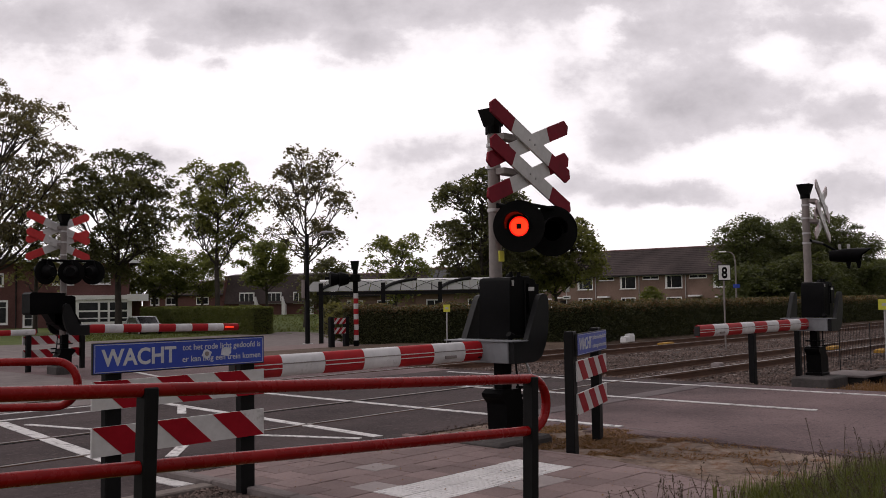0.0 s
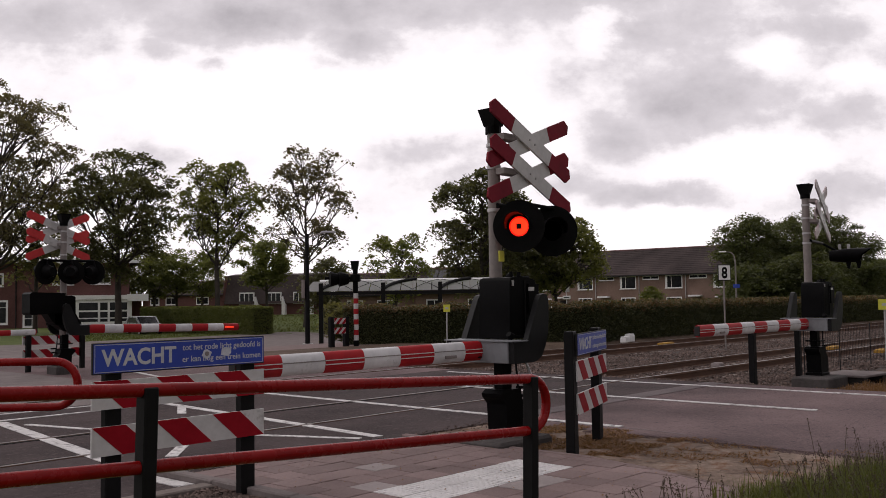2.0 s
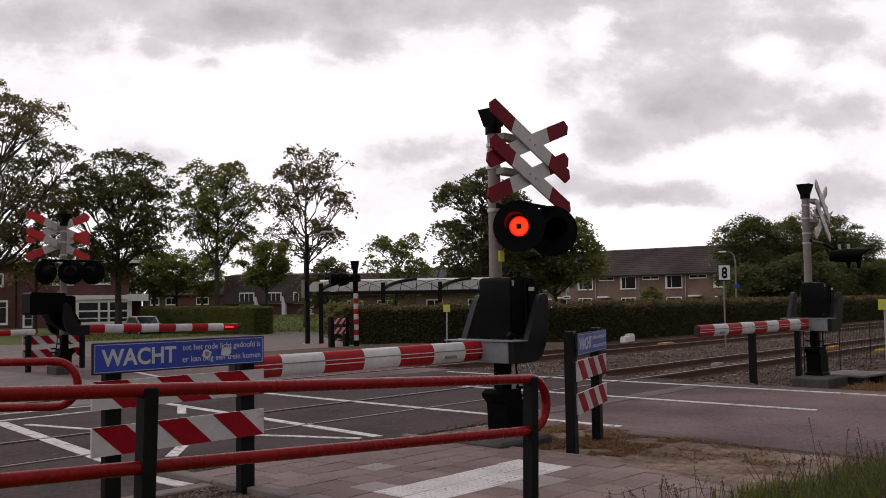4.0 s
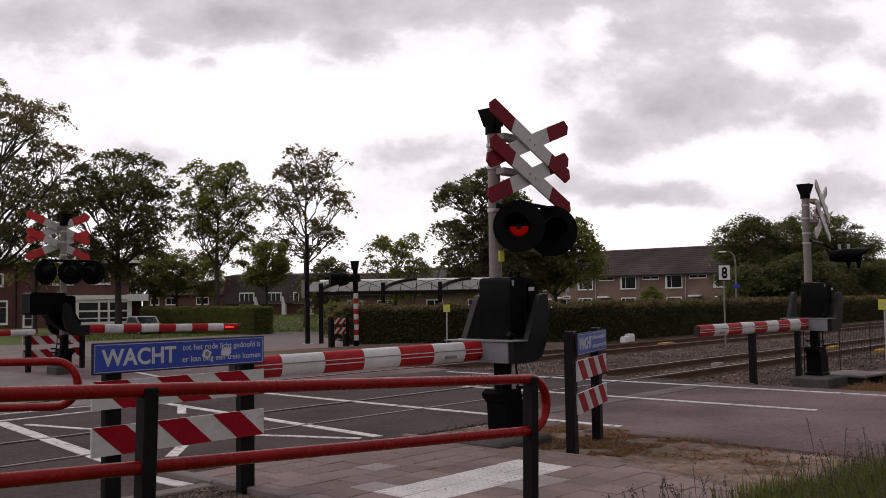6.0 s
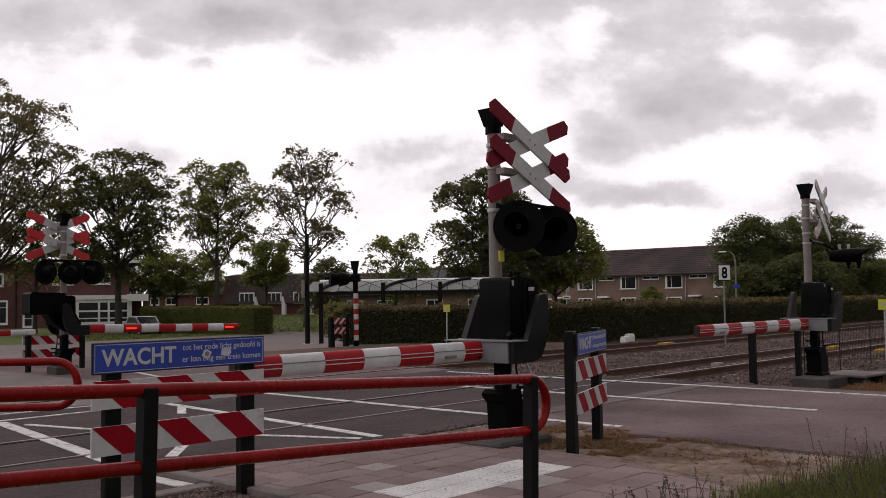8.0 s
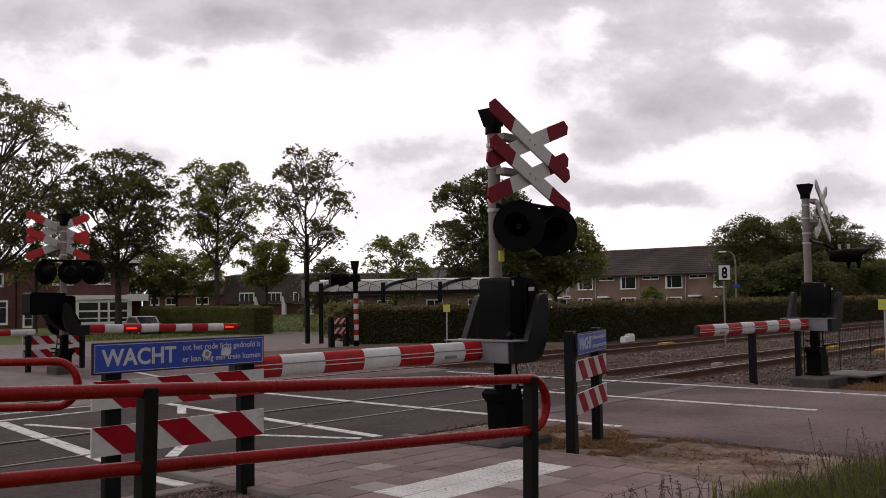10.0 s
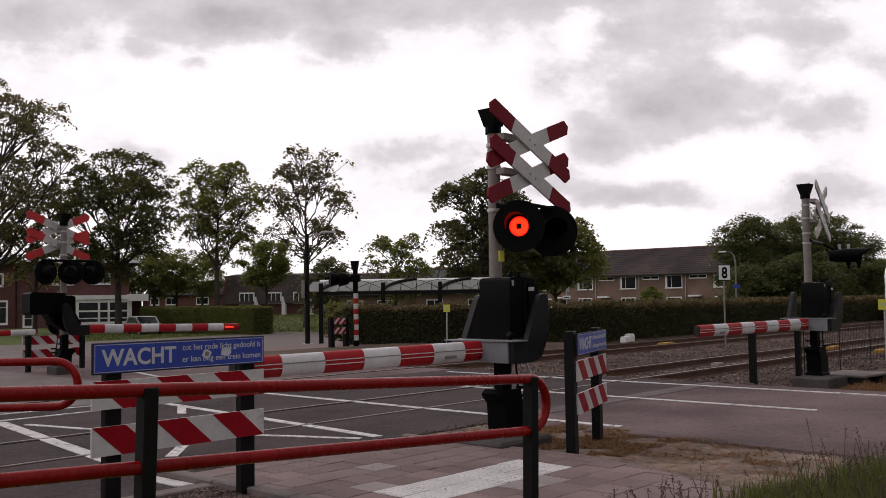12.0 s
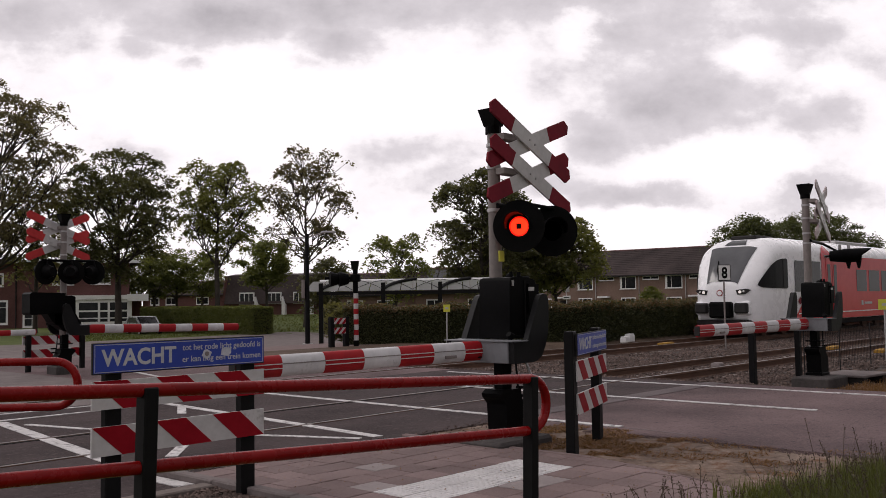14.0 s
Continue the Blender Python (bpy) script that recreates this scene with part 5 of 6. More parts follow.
    bay = part("bay", blk(X(124), X(233), -1.6, -0.01, -0.2, Z(531, 180)), M["white_paint"], t, "white timber bay")
    for a, b in ((141, 174), (178, 191), (195, 208), (212, 225)):
        for y0, y1 in ((569, 564), (562, 552), (549, 536)):
            part("pane", blk(X(a), X(b), -1.616, -1.603, Z(y0, 180), Z(y1, 180)), M["window"], bay)
    part("bay_roof", blk(X(119), X(236), -1.75, -0.01, Z(530.5, 180), Z(523, 180)), M["white_paint"], t, "white flat roof over the bay")
    part("porch_roof", blk(X(225), X(262), -2.3, 2.0, Z(533, 250), Z(521, 250)), M["white_paint"], t, "white flat porch roof")
    part("porch_pillar", blk(X(252), X(261), -1.6, -1.1, -0.3, Z(533, 250)), M["brick_red"], t, "brick porch pillar")
    part("porch_wall", blk(X(228) + 0.01, X(250), 2.02, 2.3, -0.3, Z(521, 250)), M["brick_red"], t, "brick wall at the back of the porch")


def make_far_row():
    """Low houses with steep roofs and white dormers, far behind the lawn."""
    ahead = 105.0
    t = thing("far_house_row", facing(px(393, ahead), ahead, -4.0, -0.75), "row of low brick houses with steep dark roofs and dormers", "house")
    part("wall", blk(0, 13.0, 0, 8, -0.3, 2.6), M["brick_red"], t, "red brick wall")
    part("gable", slab(bmesh.new(), [(0, 2.6), (1.2, 5.4), (4, 5.6), (8, 2.6)], 0, -0.05, 0.3), M["brick_red"], t, "red brick gable")
    part("roof", slab(bmesh.new(), [(-0.4, 2.2), (1.2, 5.45), (4, 5.7), (8.4, 2.2)], 0, 0.3, 13.2), M["roof"], t, "steep dark tiled roof")
    for k in range(4):
        x = 2.0 + k * 3.1
        d = part("dormer", blk(x, x + 1.7, -0.25, 2, 2.15, 3.5), M["white_paint"], t, "white dormer")
        for j in range(3):
            part("pane", blk(x + 0.12 + j * 0.52, x + 0.56 + j * 0.52, -0.265, -0.253, 2.5, 3.35), M["window"], d)
        part("side_wall", slab(bmesh.new(), [(x + 1.9, 0), (x + 2.3, 0), (x + 2.3, 2.0), (x + 1.9, 3.0)], 1, -0.8, 0), M["white_paint"], t, "white slanting wall")


def make_plain_house(side, ahead, turn, w, d, eaves, ridge, wall, label, wins=()):
    t = thing("house", facing(side, ahead, turn, -0.75), label, "house", "far houses")
    part("wall", blk(0, w, 0, d, -0.3, eaves), M[wall], t)
    roof_of(t, -0.2, w + 0.2, 0, d, eaves, ridge)
    for a, b, c, e in wins:
        make_window(t, a, b, c, e, 0)
    return t


make_terrace()
make_bay_house()
make_far_row()
make_plain_house(px(258, 135), 135, 4, 11.0, 8, 3.7, 5.6, "brick_red", "low red-brown brick house behind trees", [(0.6, 1.9, 2.2, 3.3), (2.8, 4.4, 2.2, 3.3), (7.2, 9.0, 2.2, 3.3)])
make_plain_house(px(595, 92), 92, 2, 10.5, 8, 3.0, 5.1, "brick_tan", "brown brick house behind the shelter", [(1.0, 2.6, 1.0, 2.4), (4, 6, 1.0, 2.4)])
HOUSE_S = make_plain_house(px(735, 88), 88, -12, 8.5, 7, 3.1, 5.4, "brick_tan", "brick house with solar panels on its roof", [(1, 2.6, 1.0, 2.4), (5, 6.6, 1.0, 2.4)])
for k in range(4):
    part("solar_panel", slab(bmesh.new(), [(0.6, 3.95), (2.6, 5.18), (2.6, 5.24), (0.6, 4.01)], 0, 0.8 + k * 1.05, 1.75 + k * 1.05), M["window"], HOUSE_S, "dark solar panel")

# ---- station shelter ----


def make_shelter():
    ahead = 42.0
    x0, x1 = px(548, ahead), px(925, ahead)
    gx, gy = spot((x0 + x1) / 2, ahead)
    t = thing("station_shelter", facing(0, ahead, 0, 0), "long black steel bicycle shelter with a curved glazed canopy", "shelter")
    g0 = height(gx, gy) - 0.05
    curve = [(1.1 - 2.2 * k / 8, 2.47 - 0.47 * (k / 8) ** 1.6) for k in range(9)]
    # white paint puts the sky's reflection on the metal tube into its colour
    part("front_edge", rod(bmesh.new(), (x0 + 0.3, 1.12, 2.455), (x1, 1.12, 2.455), 0.095, None, 14), M["white_paint"], t, "metal front edge, its sky reflection painted white", smooth=True)
    part("back_beam", blk(px(566, ahead), x1, -1.17, -1.05, 1.82, 1.96), M["post_black"], t, "black back beam")
    n = 14
    for k in range(n):
        a, b = x0 + (x1 - x0) * k / n + 0.02, x0 + (x1 - x0) * (k + 1) / n - 0.02
        pts = curve + [(y, z - 0.012) for y, z in curve[::-1]]
        part("pane", slab(bmesh.new(), pts, 0, a, b), M["clear"], t, "hazy curved glazing panel")
    for xp in (573, 627, 680, 730, 778, 830, 882):
        xx = px(xp, ahead)
        part("rib", pipe(bmesh.new(), [(xx, y, z + 0.015) for y, z in curve], 0.014, 6), M["pole_grey"], t, "thin curved grey rib")
    bays = [px(q, ahead) for q in (573, 627, 680, 730, 778, 830, 882)]
    for xa, xb in zip(bays, bays[1:]):
        for p, q in ((xa, xb), (xb, xa)):
            part("brace", pipe(bmesh.new(), [(p + (q - p) * k / 8, y, z + 0.03) for k, (y, z) in enumerate(curve)], 0.013, 5), M["steel_dark"], t, "thin dark crossing brace")
    for xp in (573, 680, 778, 882):
        xx = px(xp, ahead)
        post = part("post", blk(xx - 0.09, xx + 0.09, -1.20, -1.02, g0 - 0.3, 2.34), M["post_black"], t, "black square post")
        arc = [(xx + 0.05 + 1.35 * u ** 1.4, -1.0 + 1.9 * u, 2.53 - 0.47 * ((2.1 - 1.9 * u) / 2.2) ** 1.6) for u in [k / 8 for k in range(9)]]
        part("arm", pipe(bmesh.new(), arc, 0.075, 8), M["post_black"], post, "curved black arm")
    return t


make_shelter()


def make_lamp_post():
    ahead = 38.0
    x, y = spot(px(543, ahead), ahead)
    t = thing("street_lamp", facing(px(543, ahead), ahead, 0, height(x, y)), "dark street lamp post with a slender arm", "street lamp")
    part("pole", rod(bmesh.new(), (0, 0, -0.1), (0, 0, 4.55), 0.105, 0.075, 14), M["post_black"], t, "black pole", smooth=True)
    part("arm", pipe(bmesh.new(), [(0, 0, 4.4), (0.4, 0, 4.52), (0.75, 0, 4.60)], 0.03, 8), M["pole_grey"], t)
    part("lantern", blk(0.6, 1.2, -0.09, 0.09, 4.58, 4.66), M["galv"], t, "flat grey lantern", bevel=0.02)
    part("lantern", blk(-0.75, -0.1, -0.09, 0.09, 4.36, 4.43), M["galv"], t, "flat grey lantern", bevel=0.02)
    part("cabinet", blk(-0.22, -0.09, -0.14, 0.14, 1.9, 2.65), M["pole_grey"], t, "grey cabinet on the pole", bevel=0.01)
    part("foot", blk(-0.2, 0.2, -0.2, 0.2, -0.02, 0.05), M["galv"], t)
    return t


def make_far_lamp():
    ahead = 66.0
    x, y = spot(px(1301, ahead), ahead)
    t = thing("street_lamp", facing(px(1301, ahead), ahead, 0, -0.7), "grey street lamp with a curved arm", "street lamp")
    s = ahead / 1634.0
    pts = [(0, 0, -0.1), (0, 0, 4.75), (-0.1, 0, 5.15), (-0.32, 0, 5.34), (-0.75, 0, 5.40)]
    part("pole", pipe(bmesh.new(), pts, [0.07, 0.055, 0.045, 0.035, 0.03], 10), M["pole_grey"], t, "grey curved pole", smooth=True)
    part("lantern", blk(-1.15, -0.65, -0.10, 0.10, 5.34, 5.44), M["white_paint"], t, "pale lantern", bevel=0.03)
    part("sign", blk(-0.24, 0.24, -0.12, -0.09, 2.80, 3.06), M["blue"], t, "small blue sign", bevel=0.01)


make_lamp_post()
make_far_lamp()


def make_small_signal():
    """Slim crossing signal with a red and white arm standing upright."""
    ahead = 30.6
    x, y = spot(px(627, ahead), ahead)
    z = height(x, y)
    t = thing("small_signal", facing(px(627, ahead), ahead, 0, z) @ Matrix.Scale(0.85, 4), "slim black path signal with a red and white striped post", "path signal")
    part("foot", rod(bmesh.new(), (0.04, 0, -0.05), (0.04, 0, 0.27), 0.10, None, 14), M["black"], t, "black foot")
    for k in range(9):
        part("band", rod(bmesh.new(), (0.04, 0, 0.28 + k * 0.203), (0.04, 0, 0.28 + (k + 1) * 0.203), 0.095, None, 14), M["white" if k % 2 == 0 else "red"], t, "white band" if k % 2 == 0 else "red band", smooth=True)
    part("pole", rod(bmesh.new(), (0.03, 0, 2.1), (0.02, 0, 3.15), 0.10, 0.10, 14), M["black"], t, smooth=True)
    part("collar", rod(bmesh.new(), (0.03, 0, 2.55), (0.03, 0, 2.85), 0.21, 0.19, 14), M["black"], t, bevel=0.03)
    part("bell", slab(bmesh.new(), [(-0.10, 3.02), (0.12, 3.02), (0.17, 3.36), (-0.15, 3.36)], 1, -0.15, 0.15), M["black_matt"], t, "black bell", bevel=0.02)
    part("lamp_bar", rod(bmesh.new(), (-1.15, 0, 2.70), (0, 0, 2.70), 0.06, None, 10), M["black"], t)
    for xx in (-0.42, -0.78):
        part("lamp_head", rod(bmesh.new(), (xx + 0.18, -0.02, 2.66), (xx - 0.18, -0.12, 2.66), 0.20, 0.30, 18), M["black"], t, "black round lamp head", bevel=0.02)
    return t


make_small_signal()

SB = spot(px(590, 30), 30)
make_warning_board(pose(SB[0], SB[1], 0, 0, 0, -math.degrees(TURN) + 55), 0.56, [(-0.05, 0.2), (0.66, 0.2)], "small red and white boards by the path signal", 2, words=False, flip=-1)

# ---- railway furniture ----


def yellow_marker(m, label, top=1.32, w=0.27):
    t = thing("marker_post", m, label, "marker post", "yellow markers")
    part("pole", rod(bmesh.new(), (0, 0, -0.05), (0, 0, top), 0.025, None, 8), M["galv"], t, "thin pale pole")
    part("plate", blk(-w / 2, w / 2, -0.035, -0.026, top - 0.24, top), M["yellow"], t, "yellow plate")
    part("plate_mark", blk(-w / 4, w / 4, -0.038, -0.0355, top - 0.15, top - 0.09), M["white"], t)


yellow_marker(facing(px(789, 30.5), 30.5, 0, 0), "yellow marker plate on a thin pole before the hedge", 1.37, 0.22)
yellow_marker(facing(px(1562, 21.5), 21.5, 0, 0), "yellow marker plate on a pole beside the ballast", 1.38, 0.32)


def make_speed_board():
    t = thing("speed_board", pose(26.0, 12.4, 0, 0, 0, -math.degrees(TURN) + 17), "white track-side board with a black figure eight", "railway sign")
    part("pole", rod(bmesh.new(), (0, 0, -0.05), (0, 0, 2.1), 0.026, None, 10), M["pole_grey"], t, "grey pole")
    part("coupling", rod(bmesh.new(), (0, 0, 0.42), (0, 0, 0.56), 0.045, None, 10), M["galv"], t)
    board = part("board", blk(-0.22, 0.22, -0.045, -0.03, 1.97, 2.45), M["train_dark"], t, "black edged board", bevel=0.01)
    part("face", blk(-0.195, 0.195, -0.049, -0.0455, 1.995, 2.425), M["white_paint"], board, "white face")
    lettering("8", 0.46, M["black_matt"], board, -0.10, -0.0515, 2.05, 0.20, bold=0.012)


make_speed_board()


def make_frame_rail():
    t = thing("guard_frame", pose(15.67, 6.98, 0, 0, 0, 6), "dark green steel frame beside the ballast", "guard frame")
    for x in (0.0, 2.8):
        part("post", blk(x - 0.075, x + 0.075, -0.05, 0.05, -0.25, 0.86), M["post_black"], t, "dark post", bevel=0.008)
    part("bar", blk(-0.075, 2.9, -0.045, 0.045, 0.86, 0.92), M["post_black"], t, bevel=0.006)


make_frame_rail()
COVER = pose(17.87, 6.02, -0.07, 0, 0, -5)
alone("cover_plate", blk(-0.56, 0.58, -0.44, 0.44, 0.075, 0.12), M["concrete"], "grey concrete cover plate beside the signal footing", "cover plate", bevel=0.01, m=COVER)
for k in (-1, 1):
    alone("support_block", blk(-0.09, 0.09, -0.40, 0.40, -0.12, 0.0755), M["train_dark"], "dark block under the cover plate", "support block", "blocks under the plate", m=COVER @ pose(0.42 * k, 0, 0))


def small_case(x, y, z, w, d, h, mat_, label, cat, name):
    bm = blk(-w / 2, w / 2, -d / 2, d / 2, 0, h * 0.8)
    block(bm, -w / 2 * 0.92, w / 2 * 0.92, -d / 2 * 0.92, d / 2 * 0.92, h * 0.8, h)
    alone(name, bm, M[mat_], label, cat, bevel=0.012, m=pose(x, y, z, 0, 0, 8))


small_case(27.8, 16.75, 0.0, 0.40, 0.22, 0.27, "white_paint", "small white cable case beside the track", "cable case", "cable_case")
small_case(27.25, 16.6, 0.0, 0.30, 0.22, 0.20, "white_paint", "low white cable case beside the track", "cable case", "cable_case")
small_case(25.2, 16.95, 0.0, 0.25, 0.2, 0.14, "orange", "brown box beside the rail", "track box", "track_box")
small_case(26.85, 14.85, -0.02, 0.95, 0.22, 0.07, "orange", "yellow-brown track magnet between the rails", "track magnet", "track_magnet")
small_case(26.6, 9.5, -0.02, 0.95, 0.22, 0.08, "orange", "yellow-brown track magnet beside the rail", "track magnet", "track_magnet")
small_case(25.7, 7.95, -0.02, 0.8, 0.22, 0.08, "orange", "second yellow-brown track magnet beside the rail", "track magnet", "track_magnet")
small_case(18.95, 9.25, -0.02, 0.28, 0.20, 0.08, "tile_pale", "pale stone slab beside the rail", "stone", "stone_slab")


def make_car():
    t = thing("car", facing(px(254, 73), 73, -52, -0.84), "parked silver car in front of the clipped hedge", "car")
    part("body", slab(bmesh.new(), [(-2.1, 0.25), (2.1, 0.25), (2.15, 0.75), (1.2, 0.92), (0.45, 1.42), (-1.1, 1.46), (-1.9, 1.0), (-2.15, 0.9)], 1, -0.82, 0.82), M["car_paint"], t, "silver car body", bevel=0.06, smooth=True)
    part("windscreen", slab(bmesh.new(), [(0.48, 1.40), (1.16, 0.95), (1.19, 0.96), (0.51, 1.42)], 1, -0.70, 0.70), M["window"], t, "slanting windscreen")
    part("side_window", slab(bmesh.new(), [(-1.5, 0.98), (0.95, 0.98), (0.40, 1.36), (-1.05, 1.38)], 1, -0.832, -0.825), M["window"], t)
    for wx in (-1.3, 1.3):
        for wy in (-0.74, 0.74):
            wh = part("wheel", rod(bmesh.new(), (wx, wy - 0.1, 0.31), (wx, wy + 0.1, 0.31), 0.31, None, 20), M["black_matt"], t, "black tyre", smooth=True)
            part("rim", rod(bmesh.new(), (wx, wy - 0.11, 0.31), (wx, wy + 0.11, 0.31), 0.19, None, 14), M["galv"], wh)


make_car()

def make_street_sign():
    t = thing("street_sign", facing(px(1001, 90), 90, 0, -0.75), "grey street sign post before the terrace", "street sign")
    part("pole", rod(bmesh.new(), (0, 0, -0.1), (0, 0, 4.0), 0.05, None, 8), M["galv"], t, "grey pole")
    part("panel", blk(-0.30, 0.30, -0.08, -0.05, 2.9, 4.1), M["galv"], t, "grey sign panel seen from behind", bevel=0.02)
    part("name_plate", blk(-0.38, 0.38, -0.08, -0.05, 2.2, 2.55), M["white_paint"], t, "small white plate", bevel=0.01)
    part("name_bar", blk(-0.25, 0.25, -0.086, -0.081, 2.33, 2.42), M["train_dark"], t, "dark bar of writing")


make_street_sign()


def make_wire_fence():
    t = thing("wire_fence", pose(18.7, 7.25, 0), "low dark grey wire mesh fence beside the track", "fence")
    for k in range(7):
        part("post", rod(bmesh.new(), (k * 2.0, 0, -0.2), (k * 2.0, 0, 0.84), 0.014, None, 8), M["train_dark"], t, "thin dark grey post")
    bm = bmesh.new()
    for k in range(121):
        block(bm, k * 0.1 - 0.0025, k * 0.1 + 0.0025, -0.0025, 0.0025, -0.05, 0.80)
    for k in range(9):
        block(bm, 0, 12, -0.0025, 0.0025, -0.05 + k * 0.106, -0.047 + k * 0.106)
    tagged(part("wire_mesh", bm, M["train_dark"], t, "fine dark grey wire mesh"), kind="stuff")


make_wire_fence()

# ---- the train ----


def table(x, rows):
    for (a, p), (b, q) in zip(rows, rows[1:]):
        if x <= b:
            k = max(0.0, (x - a) / (b - a))
            return p + (q - p) * k
    return rows[-1][1]


HALF = [(0.0, 0.74), (0.03, 0.82), (0.08, 0.90), (0.2, 1.03), (0.35, 1.13), (0.5, 1.21), (0.75, 1.30), (1.0, 1.365), (1.4, 1.43), (2.0, 1.475), (60, 1.475)]
TOP = [(0.0, 1.72), (0.03, 1.96), (0.25, 2.27), (0.5, 2.58), (0.75, 2.88), (1.0, 3.14), (1.2, 3.33), (1.4, 3.47), (1.7, 3.58), (2.2, 3.67), (3.2, 3.72), (60, 3.72)]
LOW = [(0.0, 0.95), (0.06, 0.70), (0.2, 0.58), (0.6, 0.52), (2.0, 0.50), (60, 0.50)]


def roof_z(x, y):
    w, t = table(x, HALF), table(x, TOP)
    r = 0.62 * w
    k = max(0.0, abs(y) - (w - r)) / r
    drop = min(0.62 + 0.35 * max(0.0, 1 - x), (t - table(x, LOW)) * 0.45)
    return t - drop * (1 - math.sqrt(max(0.0, 1 - k * k))) - 0.03 * (y / w) ** 2


def make_train():
    t = thing("train", pose(31.68, TRACK_2, 0.025), "white and red regional train with a rounded cab", "train")
    stations = [0.0, 0.015, 0.03, 0.075, 0.12, 0.18, 0.25, 0.32, 0.4, 0.47, 0.55, 0.67, 0.8, 0.9, 1.0, 1.1, 1.2, 1.3, 1.4, 1.55, 1.7, 1.9, 2.2, 2.4, 3.0, 3.5, 5, 8, 16, 16.4]

    def loft(xs, name):
        bm = bmesh.new()
        rings = []
        for x in xs:
            w, lo = table(x, HALF), table(x, LOW)
            r = 0.62 * w
            ys = [-w + r * (1 - math.cos(a)) for a in [math.pi / 2 * k / 8 for k in range(9)]] + [-(w - r) * (1 - k / 4) for k in range(1, 4)]
            ys = ys + [0.0] + [-v for v in ys[::-1]]
            ring = [(-w * 0.97, lo), (-w, lo + 0.15), (-w, (lo + roof_z(x, -w)) / 2)] + [(yy, roof_z(x, yy)) for yy in ys] + [(w, (lo + roof_z(x, w)) / 2), (w, lo + 0.15), (w * 0.97, lo)]
            rings.append([bm.verts.new((x, yy, zz)) for yy, zz in ring])
        for a, b in zip(rings, rings[1:]):
            for k in range(len(a) - 1):
                bm.faces.new((a[k], a[k + 1], b[k + 1], b[k]))
            bm.faces.new((a[-1], a[0], b[0], b[-1]))
        bm.faces.new(rings[0])
        bm.faces.new(rings[-1][::-1])
        return part(name, bm, M["train_white"], t, "white rounded train body", smooth=True)

    body = loft(stations, "body")
    rear = loft([17.0, 18, 24, 30, 38], "rear_body")
    part("bellows", blk(16.4, 17.0, -1.3, 1.3, 0.6, 3.5), M["train_dark"], t, "dark bellows")

    def side_panel(cols, material, name, label="", gap=0.006, deep=0.020, parent=None):
        """A panel on both flanks between low and high edges given column by column."""
        fine = [cols[0]]
        for p, q in zip(cols, cols[1:]):
            n = max(1, math.ceil((q[0] - p[0]) / (0.06 if p[0] < 2.5 else 0.6)))
            fine += [tuple(u + (v - u) * k / n for u, v in zip(p, q)) for k in range(1, n + 1)]
        for s in (-1, 1):
            bm = bmesh.new()
            rows = []
            for x, lo, hi in fine:
                w = table(x, HALF)
                zs = [lo + (hi - lo) * k / 6 for k in range(7)]
                def flank(z):
                    r = 0.62 * w
                    drop = min(0.62, (table(x, TOP) - table(x, LOW)) * 0.45)
                    base = table(x, TOP) - drop
                    if z <= base:
                        return w
                    k = min(1.0, (table(x, TOP) - 0.02 - z) / drop)
                    return w - r + r * math.sqrt(max(0.0, 1 - (1 - k) ** 2))
                rows.append([bm.verts.new((x, s * (flank(z) + gap + deep * 0.5), z)) for z in zs])
            for a, b in zip(rows, rows[1:]):
                for k in range(6):
                    bm.faces.new((a[k], a[k + 1], b[k + 1], b[k]))
            part(name, bm, material, parent or body, label, smooth=True)

    red_cols = [(2.8, 0.52, 0.53), (3.4, 0.52, 0.95), (4.4, 0.52, 1.62), (5.2, 0.52, 1.70), (5.75, 0.52, 1.75), (5.80, 0.52, 3.0), (6.3, 0.52, 3.06), (6.6, 0.52, 3.08), (9, 0.52, 3.08), (16.3, 0.52, 3.08)]
    side_panel(red_cols, M["train_red"], "red_livery", "red paint on the flank")
    side_panel([(17.0, 0.52, 3.08), (38, 0.52, 3.08)], M["train_red"], "red_livery", "red paint on the flank", parent=rear)
    side_panel([(5.7, 2.9, 3.10), (6.1, 2.95, 3.40), (6.5, 3.0, 3.50), (6.9, 3.05, 3.12)], M["train_red"], "red_flash", "red flash up to the roof", gap=0.02)
    side_panel([(3.3, 0.76, 0.80), (16.3, 0.76, 0.80)], M["train_white"], "white_line", "thin white line", gap=0.014)
    side_panel([(0.42, 1.86, 1.90), (0.5, 1.81, 2.02), (0.65, 1.78, 2.18), (0.85, 1.77, 2.38), (1.1, 1.76, 2.58), (1.35, 1.75, 2.71), (1.6, 1.75, 2.79), (1.9, 1.74, 2.84), (2.25, 1.74, 2.85), (2.34, 1.76, 2.82), (2.38, 1.80, 2.76)], M["cab_glass"], "cab_window", "dark curved cab side window", gap=0.010)
    side_panel([(1.95, 1.80, 2.80), (1.99, 1.80, 2.80)], M["train_dark"], "cab_bar", gap=0.016)
    for a, b in ((3.05, 4.05), (4.35, 5.65), (9.8, 11.1), (11.4, 12.8), (13.1, 14.5), (14.8, 16.0)):
        side_panel([(a, 1.62, 2.80 if a < 6 else 2.55), (b, 1.62, 2.80 if a < 6 else 2.55)], M["train_glass"], "side_window", "dark side window", gap=0.016)
    for a, b in ((6.25, 6.85), (6.95, 7.55)):
        side_panel([(a, 0.62, 2.95), (b, 0.62, 2.95)], M["train_red"], "door_leaf", "red sliding door leaf", gap=0.018)
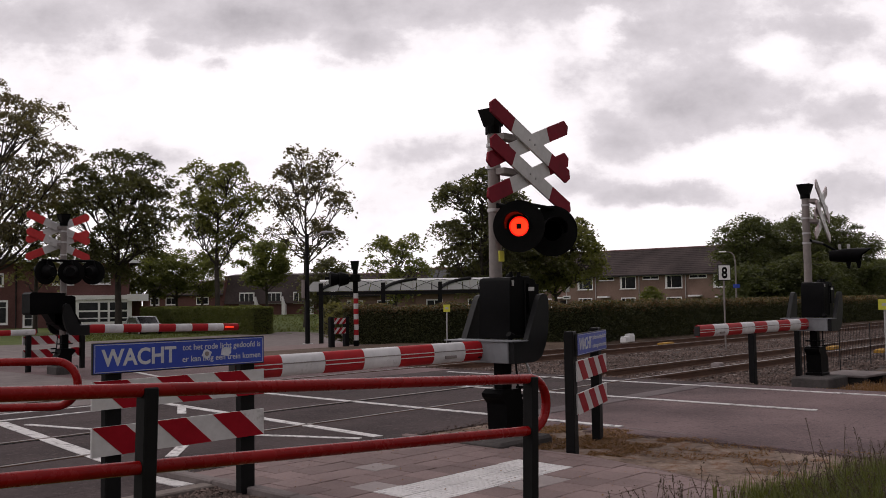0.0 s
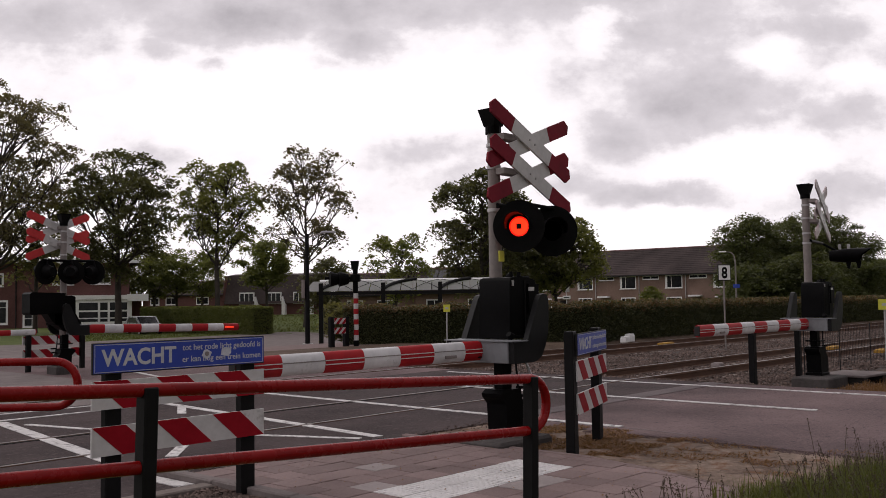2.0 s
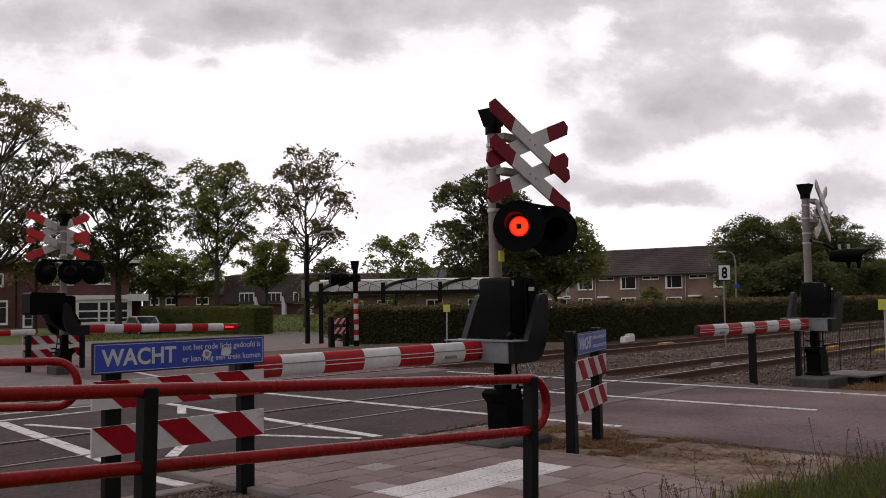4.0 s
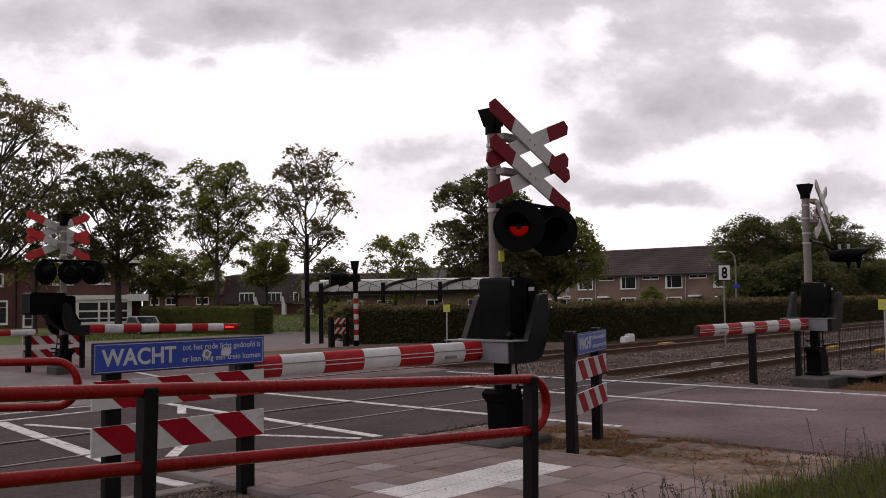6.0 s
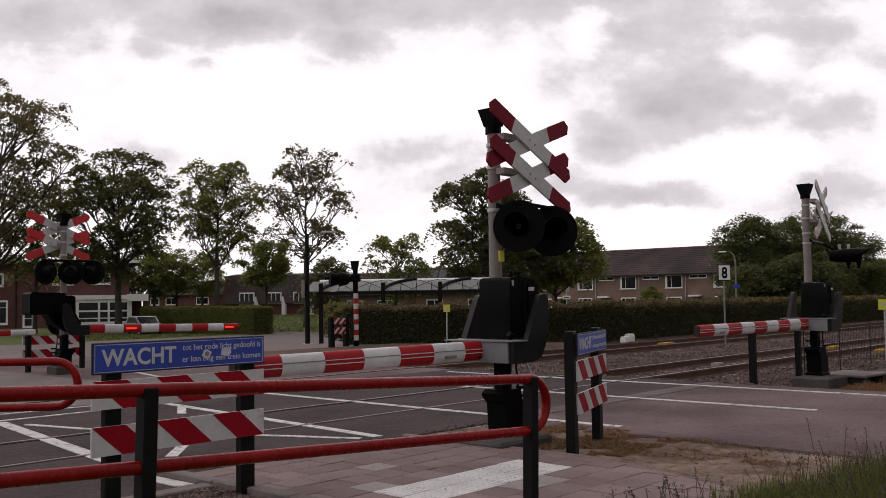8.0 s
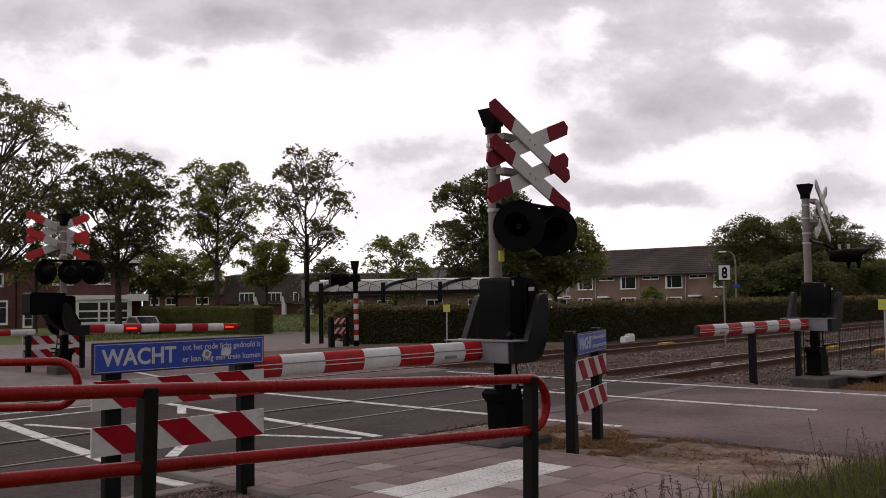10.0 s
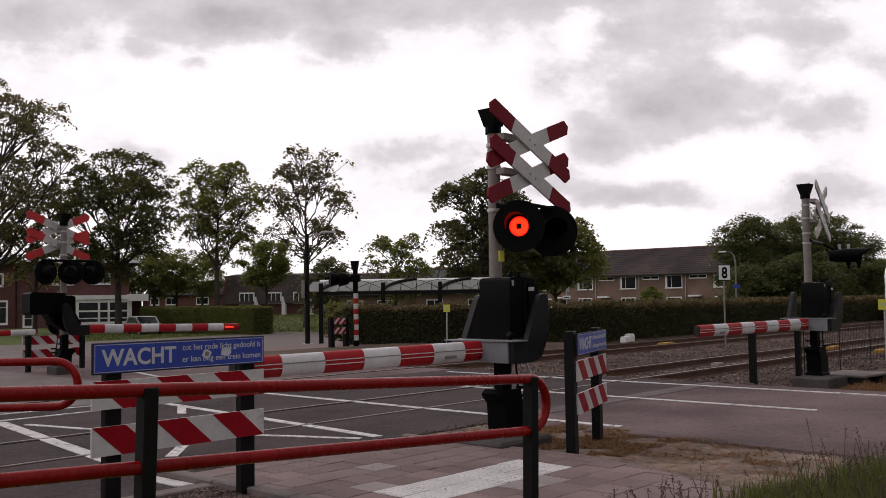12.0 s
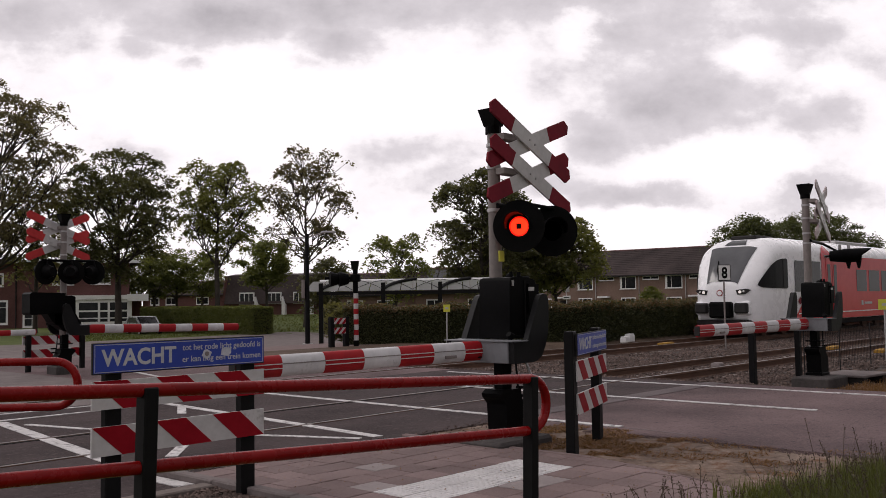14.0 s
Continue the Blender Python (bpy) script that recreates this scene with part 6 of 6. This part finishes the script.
        side_panel([(a + 0.14, 1.35, 2.72), (b - 0.14, 1.35, 2.72)], M["train_glass"], "door_window", gap=0.026)
    side_panel([(6.05, 2.98, 3.08), (7.75, 2.98, 3.08)], M["white"], "door_rail", gap=0.02)
    for a in (18.0, 20.0, 22.0, 27, 29, 31, 33):
        side_panel([(a, 1.62, 2.55), (a + 1.7, 1.62, 2.55)], M["train_glass"], "side_window", "dark side window", gap=0.016, parent=rear)
    # name on the flank, as a plain shape
    side_panel([(3.3, 1.22, 1.26), (3.45, 1.12, 1.42), (3.6, 1.18, 1.36), (4.3, 1.24, 1.36), (4.35, 1.26, 1.34)], M["red_wine"], "name_bar", "small dark red mark", gap=0.014)
    side_panel([(10.3, 1.02, 1.22), (10.55, 1.02, 1.22)], M["white"], "name_bar", "small pale mark", gap=0.016)
    side_panel([(10.7, 1.06, 1.16), (11.7, 1.06, 1.16)], M["white"], "name_bar", "small pale mark", gap=0.016)
    # windscreen
    bm = bmesh.new()
    rows = []
    for i in range(9):
        x = 0.06 + 1.12 * i / 8
        half = 0.60 + 0.29 * i / 8
        rows.append([bm.verts.new((x - 0.012, half * (k / 8 - 1), roof_z(x, half * (k / 8 - 1)) + 0.012)) for k in range(17)])
    for a, b in zip(rows, rows[1:]):
        for k in range(16):
            bm.faces.new((a[k], a[k + 1], b[k + 1], b[k]))
    screen = part("windscreen", bm, M["train_glass"], body, "large dark sloping windscreen", smooth=True)
    part("wiper", pipe(bmesh.new(), [(0.0, 0.05, 2.02), (0.30, 0.30, 2.40), (0.62, 0.38, 2.79)], 0.018, 6), M["black_matt"], screen, "black wiper")
    bm = bmesh.new()
    rows = [[bm.verts.new((x - 0.01, 0.42 * (k / 4 - 1) * w, roof_z(x, 0.42 * (k / 4 - 1) * w) + 0.014)) for k in range(9)] for x, w in ((1.26, 1.0), (1.34, 0.95), (1.45, 0.85), (1.65, 0.72))]
    for a, b in zip(rows, rows[1:]):
        for k in range(8):
            bm.faces.new((a[k], a[k + 1], b[k + 1], b[k]))
    part("display", bm, M["window"], body, "dark destination panel", smooth=True)
    for s in (-1, 1):
        bm = bmesh.new()
        pts = [(s * 0.54, 1.70), (s * 0.90, 1.74), (s * 1.02, 1.70), (s * 0.88, 1.56), (s * 0.60, 1.53)]
        slab(bm, pts, 0, -0.02, 0.30)
        lamp = part("headlight", bm, M["train_dark"], body, "dark headlight cluster", bevel=0.01)
        part("bulb", rod(bmesh.new(), (-0.035, s * 0.70, 1.63), (-0.015, s * 0.70, 1.63), 0.055, None, 14), M["lamp_white"], lamp, "lit headlight")
        part("bulb", rod(bmesh.new(), (-0.035, s * 0.84, 1.65), (-0.015, s * 0.84, 1.65), 0.04, None, 14), M["chrome"], lamp)
        part("buffer_cover", blk(-0.18, 0.25, s * 0.76 - 0.24, s * 0.76 + 0.24, 0.86, 1.24), M["train_dark"], t, "dark buffer cover", bevel=0.05)
        part("buffer_surround", blk(-0.02, 0.2, s * 0.76 - 0.28, s * 0.76 + 0.28, 0.80, 1.30), M["train_white"], t, bevel=0.05)
    part("coupler", blk(-0.25, 0.3, -0.42, 0.42, 0.70, 1.28), M["black_matt"], t, "black coupler", bevel=0.06)
    part("round_mark", rod(bmesh.new(), (-0.012, 0.08, 1.60), (0.0, 0.08, 1.60), 0.12, None, 18), M["red_dark"], body, "round red mark")
    part("round_mark_inner", rod(bmesh.new(), (-0.018, 0.08, 1.60), (-0.013, 0.08, 1.60), 0.09, None, 18), M["train_white"], body)
    part("snow_plough", slab(bmesh.new(), [(-0.05, 0.62), (0.4, 0.62), (0.3, 0.15), (0.05, 0.15)], 1, -1.0, 1.0), M["train_dark"], t, "dark plough", bevel=0.03)
    part("underframe", blk(0.5, 38, -1.15, 1.15, 0.28, 0.52), M["train_dark"], t, "dark underframe")
    part("roof_unit", blk(1.9, 3.6, -0.5, 0.5, 3.60, 3.775), M["train_dark"], t, "dark roof unit", bevel=0.05)
    part("roof_unit", blk(9.5, 13.5, -0.8, 0.8, 3.66, 3.84), M["galv"], t, "grey roof unit", bevel=0.05)
    for bx in (2.6, 13.6, 20.2, 34.5):
        bogie = part("bogie", blk(bx - 1.4, bx + 1.4, -1.05, 1.05, 0.30, 0.62), M["train_dark"], t, "dark bogie", bevel=0.04)
        for ax in (-0.9, 0.9):
            for s in (-1, 1):
                part("wheel", rod(bmesh.new(), (bx + ax, s * 0.69, 0.375), (bx + ax, s * 0.81, 0.375), 0.375, None, 20), M["rust"], bogie)
    return t


TRAIN = make_train()

# ---- pavement, kerbs and verge ----


def make_tiles():
    pave = sheet("pavement", 4.42, 7.15, -6.0, 7.2, 0.020, M["soil"], "concrete tile footpath beside the crossing", "pavement")
    rng = random.Random(5)
    g = 0.004
    def tile_mesh(w, d, mat_):
        return finish(blk(-w / 2 + g, w / 2 - g, -d / 2 + g, d / 2 - g, 0, 0.030), "tile", M[mat_], bevel=0.004)
    full, half, pale = tile_mesh(0.3, 0.3, "tile"), tile_mesh(0.15, 0.3, "tile"), tile_mesh(0.3, 0.3, "tile_pale")
    bm = blk(-0.146, 0.146, -0.146, 0.146, 0, 0.030)
    for a in range(5):
        for b in range(5):
            block(bm, -0.126 + a * 0.056, -0.098 + a * 0.056, -0.126 + b * 0.056, -0.098 + b * 0.056, 0.030, 0.034)
    light = finish(bm, "tile", M["tile_light"])
    # rows run along the strip of studded tiles; every other row is moved by half a tile
    for j in range(-15, 8):
        y = 4.77 + 0.30 * j
        studded = j in (0, 1)
        off = 0.15 if j % 2 and not studded else 0.0
        for i in range(-1, 9):
            x = 4.74 + 0.30 * i - off
            if x > 7.02 or x < 4.55:
                continue
            shape = light if studded and 4.9 < x < 6.7 else pale if (i, j) in ((4, -1), (5, -1), (1, 2), (3, 4)) else full
            ob = new("tile", shape)
            ob.location = (x, y, 0.024 + rng.uniform(-0.003, 0.003))
            ob.rotation_euler = (rng.uniform(-0.006, 0.006), rng.uniform(-0.006, 0.006), rng.uniform(-0.008, 0.008))
            ob.parent = pave
        if not off:
            ob = new("tile", half)
            ob.location, ob.parent = (7.065, y, 0.024), pave
            ob = new("tile", half)
            ob.location, ob.parent = (4.515, y, 0.024), pave
    for k in range(9):
        ob = new("kerb", finish(blk(-0.06, 0.06, -0.495, 0.495, -0.1, 0.07), "kerb", M["concrete"], bevel=0.012))
        ob.location = (4.36, -1.0 + k * 1.0, 0.01 + rng.uniform(-0.004, 0.004))
        ob.parent = pave
    edge = [(7.21, 7.2), (7.21, 4.75), (7.06, 4.1), (6.72, 3.2), (6.3, 2.3)]
    for (xa, ya), (xb, yb) in zip(edge, edge[1:]):
        ln = math.hypot(xb - xa, yb - ya)
        n = max(1, round(ln))
        for k in range(n):
            u = (k + 0.5) / n
            ob = new("kerb", finish(blk(-0.04, 0.04, -ln / n / 2 + 0.004, ln / n / 2 - 0.004, -0.1, 0.054), "kerb", M["tile"], bevel=0.012))
            ob.location = (xa + (xb - xa) * u, ya + (yb - ya) * u, 0.006 + rng.uniform(-0.004, 0.004))
            ob.rotation_euler = (0, 0, math.atan2(yb - ya, xb - xa) - math.pi / 2)
            ob.parent = pave
    bank = [(a - 0.01, b) for a, b in edge[1:]] + [(7.3, 2.3), (7.3, 4.75)]
    alone("verge", slab(bmesh.new(), bank[::-1], 2, 0.0, 0.060), M["sand"], "sandy verge spilling over the edge of the footpath", "verge", kind="structure", bevel=0.0)


make_tiles()


def scatter_blades(n, spots, tall, wide, rng, lean=0.35):
    """Bent grass blades on the given places: vertices and faces."""
    c = np.asarray(spots)
    h = tall * rng.uniform(0.5, 1.15, (n, 1))
    a = rng.uniform(0, math.tau, (n, 1))
    d = np.concatenate([np.cos(a), np.sin(a), np.zeros((n, 1))], axis=1)
    s = np.concatenate([-np.sin(a), np.cos(a), np.zeros((n, 1))], axis=1) * wide * rng.uniform(0.6, 1.3, (n, 1))
    bend = rng.uniform(0.1, 1, (n, 1)) * lean
    up = np.array([[0, 0, 1.0]])
    p1 = c + up * h * 0.55 + d * h * bend * 0.25
    p2 = c + up * h * np.maximum(0.15, 1 - 0.5 * bend) + d * h * bend
    v = np.stack([c - s, c + s, p1 - s * 0.8, p1 + s * 0.8, p2], axis=1).reshape(-1, 3)
    base = np.arange(n)[:, None] * 5
    f = [list(q) for q in (base + np.array([0, 1, 3, 2])).tolist()] + [list(q) for q in (base + np.array([2, 3, 4])).tolist()]
    return v, f


def make_verge_grass():
    rng = np.random.default_rng(71)
    n = 30000
    x = rng.uniform(7.28, 9.12, n)
    y = np.where(rng.uniform(0, 1, n) < 0.75, rng.uniform(4.7, 6.6, n), rng.uniform(2.6, 4.7, n))
    f1, f2 = noise_field(x, y), noise_field(x * 2.3 + 7, y * 2.3)
    keep = np.where(y > 4.7, f1 + 0.6 * f2 > -0.05, f1 + 0.7 * f2 > 0.17)
    pts = np.stack([x, y, np.full(n, 0.004)], axis=1)[keep]
    pts[:, 2] = 0.006 + 0.022 * rng.uniform(0, 1, len(pts)) ** 2
    v, f = leaves(pts, 0.010, rng, flat=1.3, long=5.0)
    f = f.tolist()
    ob = new("dry_grass", mesh_of("dry_grass", v.tolist(), f, M["dry_grass"]))
    tagged(ob, "short dry brown grass on the sandy verge", "grass", kind="stuff")
    n = 16000
    x = np.concatenate([rng.uniform(15.1, 19, n // 3), rng.uniform(17.5, 30, n - n // 3)])
    y = np.concatenate([rng.uniform(5.0, 6.8, n // 3), rng.uniform(3.8, 5.4, n - n // 3)])
    pts = np.stack([x, y, np.array([height(a, b) + 0.005 for a, b in zip(x, y)])], axis=1)
    keep = noise_field(x, y) > 0.0
    pts = pts[keep]
    v, f = scatter_blades(len(pts), pts, 0.045, 0.005, rng, 1.3)
    ob = new("dry_grass", mesh_of("dry_grass", v.tolist(), f, M["dry_grass"]))
    tagged(ob, "dry brown grass beside the ballast", "grass", kind="stuff")
    n = 2600
    x, y = rng.uniform(15.9, 19.4, n), rng.uniform(4.9, 5.66, n)
    keep = noise_field(x * 1.6, y * 1.6) > -0.12
    pts = np.stack([x, y, np.full(n, -0.145)], axis=1)[keep]
    v, f = scatter_blades(len(pts), pts, 0.15, 0.006, rng, 0.8)
    ob = new("dry_grass", mesh_of("dry_grass", v.tolist(), f, M["dry_grass"]))
    tagged(ob, "tall dry brown grass before the concrete cover plate", "grass", kind="stuff")
    sp = [spot(a * b, b) for a, b in zip(rng.uniform(-0.42, -0.10, 14000), rng.uniform(58, 100, 14000))]
    sp = [q for q in sp if q[1] > 56.2 or q[0] > 44.2]
    pts = np.array([(a, b, height(a, b)) for a, b in sp])
    v, f = scatter_blades(len(pts), pts, 0.11, 0.035, rng, 0.8)
    ob = new("lawn_grass", mesh_of("lawn_grass", v.tolist(), f, M["grass"]))
    tagged(ob, "green lawn grass behind the path", "grass", kind="stuff")


def noise_field(x, y):
    return np.array([noise.noise(Vector((a * 1.3, b * 1.3, 3.1))) for a, b in zip(x, y)])


make_verge_grass()


def make_edge_gravel():
    """Crumbled asphalt and grit along the edge of the road."""
    rng = np.random.default_rng(88)
    n = 5200
    yy = rng.uniform(0.5, 5.9, n)
    xx = 8.88 + rng.normal(0, 0.07, n) + 0.05 * np.sin(yy * 3.1)
    v, f = stones(np.stack([xx, yy, np.full(n, 0.012)], axis=1), rng.uniform(0.003, 0.009, n), rng)
    tagged(new("grit", mesh_of("grit", v.tolist(), f.tolist(), M["asphalt"])), "dark crumbled grit along the asphalt edge", "grit", kind="stuff")


make_edge_gravel()


def make_litter():
    """Small dry leaves and crumbs on the footpath and the edge of the deck."""
    rng = np.random.default_rng(31)
    n = 240
    x, y = rng.uniform(4.6, 7.1, n), rng.uniform(2.6, 7.0, n)
    v, f = leaves(np.stack([x, y, rng.uniform(0.060, 0.068, n)], axis=1), 0.016, rng, flat=3.0)
    tagged(new("leaf_litter", mesh_of("leaf_litter", v.tolist(), f.tolist(), M["dry_grass"])), "small dry leaves lying on the footpath", "leaf litter", kind="stuff")
    n = 700
    x, y = rng.uniform(4.5, 9.0, n), 7.15 + rng.normal(0, 0.10, n)
    v, f = stones(np.stack([x, y, np.full(n, 0.026)], axis=1), rng.uniform(0.004, 0.012, n), rng)
    tagged(new("grit", mesh_of("grit", v.tolist(), f.tolist(), M["ballast"])), "loose grit along the edge of the deck", "grit", kind="stuff")


make_litter()

# ---- tall grass that sways ----
TUFTS = []


def make_tuft(side, ahead, tall, n, seed, heads):
    rng = np.random.default_rng(seed)
    x, y = spot(side, ahead)
    t = thing("grass_tuft", pose(x, y, 0), "tuft of tall green grass with seed heads by the path", "grass tuft", "tall grass by the path")
    pts = np.stack([rng.normal(0, 0.14, n), rng.normal(0, 0.14, n), np.full(n, 0.0)], axis=1)
    v, f = scatter_blades(n, pts, tall, 0.0042, rng, 0.55)
    ob = new("foliage", mesh_of("foliage", v.tolist(), f, M["grass"]))
    ob.parent = t
    for k in range(heads):
        a, l = rng.uniform(0, math.tau), rng.uniform(0.05, 0.22)
        h = tall * rng.uniform(1.0, 1.45)
        base = Vector((rng.normal(0, 0.1), rng.normal(0, 0.1), 0))
        tip = base + Vector((math.cos(a) * l, math.sin(a) * l, h))
        stalk = part("stalk", pipe(bmesh.new(), [base, base.lerp(tip, 0.5) + Vector((0, 0, 0.03)), tip], 0.0018, 4), M["seed"], t)
        c = np.array([tuple(base.lerp(tip, q)) for q in rng.uniform(0.84, 1.04, 22)]) + rng.normal(0, 0.008, (22, 3))
        vv, ff = leaves(c, 0.009, rng)
        hd = new("seed_head", mesh_of("seed_head", vv.tolist(), ff.tolist(), M["seed"]))
        hd.parent = stalk
        tagged(hd, kind="stuff")
    TUFTS.append((t, rng.uniform(0, math.tau), rng.uniform(1.4, 2.2)))


grass_rng = random.Random(9)
for k in range(54):
    f = k / 53
    gx = 1170 + 440 * f ** 0.62 + grass_rng.uniform(-18, 18)
    ga = grass_rng.uniform(4.9, 6.1)
    make_tuft(px(gx, ga), ga, 0.13 + 0.36 * f ** 1.5 + grass_rng.uniform(-0.03, 0.04), int(60 + 1500 * f), 100 + k, 2 if f < 0.6 else 3)
for k in range(26):
    f = k / 25
    ga = grass_rng.uniform(5.4, 6.6)
    make_tuft(px(1345 + 250 * f + grass_rng.uniform(-15, 15), ga), ga, 0.20 + 0.20 * f + grass_rng.uniform(-0.04, 0.05), int(350 + 500 * f), 200 + k, 2)
for k in range(9):
    ga = grass_rng.uniform(5.7, 6.4)
    make_tuft(px(1375 + 21 * k + grass_rng.uniform(-10, 10), ga), ga, 0.37 + grass_rng.uniform(-0.06, 0.08), 10, 240 + k, 2)
for k in range(10):
    ga = grass_rng.uniform(5.3, 5.9)
    make_tuft(px(1130 + 14 * k + grass_rng.uniform(-8, 8), ga), ga, 0.27 + 0.005 * k + grass_rng.uniform(-0.03, 0.04), 16, 260 + k, 3)
make_tuft(px(905, 6.2), 6.2, 0.12, 12, 140, 1)


# Which of the two lamps shows, from when on: left, right, or neither, and how much of the lens the added shutters leave
# free.
FLASH = [(0.0, "L", 1), (0.07, "R", 1), (0.37, "L", 1), (0.73, "R", 1), (0.97, "L", 1), (1.37, "R", 1), (1.67, "L", 1), (2.07, "R", 1), (2.37, "L", 1),
         (2.73, "R", 1), (2.97, "L", 1), (3.37, "R", 1), (3.67, "L", 1), (4.03, "R", 0.95), (4.33, "L", 0.9), (4.70, "R", 0.85), (5.0, "L", 0.75),
         (5.37, "R", 0.55), (5.67, "L", 0.25), (6.07, "R", 0.3), (6.37, "", 0), (10.03, "L", 0.4), (10.2, "R", 0.6), (10.37, "L", 1), (10.77, "R", 1), (10.97, "", 0), (11.07, "L", 1),
         (11.37, "R", 1), (11.67, "L", 1), (12.07, "R", 1), (12.37, "L", 1), (12.77, "R", 1), (12.93, "LR", 0.5), (13.07, "L", 1), (13.37, "R", 1), (13.67, "L", 1)]

# The middle lamp of the far barrier arm: when it is lit.
ARM_FLASH = [(0.0, 0)] + [(0.45 + 0.64 * k + d, 1 if d < 0 else 0) for k in range(18) for d in (-0.20, 0.20)]


def motions():
    rows = [0.0, 1 / 30] + [0.5 * k for k in range(1, 28)] + [14.0 - 1 / 30, 14.0]
    walk(TRAIN, [(t, pose(31.68 + 11.0 * (14.0 - t), TRACK_2, 0.025)) for t in rows])
    # the lamps' flashing is imitated: two added dark half shutters slide apart behind the backboard and close again
    # an added pair of smoked half discs does the same for the dim glow
    for side, flaps in zip("LR", SHUTTERS):
        for k, flap in enumerate(flaps):
            way = 1 if k % 2 == 0 else -1
            keys, last = [], None
            for t, who, free in FLASH:
                free = free if side in who else 0.0
                apart = free > (0.45, 0.0, 0.9, 0.9)[k]  # the upper half opens late
                lift = way * 0.115 if apart else 0.0
                if last is None:
                    keys.append((t, pose(0, 0, lift)))
                elif lift != last:
                    keys.append((t, pose(0, 0, last)))
                    keys.append((t + 1 / 30, pose(0, 0, lift)))
                last = lift
            keys.append((14.0, pose(0, 0, last)))
            walk(flap, keys)
    # the middle lamp of the far barrier arm
    keys, last = [], None
    for t, lit in ARM_FLASH:
        y = 0.0 if lit else -0.045
        if last is None:
            keys.append((t, pose(0, y, 0)))
        elif y != last:
            keys += [(t, pose(0, last, 0)), (t + 1 / 30, pose(0, y, 0))]
        last = y
    keys.append((14.0, pose(0, last, 0)))
    walk(ARM_LAMP, keys)
    # the end lamp goes out late
    walk(END_LAMP, [(0.0, pose(0, 0, 0)), (12.75, pose(0, 0, 0)), (12.80, pose(0, -0.045, 0)), (14.0, pose(0, -0.045, 0))])
    # clouds drift to the left
    times = [0.0, 1 / 30] + [float(k) for k in range(1, 14)] + [14.0 - 1 / 30, 14.0]
    walk(BACKDROP, [(t, pose(0, 0, 1.5, 0, 0, -math.degrees(TURN) + 1.45 * (t / 14.0))) for t in times])
    # crowns stir in the wind
    for crown, phase in SWAY:
        walk(crown, [(0.5 * k, pose(0, 0, 0, 0.22 * math.sin(phase + 1.9 * k * 0.5), 0.18 * math.sin(phase * 1.3 + 2.6 * k * 0.5), 0.12 * math.sin(phase + 1.1 * k))) for k in range(29)])
    # grass moves in the wind
    for t0, phase, rate in TUFTS:
        at = t0.matrix_world.translation
        walk(t0, [(0.25 * k, pose(at.x, at.y, at.z, 3.0 * math.sin(phase + rate * 0.25 * k * 1.7), 2.2 * math.sin(phase * 2 + rate * 0.25 * k * 2.3), 0)) for k in range(57)])


motions()
